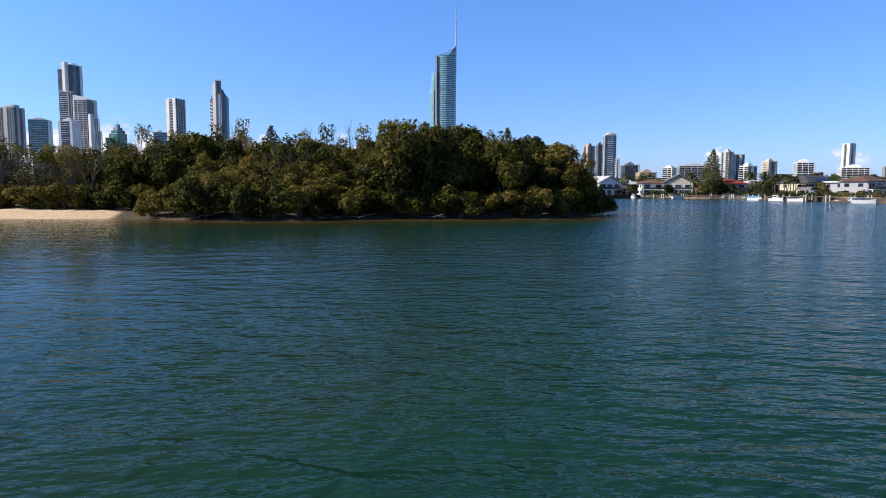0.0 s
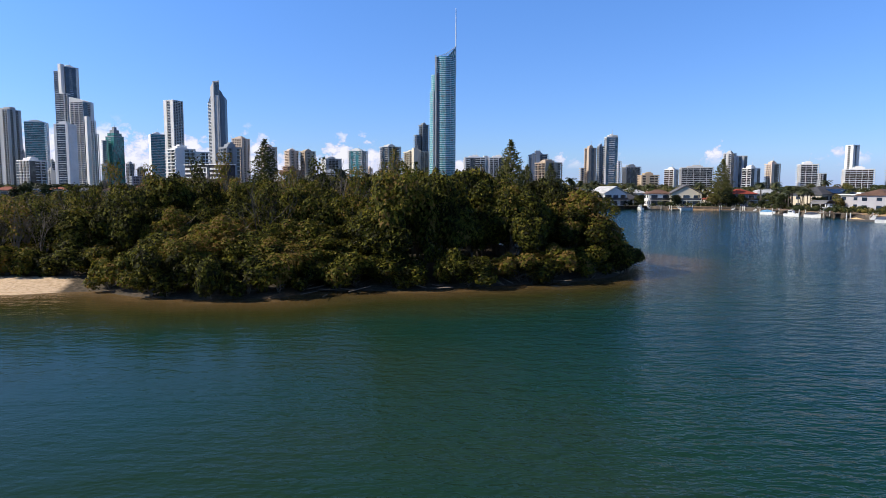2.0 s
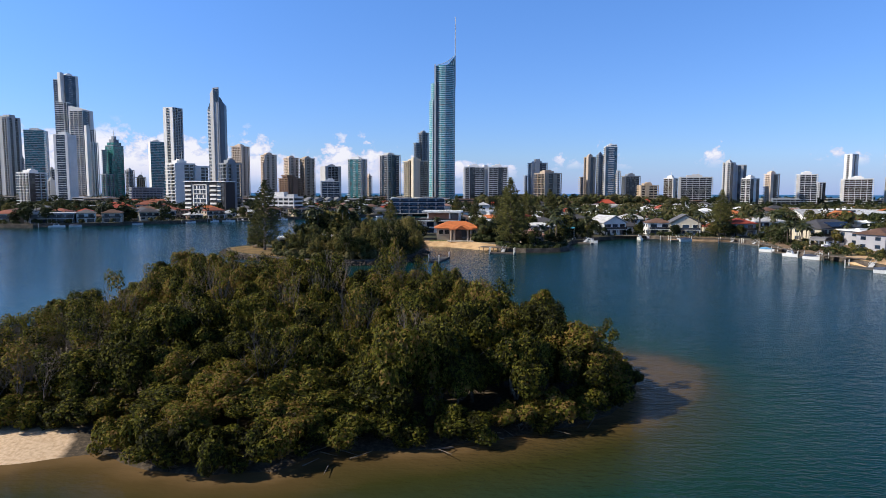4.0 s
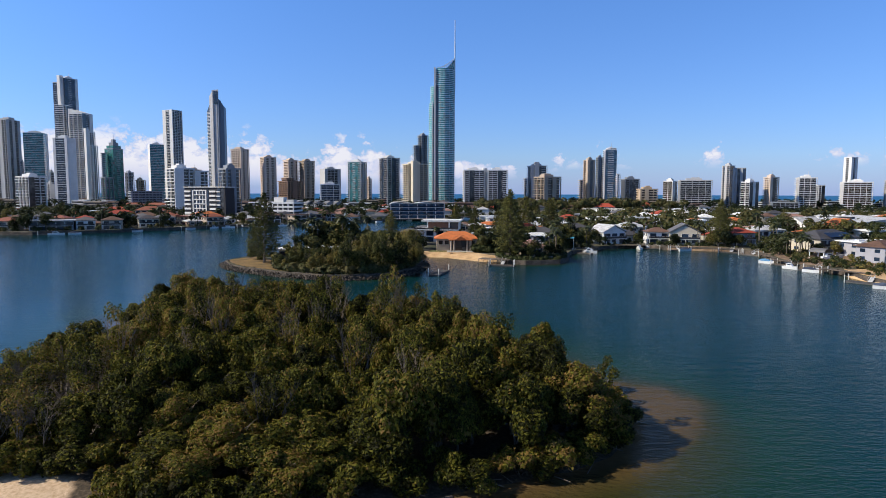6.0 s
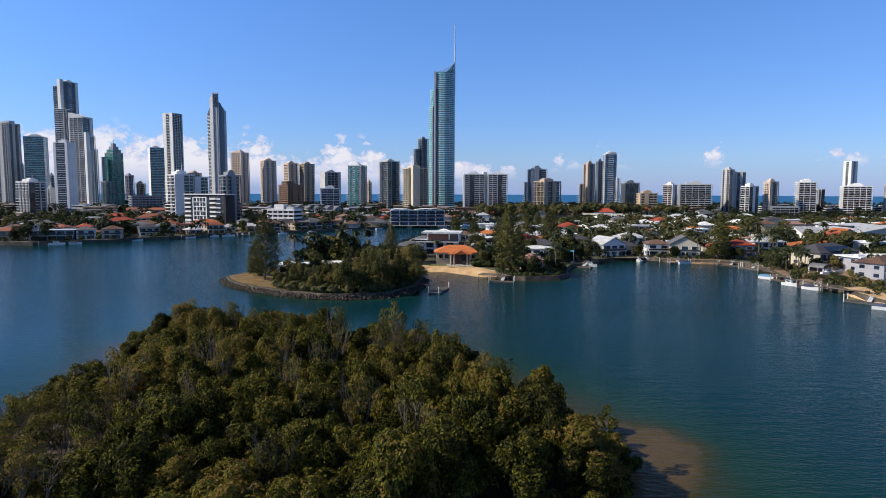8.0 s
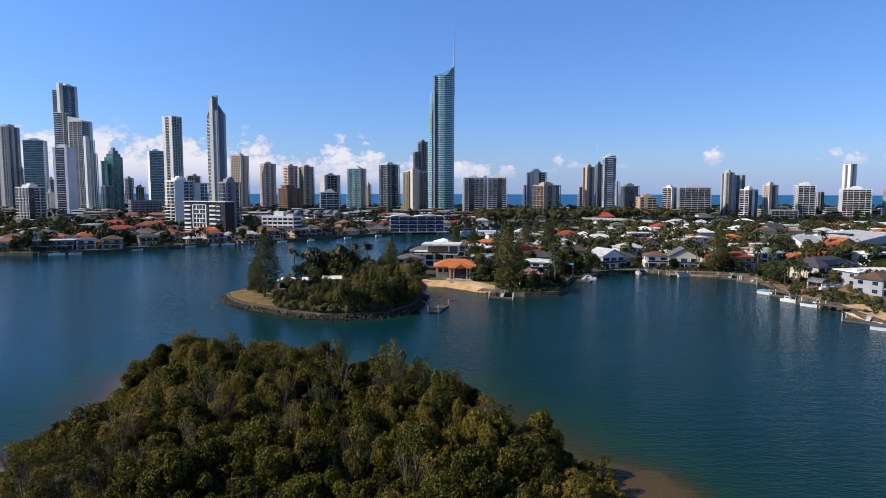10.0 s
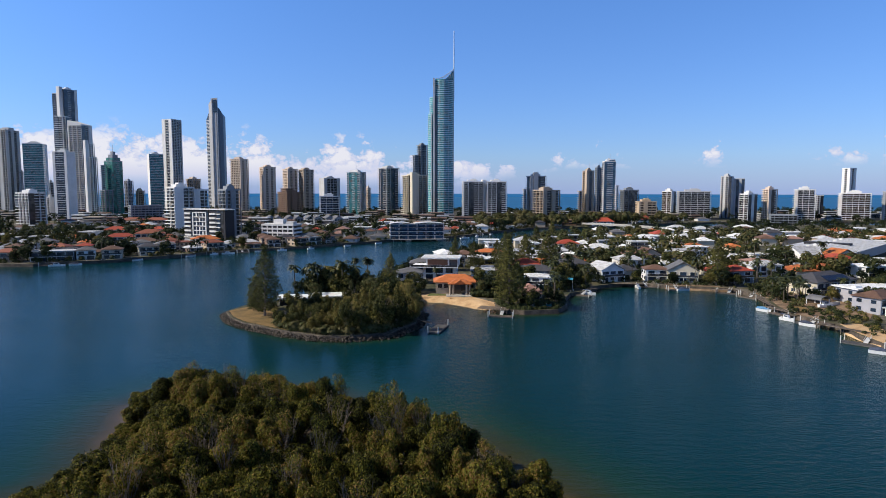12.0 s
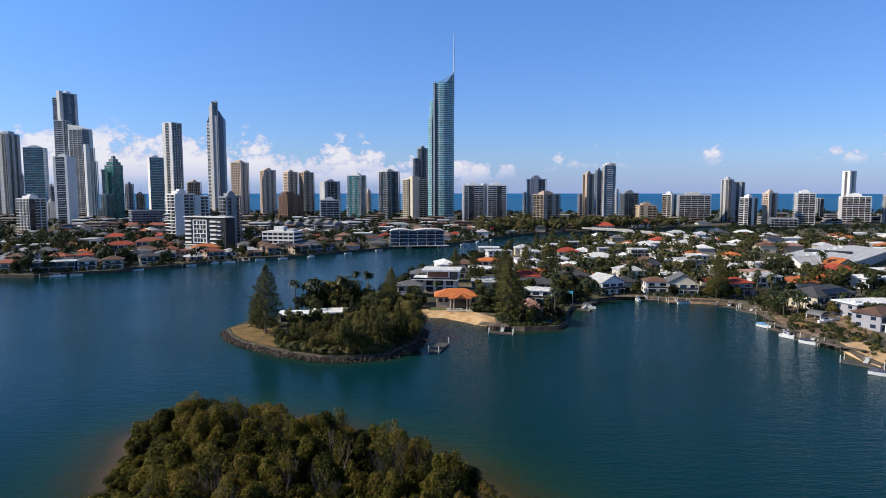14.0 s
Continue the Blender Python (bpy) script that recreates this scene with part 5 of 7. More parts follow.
for rx_, ry_, rw_ in ((178, 808, 26), (236, 872, 20), (252, 880, 15)):
    house("far house with bright red roof by the park", (rx_, ry_, 0), -6, (rw_, 14), 2, "white", "red", "hip", ground=2.0, group=BANK, detail=1, rise=5.0)
house("white gabled river house", (-233, 438, 0), 28, (9, 9), 2, "white", "grey", "gable", ground=2.0, group=BANK)
house("grey river house with pale flat roof", (-240, 428, 0), 28, (12, 9), 1, "pale", "white", "flat", ground=2.0, group=BANK)
house("dark modern river house with white roof edge", (-258, 390, 0), 25, (24, 10), 2, "greyblue", "pale", "flat", ground=2.0, group=BANK)
house("tan river house with red roof", (-262, 430, 0), 22, (9, 9), 2, "tan", "red", "hip", ground=2.0, group=BANK)
house("orange-walled river house with terracotta roof", (-204, 494, 0), 32, (20, 12), 2, "yellow", "orange", "hip", ground=2.0, group=BANK)
house("grey river house with broad terrace", (-214, 447, 0), 32, (13, 10), 2, "lilac", "grey", "hip", ground=2.0, group=BANK)
house("brick house with brown roof by the river", (-240, 470, 0), 30, (18, 12), 2, "tan", "brown", "hip", ground=2.0, group=BANK)


LOOKS = [("white", "white", "low white house with pale roof"), ("cream", "orange", "cream house with orange tiled roof"), ("cream", "red", "cream house with red tiled roof"), ("pale", "grey", "pale house with grey tiled roof"),
         ("tan", "brown", "tan house with brown tiled roof"), ("white", "pale", "white house with pale metal roof"), ("pale", "charcoal", "pale house with charcoal roof"), ("pink", "pink", "pink house with faded tiled roof")]
HOMES = []   # middles of all houses, to keep trees off them


def bank_row(back, seed, detail):
    """Houses that stand close together along the city bank."""
    rng = random.Random(seed)
    line = MAIN[2:16]
    for (ax, ay), (bx, by) in zip(line, line[1:]):
        ln = math.hypot(bx - ax, by - ay)
        s = 6.0
        while s < ln:
            x, y = ax + (bx - ax) * s / ln - (by - ay) / ln * back, ay + (by - ay) * s / ln + (bx - ax) / ln * back
            s += 15.0
            if any(o.parent is None and o.name.startswith("house") and math.hypot(o.location.x - x, o.location.y - y) < 12 for o in scene.objects):
                continue
            wall, roof, text = (("cream", "charcoal", "cream river house with dark roof"), ("tan", "brown", "tan river house with brown roof"), ("white", "grey", "white river house with grey roof"),
                                ("tan", "rust", "tan river house with terracotta roof"), ("brick", "brown", "brown brick river house"), ("brick", "pale", "brick river house with pale roof"))[rng.randrange(6)]
            house(text, (x, y, 0), math.degrees(math.atan2(by - ay, bx - ax)) + rng.uniform(-6, 6), (rng.uniform(10, 14), 10), rng.choice((1, 2, 2)), wall, roof, rng.choice(("hip", "hip", "hip", "flat")), ground=2.0, group=BANK, detail=detail, glass="smoke")


bank_row(13, 71, 2)
bank_row(33, 72, 0)
bank_row(52, 73, 0)


def suburb(name_group, poly, ground, spots, seed, keep_clear, odds, near):
    """Ordinary houses along gently turned streets; those past the near line are one object, too many and too far to tell apart."""
    rng = random.Random(seed)
    b = Build()
    slots = [WALL["white"], WALL["pale"], WALL["tan"], WALL["cream"]] + [ROOF[r] for _, r, _ in LOOKS]
    for x, y, yaw in spots:
        x, y = x + rng.uniform(-3, 3), y + rng.uniform(-3, 3)
        if not inside(x, y, poly, 9) or any(math.hypot(x - a, y - c) < r for a, c, r in keep_clear):
            continue
        k = rng.choices(range(8), odds)[0]
        wall, roof, text = LOOKS[k]
        two = rng.random() < 0.35
        kind = "flat" if roof in ("white", "pale") and rng.random() < 0.6 else "hip" if rng.random() < 0.8 else "gable"
        w, d = rng.uniform(12, 19), rng.uniform(10, 14)
        HOMES.append((x, y))
        if y < near:
            house(text + (" and two storeys" if two else ""), (x, y, 0), yaw + rng.choice((0, 90)) + rng.uniform(-8, 8), (w, d), 2 if two else 1, wall, roof, kind, ground=ground, group=name_group, detail=1 if y < 400 else 0)
            continue
        if rng.random() < 0.5:
            w, d = d, w
        h = ground + (5.8 if two else 3.0)
        b.box(x - w / 2, y - d / 2, ground - 0.1, x + w / 2, y + d / 2, h, rng.randrange(4))
        n = len(b.f)
        if kind == "flat":
            b.box(x - w / 2 - 0.6, y - d / 2 - 0.8, h, x + w / 2 + 0.6, y + d / 2 + 0.6, h + 0.5)
        else:
            hip_roof(b, x - w / 2, y - d / 2, x + w / 2, y + d / 2, h, min(w, d) * 0.24)
        b.m[n:] = [4 + k] * (len(b.f) - n)
    if b.v:
        tagged(new("far_houses", b.mesh("far_houses", *slots)), "far suburban houses with mixed tiled and metal roofs", "houses", kind="stuff")


TAKEN = [(o.location.x, o.location.y, 17 if o.name.startswith("house") else 30) for o in scene.objects if o.parent is None and o.name.split(".")[0] in ("house", "warehouse", "apartment_tower", "office_building", "apartment_block", "waterfront_apartments")]
TAKEN = [(x, y, 70 if (x, y) == (268.0, 452.0) else r) for x, y, r in TAKEN]
HOMES += [(x, y) for x, y, r in TAKEN if r == 17] + [(150, 220.5), (143, 206.5), (139, 252)]
spots = [(-36 + i * 24 + (j % 2) * 9 + j * 1.5, 340 + j * 27, 6) for i in range(26) for j in range(14) if -36 + i * 24 < (340 + j * 27) * 0.78]
suburb("suburban houses", POINT, 1.6, spots, 11, TAKEN, (10, 3.5, 2, 2.5, 2.5, 8, 1.5, 2), 490)
spots = [(-560 + i * 27 + (j % 2) * 11 + j * 4, 400 + j * 29, 24) for i in range(26) for j in range(16) if -(400 + j * 29) * 0.8 < -560 + i * 27 + j * 4 < 130]
suburb("city bank houses", MAIN, 2.0, spots, 12, TAKEN, (4, 1.2, 2.2, 4, 4, 3.5, 3, 3), 520)
spots = [(180 + i * 36 + (j % 2) * 15, 880 + j * 38, 4) for i in range(18) for j in range(3)]
suburb("far bank houses", MAIN, 2.0, spots, 13, TAKEN, (6, 2, 2, 3, 2, 6, 2, 2), 0)


def low_blocks():
    """Shops and flats of three to five storeys round the feet of the towers."""
    rng = random.Random(61)
    b = Build()
    towers = [(o.location.x, o.location.y) for o in scene.objects if o.parent is None and o.name.split(".")[0] in ("apartment_tower", "spire_tower")]
    for _ in range(240):
        y = rng.uniform(780, 1180)
        x = rng.uniform(-0.78 * y, 0.78 * y)
        if not inside(x, y, MAIN, 14) or any(abs(x - a) < 26 and abs(y - c) < 24 for a, c in towers):
            continue
        w, d, n = rng.uniform(12, 26), rng.uniform(10, 18), rng.randrange(2, 4)
        b.box(x - w / 2 + 0.5, y - d / 2 + 0.5, 1.9, x + w / 2 - 0.5, y + d / 2 - 0.5, 2 + n * 3.2, 4)
        m = rng.randrange(4)
        for i in range(n + 1):
            b.box(x - w / 2, y - d / 2, 2 + i * 3.2, x + w / 2, y + d / 2, 3.3 + i * 3.2, m)
        HOMES.append((x, y))
    tagged(new("low_city_blocks", b.mesh("low_city_blocks", WALL["white"], WALL["pale"], WALL["tan"], WALL["brick"], GLASS["smoke"])), "low banded shops and flats among the towers", "buildings", kind="stuff")


low_blocks()

# ---- trees ----


def leaf_quad(b, c, nrm, size, rng, slim=0.55, mat=0):
    """One bent leaf spray: two triangles about its midrib."""
    u = nrm.cross(Vector((rng.gauss(0, 1), rng.gauss(0, 1), rng.gauss(0, 1)))).normalized()
    v = nrm.cross(u)
    l, w = size * 0.5, size * 0.5 * slim
    b.add([c - u * l, c + v * w - nrm * 0.12 * size, c + u * l, c - v * w - nrm * 0.12 * size], [(0, 1, 2), (0, 2, 3)], mat)


def leaf_blade(b, c, nrm, size, rng, slim):
    """One small pointed leaf tuft."""
    u = nrm.cross(Vector((rng.gauss(0, 1), rng.gauss(0, 1), rng.gauss(0, 1)))).normalized()
    v = nrm.cross(u) * size * 0.5 * slim
    b.add([c - u * size * 0.4 - v, c + u * size * 0.6, c - u * size * 0.4 + v], [(0, 1, 2)])


def crown_mesh(name, mat, rng, blobs, leaves, size, slim=0.55, leaf=leaf_quad, ruffle=0.65):
    """Foliage of many leaf sprays on the outside of uneven clumps; blobs are (centre, radii). None grow deep inside a neighbouring clump."""
    b = Build()
    total = sum(r[0] * r[1] for _, r in blobs)
    mid = sum((Vector(c) for c, _ in blobs), Vector()) / len(blobs) - Vector((0, 0, 1.0))
    for c, r in blobs:
        for _ in range(int(leaves * r[0] * r[1] / total)):
            for _try in range(4):
                d = Vector((rng.gauss(0, 1), rng.gauss(0, 1), rng.gauss(0.3, 1))).normalized()
                k = rng.random() ** 0.2 * (1 + 0.35 * noise.noise(d * 2.3 + Vector(c)))
                p = Vector(c) + Vector((d.x * r[0], d.y * r[1], d.z * r[2])) * k
                if not any(o != c and ((p.x - o[0]) / q[0]) ** 2 + ((p.y - o[1]) / q[1]) ** 2 + ((p.z - o[2]) / q[2]) ** 2 < 0.5 for o, q in blobs):
                    break
            n = (d + (p - mid).normalized() * 0.5 + Vector((rng.gauss(0, ruffle), rng.gauss(0, ruffle), rng.gauss(0.1, ruffle)))).normalized()
            leaf(b, p, n, size * rng.uniform(0.55, 1.4), rng, slim)
    return b.mesh(name, mat)


def trunk_mesh(name, rng, h, r, limbs, spread, mat=None, stems=1):
    b = Build()
    for s in range(stems):
        lean = Vector((rng.uniform(-0.25, 0.25), rng.uniform(-0.25, 0.25), 1)) if stems > 1 else Vector((rng.uniform(-0.08, 0.08), rng.uniform(-0.08, 0.08), 1))
        p, top = Vector((0, 0, -0.4)), h * rng.uniform(0.75, 1.0)
        q = p
        for k in range(4):
            n = q + lean * top / 4 + Vector((rng.uniform(-0.2, 0.2), rng.uniform(-0.2, 0.2), 0))
            b.tube(q, n, r * (1 - k * 0.2), r * (0.8 - k * 0.2) + 0.01, 5)
            q = n
            if k >= 1:
                for _ in range(limbs):
                    a = rng.uniform(0, 6.28)
                    e = q + Vector((math.cos(a) * spread * rng.uniform(0.5, 1), math.sin(a) * spread * rng.uniform(0.5, 1), h * rng.uniform(0.1, 0.3)))
                    m = (q + e) / 2 + Vector((0, 0, -0.1 * h * rng.random()))
                    b.tube(q, m, r * 0.42, r * 0.28, 4)
                    b.tube(m, e, r * 0.28, r * 0.08, 3)
    return b.mesh(name, mat or M_bark)


def tree_model(name, label, category, trunk, crown, group):
    ob = thing(name, label, category, (0, 0, -60), 0, group)
    part("trunk", trunk, ob)
    if crown:
        part("crown", crown, ob)
    return ob


def mangrove(i):
    rng = random.Random(100 + i)
    blobs = []
    h, rad = 8.0, 3.2
    for _ in range(22):
        a, rr = rng.uniform(0, 6.28), rad * rng.random() ** 0.6
        z = 2.4 + (h - 3.6) * (1 - (rr / rad) ** 2 * 0.8) * rng.uniform(0.4, 1.05)
        s = rng.choice((0.5, 0.7, 0.9, 1.1, 1.4)) * rng.uniform(0.9, 1.15)
        blobs.append(((math.cos(a) * rr, math.sin(a) * rr, z), (s, s, s * rng.uniform(0.75, 1.15))))
    return tree_model("mangrove_tree", "dense olive-green mangrove tree on muddy shore", "tree", trunk_mesh("trunk", rng, h * 0.7, 0.16, 3, 1.9, stems=2),
                      crown_mesh("crown", M_leaf, rng, blobs, 7000, 0.30, 0.7, leaf_blade), "island mangroves")


def shrub(i):
    rng = random.Random(150 + i)
    blobs = []
    for _ in range(10):
        a, rr = rng.uniform(0, 6.28), 1.7 * rng.random() ** 0.6
        s = rng.uniform(0.6, 1.0)
        blobs.append(((math.cos(a) * rr, math.sin(a) * rr, rng.uniform(0.6, 2.5)), (s, s, s * 0.85)))
    return tree_model("mangrove_shrub", "low olive-green mangrove shrub at the waterline", "shrub", trunk_mesh("trunk", rng, 1.9, 0.07, 3, 1.2, stems=3),
                      crown_mesh("crown", M_leaf, rng, blobs, 2600, 0.27, 0.7, leaf_blade), "island shrubs")


def bare_tree(i):
    """A thin grey tree, nearly leafless, with fine upright twigs."""
    rng = random.Random(170 + i)
    b = Build()

    def grow(p, d, length, r, level):
        q = p + d * length
        b.tube(p, q, r, r * 0.62, 3 if level else 5)
        if level < 3:
            for _ in range(4 if level < 2 else 3):
                nd_ = (d + Vector((rng.gauss(0, 0.38), rng.gauss(0, 0.38), rng.uniform(0.0, 0.4)))).normalized()
                grow(p + d * length * rng.uniform(0.55, 1.0), nd_, length * rng.uniform(0.5, 0.75), r * 0.5, level + 1)

    for _ in range(3):
        grow(Vector((rng.uniform(-0.5, 0.5), rng.uniform(-0.5, 0.5), -0.3)), Vector((rng.gauss(0, 0.15), rng.gauss(0, 0.15), 1)).normalized(), 4.2, 0.09, 0)
    leaves = crown_mesh("crown", M_leaf, rng, [((rng.uniform(-1, 1), rng.uniform(-1, 1), rng.uniform(4.0, 8.6)), (0.8, 0.8, 1.0)) for _ in range(9)], 800, 0.28, 0.7, leaf_blade)
    return tree_model("bare_tree", "thin grey tree with few leaves and fine twigs", "tree", b.mesh("trunk", M_twig), leaves, "bare island trees")


def leaning_tree():
    """A half-dead tree that leans out over the water, bare below and leafy at its outer end."""
    rng = random.Random(190)
    b = Build()
    tips = []
    for dx, dy, top in ((3.4, -0.6, 6.6), (2.6, 0.8, 7.4), (1.2, -0.5, 5.2)):
        p = Vector((0, 0, -0.3))
        for k in range(5):
            f = (k + 1) / 5
            q = Vector((dx * f ** 1.4 + rng.uniform(-0.15, 0.15), dy * f + rng.uniform(-0.15, 0.15), top * f))
            b.tube(p, q, 0.15 * (1.05 - f * 0.75), 0.15 * (0.9 - f * 0.75), 6)
            if k > 1:
                for _ in range(2):
                    e = q + Vector((rng.uniform(-0.6, 1.5), rng.uniform(-1, 1), rng.uniform(0.2, 1.1)))
                    b.tube(q, e, 0.045, 0.012, 4)
                    tips.append(e)
            p = q
        tips.append(p)
    ob = thing("leaning_tree", "half-bare tree leaning over the water at the island tip", "tree", (13.9, 75.6, 0.3), 0)
    ob.matrix_basis = ob.matrix_basis @ Matrix.Diagonal((0.85, 0.85, 0.86, 1))
    part("trunk", b.mesh("trunk", M_twig), ob)
    part("crown", crown_mesh("crown", M_leaf, rng, [(tuple(e), (rng.uniform(0.4, 0.75),) * 3) for e in tips if e.z > 4.6], 1500, 0.28, 0.7, leaf_blade), ob)


def pine(i, h=22.0, rad=6.2):
    """A Norfolk pine: straight stem, tiers of level branches that shorten upward, upswept sprays of needles."""
    rng = random.Random(200 + i)
    tb, cb = Build(), Build()
    tb.tube((0, 0, -0.4), (0, 0, h * 0.5), 0.42, 0.26, 8)
    tb.tube((0, 0, h * 0.5), (0, 0, h), 0.26, 0.04, 8)
    tiers = 26
    for k in range(tiers):
        t = k / (tiers - 1)
        z, reach = h * (0.10 + 0.89 * t), rad * (1 - t ** 1.9) ** 1.05 * rng.uniform(0.8, 1.12) + 0.25
        n = 7 if t < 0.8 else 5
        for j in range(n):
            a = j * 6.283 / n + k * 0.7 + rng.uniform(-0.2, 0.2)
            ln = reach * rng.uniform(0.75, 1.08)
            u = Vector((math.cos(a), math.sin(a), 0.10 + 0.25 * t))
            tb.tube((0, 0, z), Vector((0, 0, z)) + u * ln, 0.07, 0.02, 4)
            for q in range(int(9 + 26 * ln / rad)):
                s = rng.uniform(0.12, 1.12) ** 0.75
                p = Vector((0, 0, z)) + u * ln * s + Vector((rng.gauss(0, 0.22), rng.gauss(0, 0.22), rng.gauss(0.08, 0.14)))
                nrm = Vector((rng.gauss(0, 0.6), rng.gauss(0, 0.6), 1)).normalized()
                leaf_quad(cb, p, nrm, rng.uniform(0.7, 1.35), rng, 0.3)
    return tree_model("norfolk_pine", "tall dark green conical pine with tiered branches", "pine", tb.mesh("trunk", M_bark), cb.mesh("crown", M_leaf_pine), "norfolk pines")


def palm(i, h=9.0):
    rng = random.Random(300 + i)
    tb, cb = Build(), Build()
    p, lean = Vector((0, 0, -0.3)), Vector((rng.uniform(-0.07, 0.07), rng.uniform(-0.07, 0.07), 1))
    for k in range(5):
        q = p + lean * h / 5
        tb.tube(p, q, 0.24 - 0.025 * k, 0.215 - 0.025 * k, 7)
        p = q
    for j in range(22):
        a, up = rng.uniform(0, 6.28), rng.uniform(-0.5, 1.1)
        d = Vector((math.cos(a), math.sin(a), up)).normalized()
        side = d.cross(Vector((0, 0, 1))).normalized()
        c, ln = p.copy(), rng.uniform(2.2, 3.1)
        for s in range(5):
            n = c + d * ln / 5
            w0, w1 = 0.5 * math.sin(0.35 + s * 0.5), 0.5 * math.sin(0.35 + (s + 1) * 0.5) if s < 4 else 0.04
            drop = Vector((0, 0, -0.16))
            cb.add([c, n, n + side * w1 + drop, c + side * w0 + drop, n - side * w1 + drop, c - side * w0 + drop], [(0, 1, 2, 3), (1, 0, 5, 4)])
            c = n
            d = (d + Vector((0, 0, -0.28))).normalized()
    return tree_model("palm_tree", "slender garden palm with arching green fronds", "palm", tb.mesh("trunk", M_bark), cb.mesh("crown", M_leaf_palm), "garden palms")


def garden_tree(i):
    rng = random.Random(400 + i)
    blobs = []
    for _ in range(11):
        a, rr = rng.uniform(0, 6.28), 2.6 * rng.random() ** 0.6
        s = rng.uniform(0.9, 1.7)
        blobs.append(((math.cos(a) * rr, math.sin(a) * rr, rng.uniform(2.6, 6.6) - rr * 0.4), (s, s, s * 0.8)))
    return tree_model("garden_tree", "leafy dark green garden tree", "tree", trunk_mesh("trunk", rng, 5.0, 0.2, 2, 1.7),
                      crown_mesh("crown", M_leaf_olive if i % 3 else M_leaf_dark, rng, blobs, 1050, 0.6, 0.7, leaf_blade), "garden trees")


def coastal_tree(i):
    """A wispy, olive coastal tree with an open crown and a bare lower stem."""
    rng = random.Random(450 + i)
    blobs = []
    for _ in range(14):
        a, rr = rng.uniform(0, 6.28), 2.6 * rng.random() ** 0.6
        s = rng.uniform(0.6, 1.3)
        blobs.append(((math.cos(a) * rr, math.sin(a) * rr, rng.uniform(2.0, 7.0) - rr * 0.4), (s, s, s * 1.05)))
    return tree_model("coastal_tree", "open olive-green coastal tree on the wooded point", "tree", trunk_mesh("trunk", rng, 5.4, 0.17, 3, 1.9, stems=2),
                      crown_mesh("crown", M_leaf_olive, rng, blobs, 2700, 0.36, 0.6, leaf_blade), "trees on the point")


def planted(models, x, y, z, scale, rng, label=""):
    ob = copy_thing(rng.choice(models), Matrix())
    ob.matrix_basis = pose(x, y, z, rng.uniform(-3, 3), rng.uniform(-3, 3), rng.uniform(0, 360)) @ Matrix.Diagonal((scale[0], scale[0], scale[1], 1))
    return tagged(ob, label) if label else ob


def plant_island():
    rng = random.Random(21)
    mang, shr, bare = [mangrove(i) for i in range(6)], [shrub(i) for i in range(3)], [bare_tree(i) for i in range(3)]
    step = 4.7
    for j in range(26):
        for i in range(24):
            x, y = -78 + i * step + (j % 2) * step / 2 + rng.uniform(-1.2, 1.2), 52 + j * step * 0.86 + rng.uniform(-1.2, 1.2)
            d = -float(edge_distance(np.array([x]), np.array([y]), CANOPY)[0])
            if d < 0.6 or (x < -30 and y < 61.5):
                continue
            if x < -38 and y < 84:        # open corner with thin grey trees
                for _ in range(2):
                    planted(bare, x + rng.uniform(-2, 2), y + rng.uniform(-2, 2), 0.5, (0.85, rng.uniform(0.7, 0.95)), rng)
                if y < 70:
                    planted(shr, x, y + 1, 0.4, (1.25, rng.uniform(0.9, 1.2)), rng)
                continue
            tall = 0.88 + 0.34 * min(d / 7, 1) + 0.22 * noise.noise((x * 0.09, y * 0.09, 2.0)) + rng.uniform(-0.27, 0.2)
            if -27 < x < -9 and y < 80:
                tall *= 0.86
            if x < -20 and y < 72:
                tall *= 0.86
            if x > 14:
                tall *= 0.88
            elif x > -14 and y > 78:
                tall *= 1.1
            if d > 3 and rng.random() < (0.24 if y > 84 else 0.15):
                planted(bare, x, y, 0.5, (0.9, tall * 1.08), rng)
                continue
            planted(mang, x, y, 0.45, (rng.uniform(0.75, 1.12), tall), rng)
    n = len(ISLAND)
    for k in range(n):                    # shrubs along the waterline
        (ax, ay), (bx, by) = ISLAND[k], ISLAND[(k + 1) % n]
        ln = math.hypot(bx - ax, by - ay)
        for s in range(int(ln / 2.1)):
            t = (s + rng.random()) / (ln / 2.1)
            off = rng.uniform(0.3, 1.9)
            x, y = ax + (bx - ax) * t - (by - ay) / ln * off, ay + (by - ay) * t + (bx - ax) / ln * off
            if x < -33.5 and y < 60 or rng.random() < 0.12:
                if x < -33.5 and y < 60:
                    planted(shr, x, y + 6.0, 0.5, (1.15, rng.uniform(0.8, 1.1)), rng)
                continue
            planted(shr, x, y, 0.0, (rng.uniform(0.9, 1.3), rng.uniform(0.8, 1.3)), rng)
    for x, y, k in ((-6, 62, 1.42), (-2.5, 65, 1.38), (5.5, 66, 1.18), (9, 76, 1.25), (4, 84, 1.35), (-2, 92, 1.35), (2, 72, 1.4), (-45, 92, 1.3), (12, 70, 1.1)):
        planted(mang, x, y, 0.45, (1.05, k), rng, "tall olive-green mangrove standing over its neighbours")
    leaning_tree()
    for ob in mang + shr + bare:
        for o in list(ob.children_recursive) + [ob]:
            bpy.data.objects.remove(o)


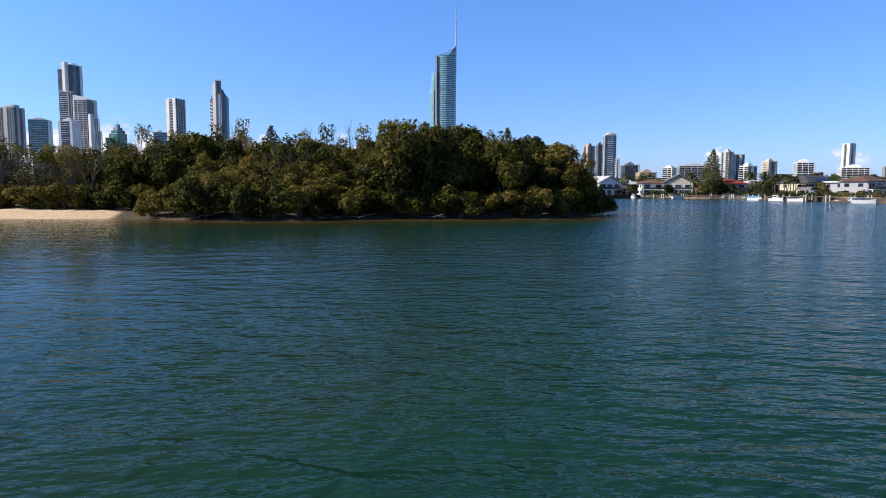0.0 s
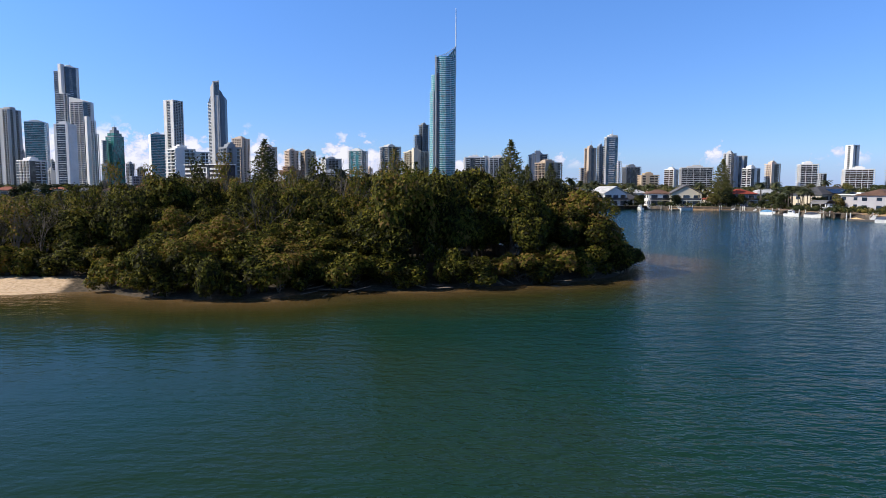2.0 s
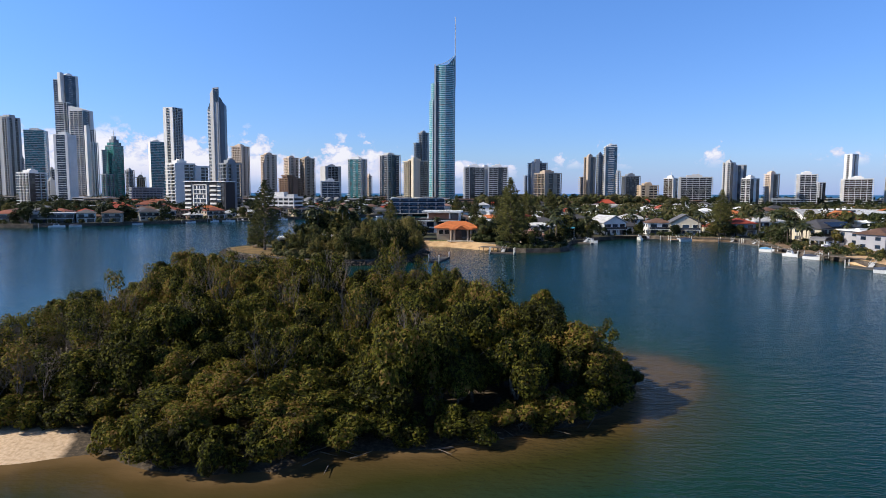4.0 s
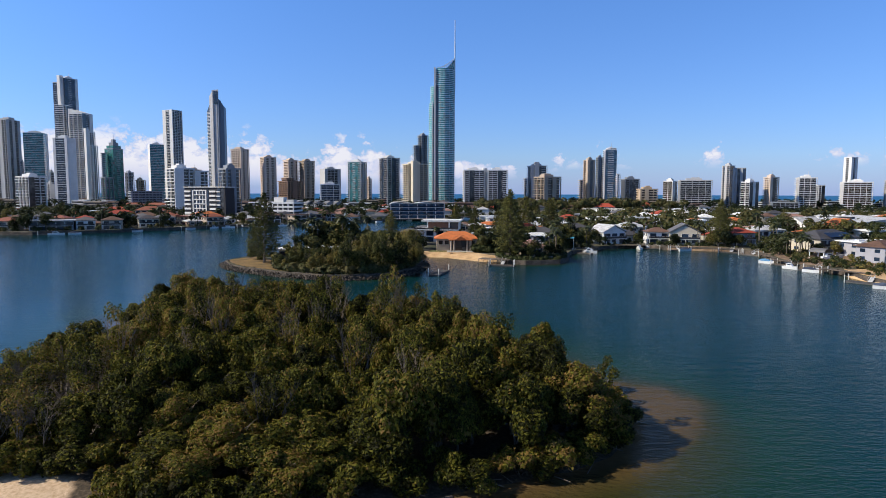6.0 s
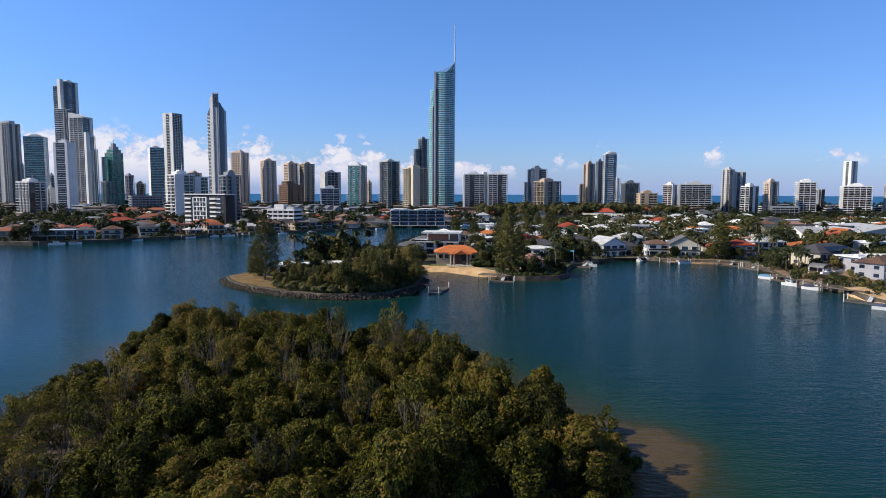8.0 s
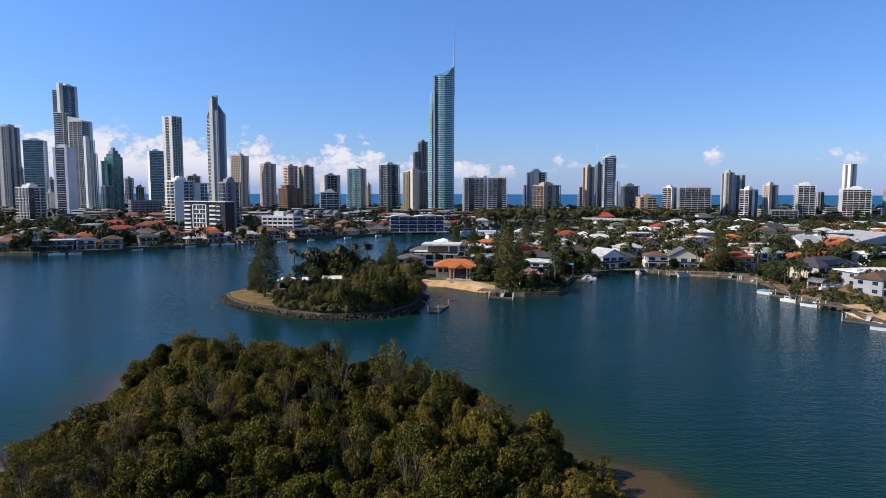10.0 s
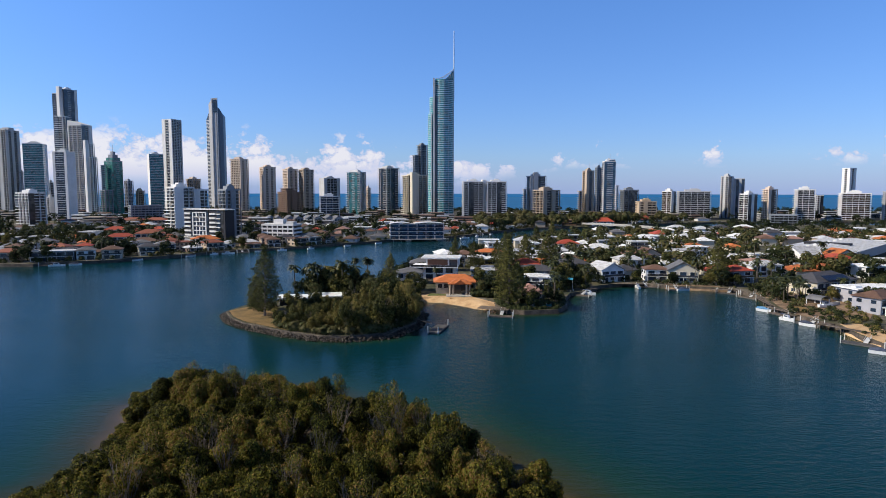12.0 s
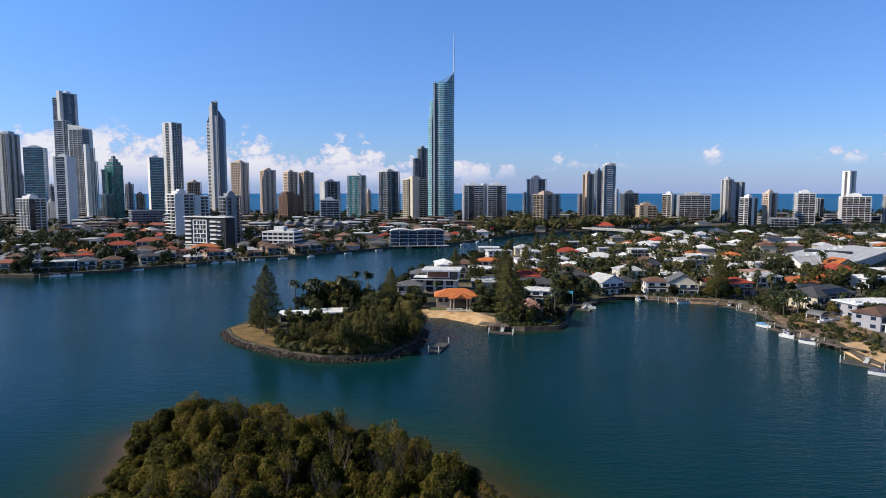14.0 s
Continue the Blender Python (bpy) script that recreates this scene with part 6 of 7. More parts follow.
def plant_gardens():
    rng = random.Random(31)
    pines, palms, trees, coastal = [pine(i) for i in range(3)], [palm(i) for i in range(3)], [garden_tree(i) for i in range(5)], [coastal_tree(i) for i in range(4)]
    for x, y, h in ((-70, 222, 24.5), (-76, 233, 13), (-32, 279, 17), (18, 243.5, 26), (22, 252, 17), (22, 334, 23), (33, 345, 21), (48, 352, 22), (6, 344, 17), (-5, 352, 19), (120, 303, 22), (126, 311, 15), (60, 520, 16), (84, 600, 17), (20, 380, 15)):
        planted(pines, x, y, 1.6, (1.08 if h > 24 else 0.95 if h > 20 else 0.72, h / 22), rng)
    for x, y, h in ((-70, 262, 13), (-66, 264, 12), (-62, 262, 14), (-58, 266, 11), (-60, 261, 13), (-55, 263, 12), (-50, 262, 15), (-46, 270, 12), (-43, 285, 14), (-51, 300, 12), (34, 251, 9), (37, 257, 10), (30, 247, 8), (39, 268, 10),
                    (44, 300, 12), (52, 315, 13), (48, 325, 12), (41, 331, 13), (56, 330, 11), (62, 345, 12), (38, 350, 12), (131, 262, 8), (129, 258, 7), (133, 263, 9), (136, 262, 8), (134, 259, 7), (132, 267, 8), (137, 266, 9), (140, 265, 8), (141, 269, 9), (128, 265, 6), (133, 271, 8), (133, 256, 8), (135, 267, 9), (138, 259, 7), (130, 270, 8), (139, 304, 11),
                    (112, 308, 10), (118, 322, 11), (128, 326, 12), (146, 318, 11), (86, 324, 9), (60, 308, 9), (8, 282, 9), (12, 276, 8), (-12, 290, 9), (90, 345, 11), (160, 330, 10), (176, 342, 9)):
        planted(palms, x, y, 1.6, (h / 9 * 0.5 + 0.5, h / 9), rng)
    # thicket over the point
    put_ = []
    for k in range(700):
        x, y = rng.uniform(-64, -15), rng.uniform(196, 280)
        if not inside(x, y, POINT, 0.4) or (x < -57 and y < 226 - 0.3 * (x + 57)) or (-76 < x < -45 and 239 < y < 260) or any(math.hypot(x - a, y - c) < 3.5 for a, c in put_) or (x > -24 and y > 256):
            continue
        put_.append((x, y))
        s = rng.uniform(0.85, 1.25) * (0.72 if x < -44 and y < 242 else 0.72 if y > 232 else 1.0)
        planted(coastal if y < 240 or rng.random() < 0.4 else trees, x, y, 1.5, (s, s * rng.choice((0.75, 0.85, 1.0, 1.1, 1.25, 1.6))), rng)
    for x, y, s in ((-80, 236, 0.6), (-77, 231, 0.5), (-69, 229, 0.5), (-73, 226, 0.4), (-60, 207, 0.6), (-56.5, 204, 0.6), (-61.5, 212, 0.7), (-54, 207, 0.7), (-64, 216, 0.6), (-58, 215, 0.8), (-62, 262, 1.6), (-58, 266, 1.95), (-54, 264, 2.2), (-50, 268, 2.0), (-36, 256, 1.4), (-31, 248, 1.25), (-66, 258, 1.1), (-45, 268, 1.3), (-61, 233, 0.9), (-57, 228, 0.9), (-53, 222, 0.8), (-48, 214, 0.75), (-66, 240, 0.8), (-46, 262, 1.5), (-52, 258, 1.4), (-60, 254, 1.1), (-38, 262, 1.3), (-30, 268, 1.2), (-24, 272, 1.1), (-22, 282, 1.2), (-18, 276, 0.9),
                    (-35, 290, 1.1), (-42, 272, 1.2), (10, 270, 1.1), (14, 266, 1.2), (12, 285, 1.2), (16, 290, 1.2), (22, 285, 1.1), (24, 247, 0.6), (37, 252, 0.7), (36, 262, 0.8), (20, 249, 0.8),
                    (45, 285, 1.0), (52, 292, 1.1), (58, 296, 0.9), (62, 312, 1.1), (86, 314, 0.9), (102, 309, 0.8), (118, 306, 1.0), (122, 300, 1.1), (128, 300, 1.0), (144, 292, 1.0), (137, 286, 1.0), (131, 276, 1.0), (128, 262, 0.9), (135, 236, 0.4), (139, 216, 0.35), (150, 262, 0.9), (165, 262, 0.9), (172, 270, 1.0), (180, 256, 0.9)):
        planted(trees, x, y, 1.6, (s, s), rng)
    # gardens of the suburb, between the houses
    for poly, y0, y1, x0, x1, most, z in ((POINT, 285, 400, -45, 300, 80, 1.5), (POINT, 240, 300, 6, 62, 22, 1.5), (POINT, 200, 290, 142, 200, 14, 1.5), (MAIN, 365, 600, -440, -100, 75, 1.9)):
        count = 0
        for k in range(1500):
            y = rng.uniform(y0, y1)
            x = rng.uniform(max(x0, -0.8 * y), min(x1, 0.8 * y))
            if count > most or not inside(x, y, poly, 2) or any(abs(x - a) < 7 and abs(y - b) < 6 for a, b in HOMES) or math.hypot(x - 268, y - 452) < 58:
                continue
            count += 1
            s = rng.uniform(0.6, 1.4)
            planted(palms if rng.random() < 0.16 else trees, x, y, z, (s, s * rng.uniform(0.9, 1.2)), rng)
    for ob in pines + palms + trees + coastal:
        for o in list(ob.children_recursive) + [ob]:
            bpy.data.objects.remove(o)


def far_woods(name, poly, xs, ys, count, seed, z0=2.0, tall=(5, 11), sprays=44):
    """Garden, street and park trees of the far quarters, too many and too far to tell apart."""
    rng = random.Random(seed)
    b = Build()
    big = [(o.location.x, o.location.y) for o in scene.objects if o.parent is None and o.name.split(".")[0] in ("apartment_tower", "spire_tower")]
    px, py = np.array([rng.uniform(*xs) for _ in range(count)]), np.array([rng.uniform(*ys) for _ in range(count)])
    ok = edge_distance(px, py, poly) < -3
    for x, y, good in zip(px, py, ok):
        if not good or abs(x) > y * 0.82 or any(abs(x - a) < 22 and abs(y - c) < 20 for a, c in big) or any(abs(x - a) < 7 and abs(y - c) < 6 for a, c in HOMES):
            continue
        if math.hypot(x - 268, y - 452) < 62 or (abs(x + 216) < 26 and 518 < y < 555) or (abs(x + 158) < 24 and 490 < y < 560) or (abs(x + 42) < 30 and 560 < y < 596):
            continue
        h = rng.uniform(*tall)
        r = h * rng.uniform(0.35, 0.5)
        b.tube((x, y, z0 - 0.2), (x, y, z0 + h * 0.5), 0.3, 0.15, 4)
        lobes = [Vector((x + rng.gauss(0, r * 0.45), y + rng.gauss(0, r * 0.45), z0 + h * rng.uniform(0.45, 0.8))) for _ in range(4)]
        for k in range(sprays):
            d = Vector((rng.gauss(0, 1), rng.gauss(0, 1), rng.gauss(0.2, 0.8))).normalized()
            p = lobes[k % 4] + Vector((d.x * r * 0.62, d.y * r * 0.62, d.z * h * 0.26)) * rng.uniform(0.7, 1.05)
            leaf_blade(b, p, (d + Vector((0, 0, 0.4))).normalized(), r * rng.uniform(0.3, 0.62), rng, 0.75)
    tagged(new(name, b.mesh(name, M_leaf_dark)), "far dark green garden, street and park trees", "trees", kind="stuff")


def bank_bushes(name, poly, line, z0, density, sizes, depth, seed, leaves=None):
    """Low garden bushes, hedges and small trees near the water's edge."""
    rng = random.Random(seed)
    b = Build()
    for (ax, ay), (bx, by) in zip(line, line[1:]):
        ln = math.hypot(bx - ax, by - ay)
        for _ in range(int(ln * density)):
            t, off = rng.random(), rng.uniform(1.5, depth)
            x, y = ax + (bx - ax) * t - (by - ay) / ln * off, ay + (by - ay) * t + (bx - ax) / ln * off
            if not inside(x, y, poly, 1.0) or any(abs(x - a) < 6.5 and abs(y - c) < 5.5 for a, c in HOMES):
                continue
            h = rng.uniform(*sizes)
            for k in range(80):
                d = Vector((rng.gauss(0, 1), rng.gauss(0, 1), rng.gauss(0.2, 0.8))).normalized()
                p = Vector((x, y, z0 + h * 0.45)) + Vector((d.x * h * 0.7, d.y * h * 0.7, d.z * h * 0.5)) * rng.uniform(0.6, 1.05)
                leaf_blade(b, p, (d + Vector((0, 0, 0.3))).normalized(), h * rng.uniform(0.2, 0.4), rng, 0.75)
    tagged(new(name, b.mesh(name, leaves or M_leaf_dark)), "low mixed garden bushes near the banks", "bushes", kind="stuff")


bank_bushes("garden_bushes", POINT, POINT[16:40], 1.6, 0.9, (0.8, 2.8), 16, 91)
bank_bushes("point_bushes", POINT, POINT[3:12], 1.5, 2.6, (1.0, 3.4), 6, 94)
bank_bushes("terrace_bushes", POINT, POINT[14:21], 0.9, 1.6, (1.2, 2.6), 2.6, 95)
bank_bushes("portico_hedge", POINT, [(-14, 266), (-6.5, 266)], 1.6, 5.0, (3.0, 4.6), 3.2, 96)
bank_bushes("garden_hedge", POINT, [(4.5, 264), (15, 262)], 1.6, 4.0, (2.6, 4.4), 6.0, 97)
bank_bushes("canal_garden", POINT, [(133, 284), (130, 262), (127, 236), (129, 206)], 1.6, 1.1, (0.7, 2.3), 26, 98, M_leaf_olive)
bank_bushes("river_bushes", MAIN, MAIN[2:24], 2.0, 1.0, (0.9, 3.4), 26, 92)
bank_bushes("arm_bushes", POINT, POINT[48:58], 1.6, 0.5, (1.5, 5.0), 22, 93)
plant_island()
plant_gardens()
far_woods("far_trees", MAIN, (-900, 1000), (680, 1400), 1700, 41, tall=(7, 14), sprays=66)
far_woods("far_park_trees", MAIN, (20, 330), (690, 900), 520, 42, tall=(9, 18), sprays=150)
far_woods("far_bank_trees", MAIN, (-560, 60), (370, 700), 1150, 44, tall=(5, 12), sprays=80)
far_woods("far_suburb_trees", POINT, (40, 640), (330, 640), 1250, 43, 1.6, tall=(5, 12), sprays=80)
far_woods("garden_thicket", POINT, (16, 330), (284, 400), 420, 46, 1.6, tall=(2.5, 6.0), sprays=150)
far_woods("far_arm_trees", POINT, (60, 800), (620, 860), 480, 45, 1.6, sprays=80)

# ---- jetties, boats, small things ----


def pontoon(label, at, yaw, size, gangway=0.0, posts=4, z=0.0, dark=False):
    """A floating pontoon between white-sleeved piles, with a gangway to the bank."""
    w, d = size
    ob = thing("pontoon", label, "pontoon", (at[0], at[1], z), yaw, "pontoons")
    n = max(3, int(max(w, d) / 1.2))
    me = one_box("plank", M_deck_dark if dark else M_timber, 0.03, 0, 0.38, max(w, d) / n - 0.03, min(w, d), 0.48)
    for k in range(n):
        part("plank", me, ob, (-w / 2 + k * w / n, -d / 2, 0) if w > d else pose(w / 2, -d / 2 + k * d / n, 0, 0, 0, 90))
    part("float", one_box("float", M_deck_dark, -w / 2, -d / 2, -0.3, w / 2, d / 2, 0.37), ob)
    for k in range(posts):
        c = Build()
        x, y = (-1 if k % 2 else 1) * (w / 2 - 0.3), (-1 if k < 2 else 1) * (d / 2 + 0.2)
        c.tube((x, y, -2), (x, y, 2.2), 0.16, 0.16, 8)
        c.tube((x, y, 2.2), (x, y, 2.45), 0.18, 0.03, 8)
        part("mooring_post", c.mesh("mooring_post", M_post), ob)
    if gangway:
        g = Build()
        g.add([(-0.6, d / 2, 0.5), (0.6, d / 2, 0.5), (0.6, d / 2 + gangway, 1.6), (-0.6, d / 2 + gangway, 1.6), (-0.6, d / 2, 0.62), (0.6, d / 2, 0.62), (0.6, d / 2 + gangway, 1.72), (-0.6, d / 2 + gangway, 1.72)],
              [(0, 3, 2, 1), (4, 5, 6, 7), (0, 1, 5, 4), (1, 2, 6, 5), (2, 3, 7, 6), (3, 0, 4, 7)])
        for sx in (-0.6, 0.6):
            g.tube((sx, d / 2, 1.5), (sx, d / 2 + gangway, 2.6), 0.04, 0.04, 5)
            for k in range(4):
                t = k / 3
                g.tube((sx, d / 2 + gangway * t, 0.6 + 1.1 * t), (sx, d / 2 + gangway * t, 1.5 + 1.1 * t), 0.03, 0.03, 4)
        part("gangway", g.mesh("gangway", M_steel), ob)
    return ob


def boat(label, at, yaw, length=7.0, cover=None, cabin=True):
    """A small motor boat: a shaped hull, a deck, a cabin with dark windows, a canvas or cover."""
    ob = thing("motor_boat", label, "boat", at, yaw, "moored boats")
    b = Build()
    beam = length * 0.30
    rows = []
    for t, k, lift in ((-0.5, 0.86, 0.0), (-0.2, 1.0, 0.0), (0.1, 0.95, 0.05), (0.32, 0.62, 0.18), (0.5, 0.04, 0.32)):
        rows.append([(t * length, -beam / 2 * k, 0.95 + lift), (t * length, -beam / 2 * k * 0.8, 0.0), (t * length, 0, -0.35), (t * length, beam / 2 * k * 0.8, 0.0), (t * length, beam / 2 * k, 0.95 + lift)])
    verts = [p for r in rows for p in r]
    faces = [(i * 5 + j, (i + 1) * 5 + j, (i + 1) * 5 + j + 1, i * 5 + j + 1) for i in range(4) for j in range(4)] + [(0, 1, 2, 3, 4)]
    b.add(verts, faces)
    b.add([(p[0], p[1] * 0.96, p[2] - 0.1) for r in rows for p in (r[0], r[4])], [(i * 2, i * 2 + 2, i * 2 + 3, i * 2 + 1) for i in range(4)])
    part("hull", b.mesh("hull", M_gel), ob)
    if cover:
        c = Build()
        top = [[(t * length, -beam / 2 * k, 1.0), (t * length, 0, 1.0 + hgt), (t * length, beam / 2 * k, 1.0)] for t, k, hgt in ((-0.48, 0.86, 0.5), (-0.1, 1.0, 0.9), (0.2, 0.85, 0.6), (0.45, 0.15, 0.3))]
        c.add([p for r in top for p in r], [(i * 3 + j, (i + 1) * 3 + j, (i + 1) * 3 + j + 1, i * 3 + j + 1) for i in range(3) for j in range(2)])
        part("cover", c.mesh("cover", cover), ob)
    elif cabin:
        c = Build()
        c.prism([(-length * 0.22, -beam * 0.36), (length * 0.2, -beam * 0.3), (length * 0.2, beam * 0.3), (-length * 0.22, beam * 0.36)], 0.9, 2.1,
                top=[(-length * 0.2, -beam * 0.33), (length * 0.08, -beam * 0.27), (length * 0.08, beam * 0.27), (-length * 0.2, beam * 0.33)])
        part("cabin", c.mesh("cabin", M_gel), ob)
        part("cabin_window", one_box("cabin_window", GLASS["navy"], -length * 0.17, -beam * 0.36, 1.45, length * 0.08, beam * 0.36, 1.9), ob)
        part("canopy", one_box("canopy", M_canvas, -length * 0.42, -beam * 0.34, 2.15, length * 0.02, beam * 0.34, 2.28), ob)
    return ob


pontoon("dark floating pontoon with white piles off the wooded point", (-8.0, 209.5, 0), -13, (4.0, 12.5), 0, 3, dark=True)
jetty = thing("jetty_walk", "narrow dark jetty from the wooded point to a pontoon", "jetty", (0, 0, 0))
jb = Build()
jb.add([(-17, 219, 1.5), (-17, 220.2, 1.5), (-10.5, 215.8, 0.9), (-10.5, 214.6, 0.9), (-17, 219, 1.7), (-17, 220.2, 1.7), (-10.5, 215.8, 1.1), (-10.5, 214.6, 1.1)], [(0, 1, 2, 3), (7, 6, 5, 4), (0, 4, 5, 1), (1, 5, 6, 2), (2, 6, 7, 3), (3, 7, 4, 0)])
part("deck", jb.mesh("deck", M_timber), jetty)
for tt in (0.2, 0.7):
    jp = Build()
    jp.tube((-17 + 6.5 * tt, 219.6 - 4.4 * tt, -1.5), (-17 + 6.5 * tt, 219.6 - 4.4 * tt, 1.45), 0.14, 0.14, 6)
    part("post", jp.mesh("post", M_timber), jetty)
pontoon("pale timber pontoon below a pine-shaded terrace", (14, 231.5, 0), -12, (9.5, 2.6), 5, 4)


def terrace(label, at, yaw, size, z=1.6):
    ob = thing("waterside_deck", label, "deck", (at[0], at[1], 0), yaw)
    b = Build()
    w, d = size
    n = int(w / 1.0)
    b.box(0.02, -d / 2, z - 0.12, w / n - 0.02, d / 2, z)
    me = b.mesh("plank", M_timber)
    for k in range(n):
        part("plank", me, ob, (-w / 2 + k * w / n, 0, 0))
    for k in range(3):
        for s in (-1, 1):
            c = Build()
            c.tube((-w / 2 + 0.4 + k * (w - 0.8) / 2, s * (d / 2 - 0.4), -1.5), (-w / 2 + 0.4 + k * (w - 0.8) / 2, s * (d / 2 - 0.4), z - 0.1), 0.13, 0.13, 6)
            part("post", c.mesh("post", M_timber), ob)
    return ob


terrace("timber deck with posts over the canal edge", (12, 240, 0), -20, (12, 6), 1.75)
terrace("long timber jetty on posts beside a sandy yard", (123, 209, 0), -60, (16, 2.4), 1.9)
terrace("timber landing on the canal bank", (119, 241, 0), -75, (14, 2.6), 1.8)
terrace("concrete ramp deck at the canal corner", (56, 290, 0), 25, (9, 6), 1.75)
terrace("timber landing before a gabled house", (80, 306, 0), 0, (14, 4), 1.75)
pontoon("grey pontoon by the canal corner", (52, 279, 0), -35, (9, 2.5), 4, 4)
pontoon("pontoon with boats before white house", (88, 304, 0), 0, (10, 2.6), 3, 4)
pontoon("pontoon off the sandy strip", (100, 297, 0), 0, (10, 2.6), 3, 4)
pontoon("timber pontoon with tall piles", (119, 287, 0), -35, (10, 2.6), 4, 4)
pontoon("timber pontoon with white piles on the canal", (123, 276, 0), -60, (10, 2.6), 3, 4)
pontoon("dark pontoon with white piles on the canal", (118, 238, 0), -72, (10, 2.6), 3, 4)
pontoon("dark pontoon carrying a boat on the canal", (119.5, 222, 0), -60, (9, 3.2), 3, 4, dark=True)
pontoon("dark pontoon at the end of the canal row", (120, 193, 0), -48, (12, 3.0), 3, 4, dark=True)
terrace("timber walkway along the canal yards", (121.5, 258, 0), 82, (18, 1.6), 1.8)
terrace("low timber landing over the canal edge", (120, 231, 0), -8, (8, 2.2), 1.6)
terrace("timber landing by the sandy yard", (121.5, 216, 0), 20, (7, 2.2), 1.6)
terrace("timber landing below the tall pine", (117, 290, 0), 10, (10, 2.6), 1.6)
boat("small white motor boat moored on the canal", (115.6, 229, 0), -62, 5.5)
boat("white motor boat with dark canopy on a pontoon", (118, 220, 0), -58, 5.5, M_canvas)
boat("white runabout hauled out beside a boathouse", (138.5, 245.5, 2.04), 8, 6.0)
boat("boat under a pale blue cover at its pontoon", (115.5, 246, 0), -62, 6.0, M_tarp)
boat("white motor boat at a canal pontoon", (56, 282.5, 0), -30, 6.5)
boat("dinghy under a dark canvas cover", (102, 295, 0), 10, 6.0, M_canvas)
boat("white runabout beside a gabled house", (83, 303, 0), 100, 5.5)
boat("white cabin cruiser moored by the city bank", (-246, 375, 0), 20, 9)
boat("white launch at a riverside landing", (-170, 452, 0), 20, 9)
boat("small launch moored near the banded office", (-138, 478, 0), 30, 7)
boat("white yacht tender at waterfront apartments", (-20, 598, 0), 20, 9)
boat("white launch off the waterfront apartments", (2, 610, 0), 30, 10)
boat("grey dinghy at the end of the canal row", (118.5, 183, 0), -40, 6, M_canvas)
for bx, by in ((-252, 378), (-233, 395), (-221, 409), (-208, 424), (-198, 431), (-187, 447), (-163, 466), (-60, 575), (16, 655)):
    pontoon("timber river pontoon with gangway on the city bank", (bx, by - 3.5, 0), 32, (9, 2.6), 4, 4)
boat("launch under a white awning near the apartments", (20, 664, 0), 50, 8)
for bx, by, yaw, ln in ((-240, 384, 30, 7), (-229, 398, 40, 6), (-216, 412, 45, 7), (-204, 425, 30, 7), (-192, 438, 50, 7), (-181, 452, 40, 6), (-155, 473, 30, 7), (-122, 497, 40, 6), (-98, 525, 45, 7), (-76, 553, 45, 7), (-52, 580, 40, 6), (28, 676, 60, 7), (12, 641, 60, 6)):
    boat("small launch moored along the city bank", (bx + 2.5, by - 4.5, 0), yaw, ln, M_canvas if ln == 7 else None)
boat("small launch on the river arm", (-225, 402, 0), 32, 6)


def boat_shed():
    ob = thing("boat_shed", "curved grey-roofed boathouse on the canal edge", "boathouse", (139, 252, 1.6), 32)
    b = Build()
    arch(b, [(-3.2 * math.cos(math.pi * k / 8), 2.4 + 1.3 * math.sin(math.pi * k / 8)) for k in range(9)], 0.2, -3, 3)
    part("roof", b.mesh("roof", ROOF["grey"]), ob)
    for x in (-3.0, 3.0):
        for y in (-2.7, 2.7):
            part("post", one_box("post", WALL["white"], x - 0.15, y - 0.15, -0.1, x + 0.15, y + 0.15, 2.6), ob)
    part("wall", one_box("wall", WALL["white"], -4.5, -4.2, -0.1, 8, -3.9, 1.5), ob)


boat_shed()


def pool(label, at, yaw, size):
    ob = thing("swimming_pool", label, "pool", (at[0], at[1], 1.6), yaw)
    w, d = size
    b = Build()
    b.box(-w / 2 - 1, -d / 2 - 1, 0, w / 2 + 1, -d / 2, 0.3)
    b.box(-w / 2 - 1, d / 2, 0, w / 2 + 1, d / 2 + 1, 0.3)
    b.box(-w / 2 - 1, -d / 2, 0, -w / 2, d / 2, 0.3)
    b.box(w / 2, -d / 2, 0, w / 2 + 1, d / 2, 0.3)
    part("coping", b.mesh("coping", M_concrete), ob)
    part("pool_water", one_box("pool_water", M_pool, -w / 2, -d / 2, 0, w / 2, d / 2, 0.2), ob)


pool("turquoise pool on a planted terrace by the water", (32, 246, 0), 10, (9, 4))
pool("turquoise pool beside a canal house", (150, 220.5, 0), 34, (8, 4))
pool("small turquoise pool at the yard edge", (143, 206.5, 0), 34, (8, 4))

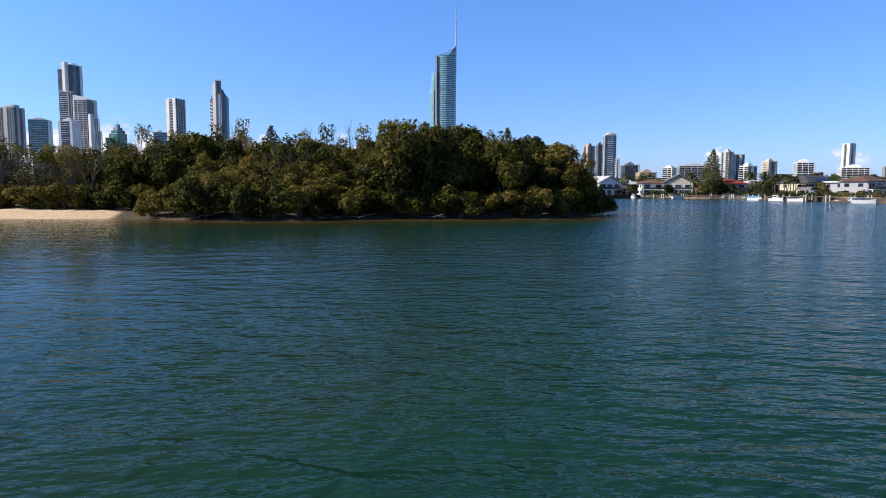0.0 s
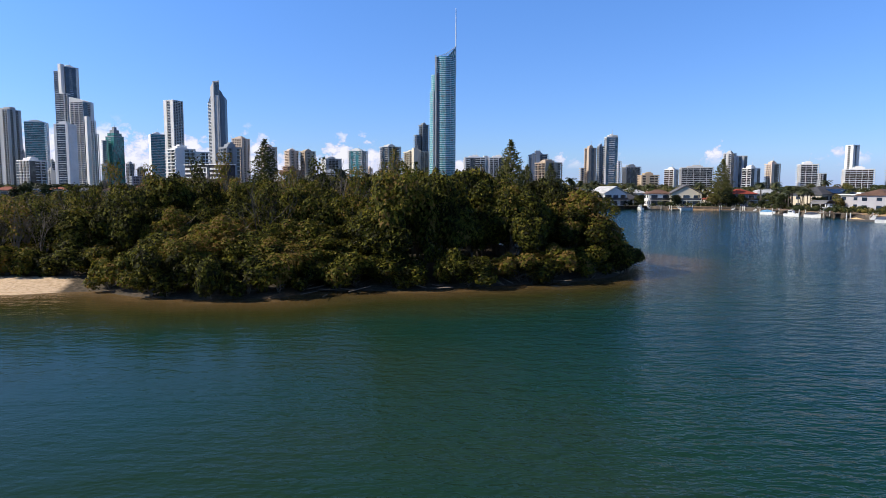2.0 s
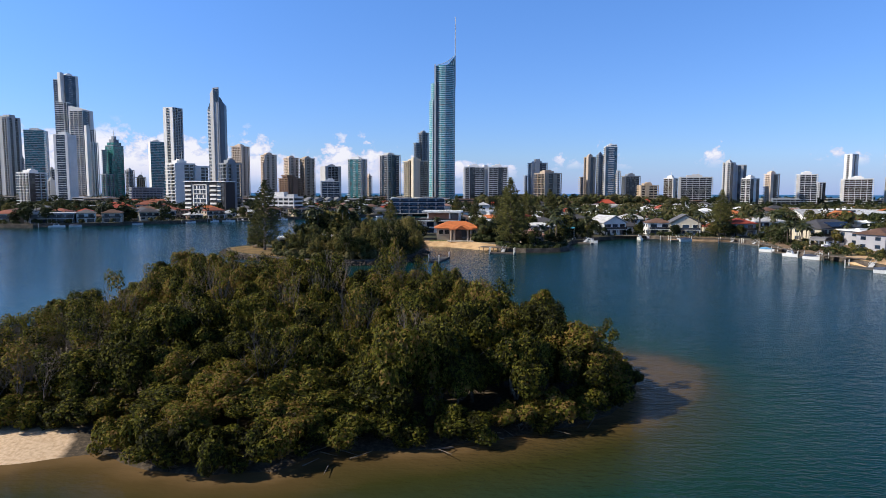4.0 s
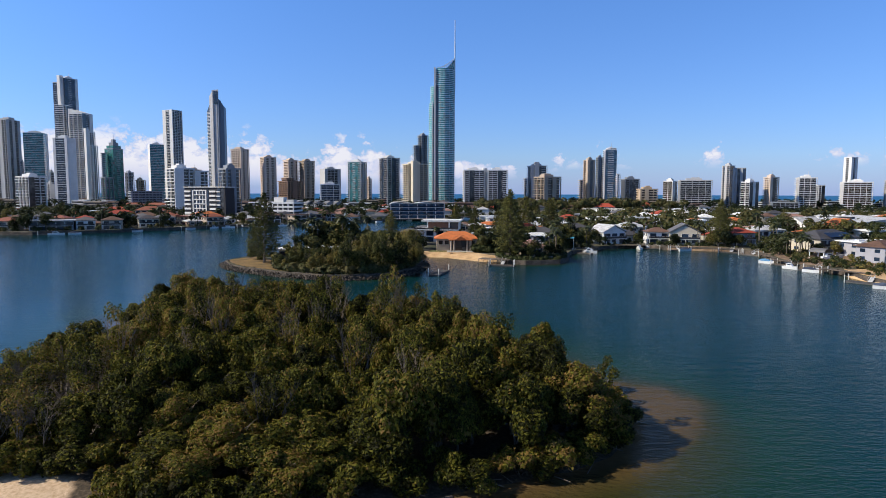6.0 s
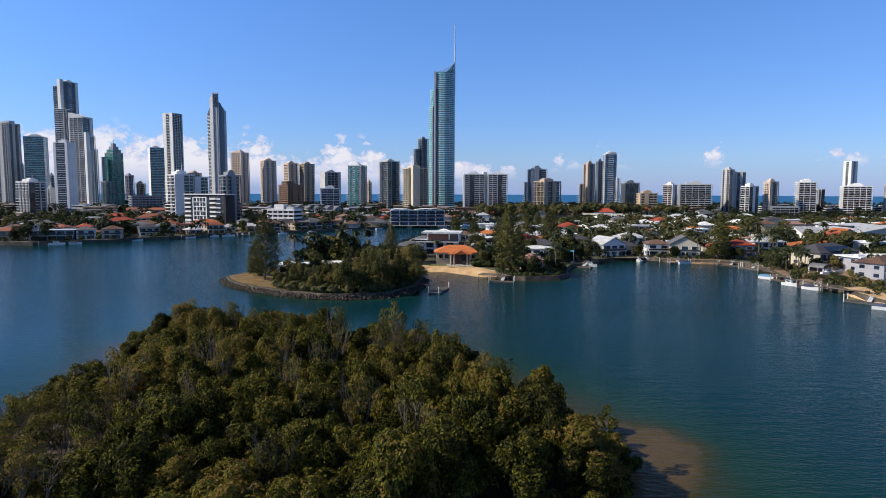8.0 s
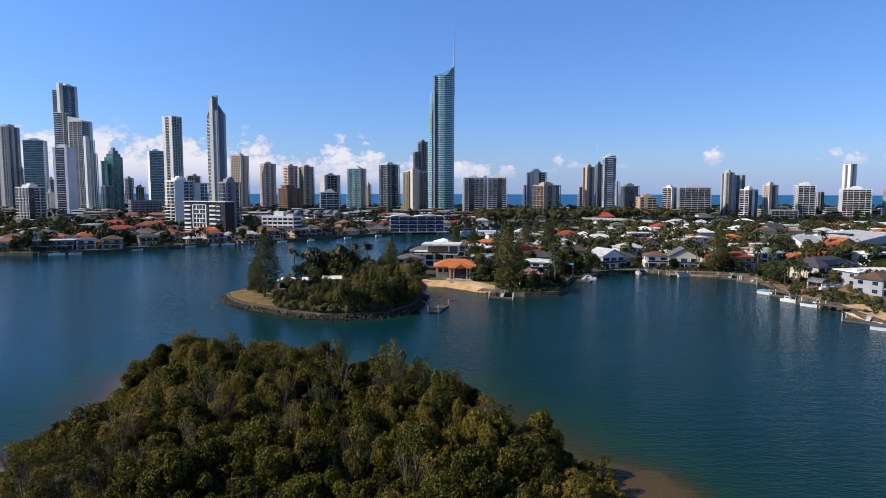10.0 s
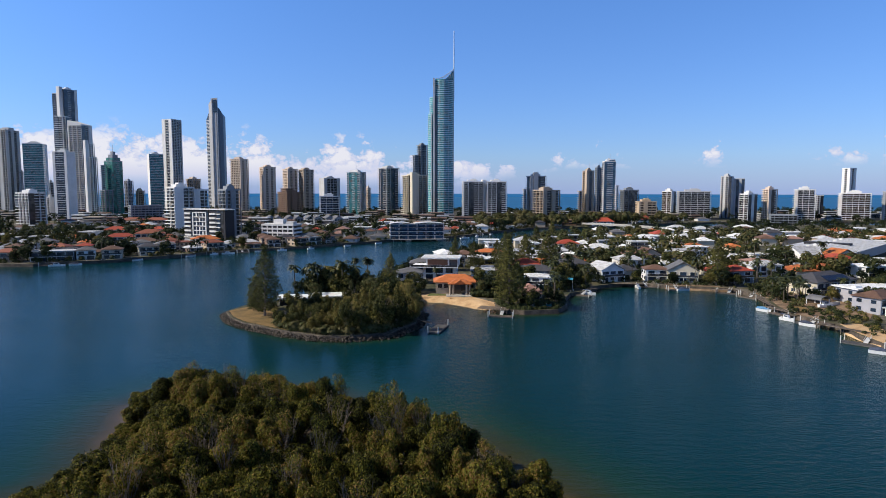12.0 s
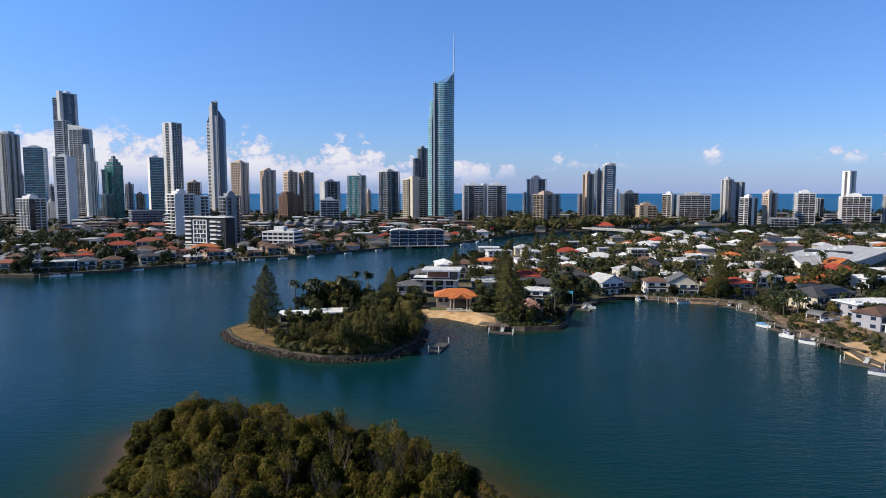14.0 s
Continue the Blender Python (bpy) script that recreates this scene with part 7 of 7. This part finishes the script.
solar = thing("solar_array", "rows of dark solar panels on a grey hip roof", "solar panels", (159.5, 279.3, 7.6), 28)
for k in range(9):
    sb = Build()
    sb.add([(-7 + k * 1.7, -3.1, 0.55), (-5.5 + k * 1.7, -3.1, 0.55), (-5.5 + k * 1.7, 0.2, 2.25), (-7 + k * 1.7, 0.2, 2.25), (-7 + k * 1.7, -3.1, 0.65), (-5.5 + k * 1.7, -3.1, 0.65), (-5.5 + k * 1.7, 0.2, 2.35), (-7 + k * 1.7, 0.2, 2.35)],
           [(0, 3, 2, 1), (4, 5, 6, 7), (0, 1, 5, 4), (1, 2, 6, 5), (2, 3, 7, 6), (3, 0, 4, 7)])
    part("panel", sb.mesh("panel", M_solar), solar)

# driftwood and leaning dead branches at the island's edge
wood = Build()
wr = random.Random(77)
for k in range(20):
    wx, wy = wr.choice([(15.5, 68.5), (18.5, 74), (8, 62.5), (-14, 55), (-2, 58), (4, 61)])
    wx, wy = wx + wr.gauss(0, 1.6), wy + wr.gauss(0, 1.0)
    wa, wl = wr.uniform(0, 6.28), wr.uniform(0.8, 2.6)
    wood.tube((wx, wy, 0.25), (wx + math.cos(wa) * wl, wy + math.sin(wa) * wl, 0.3 + wr.uniform(0, 0.5)), 0.05, 0.02, 5)
tagged(new("driftwood", wood.mesh("driftwood", M_twig)), "bleached driftwood and dead branches along the waterline", "driftwood", kind="stuff")

sail = thing("shade_sail", "bright blue shade sail on thin posts beside a house", "shade sail", (46.5, 287, 1.6), -12)
for sx, sy in ((-3, -2), (3, -2), (3, 2), (-3, 2)):
    sp = Build()
    sp.tube((sx, sy, -0.1), (sx, sy, 5.0), 0.08, 0.08, 6)
    part("post", sp.mesh("post", M_steel), sail)
ss = Build()
ss.add([(-3.2, -2.2, 5.1), (3.2, -2.2, 4.7), (3.2, 2.2, 5.1), (-3.2, 2.2, 4.7), (0, 0, 4.4), (-3.2, -2.2, 5.15), (3.2, -2.2, 4.75), (3.2, 2.2, 5.15), (-3.2, 2.2, 4.75), (0, 0, 4.45)],
       [(1, 0, 4), (2, 1, 4), (3, 2, 4), (0, 3, 4), (5, 6, 9), (6, 7, 9), (7, 8, 9), (8, 5, 9), (0, 1, 6, 5), (1, 2, 7, 6), (2, 3, 8, 7), (3, 0, 5, 8)])
part("canvas", ss.mesh("canvas", M_umbrella), sail)
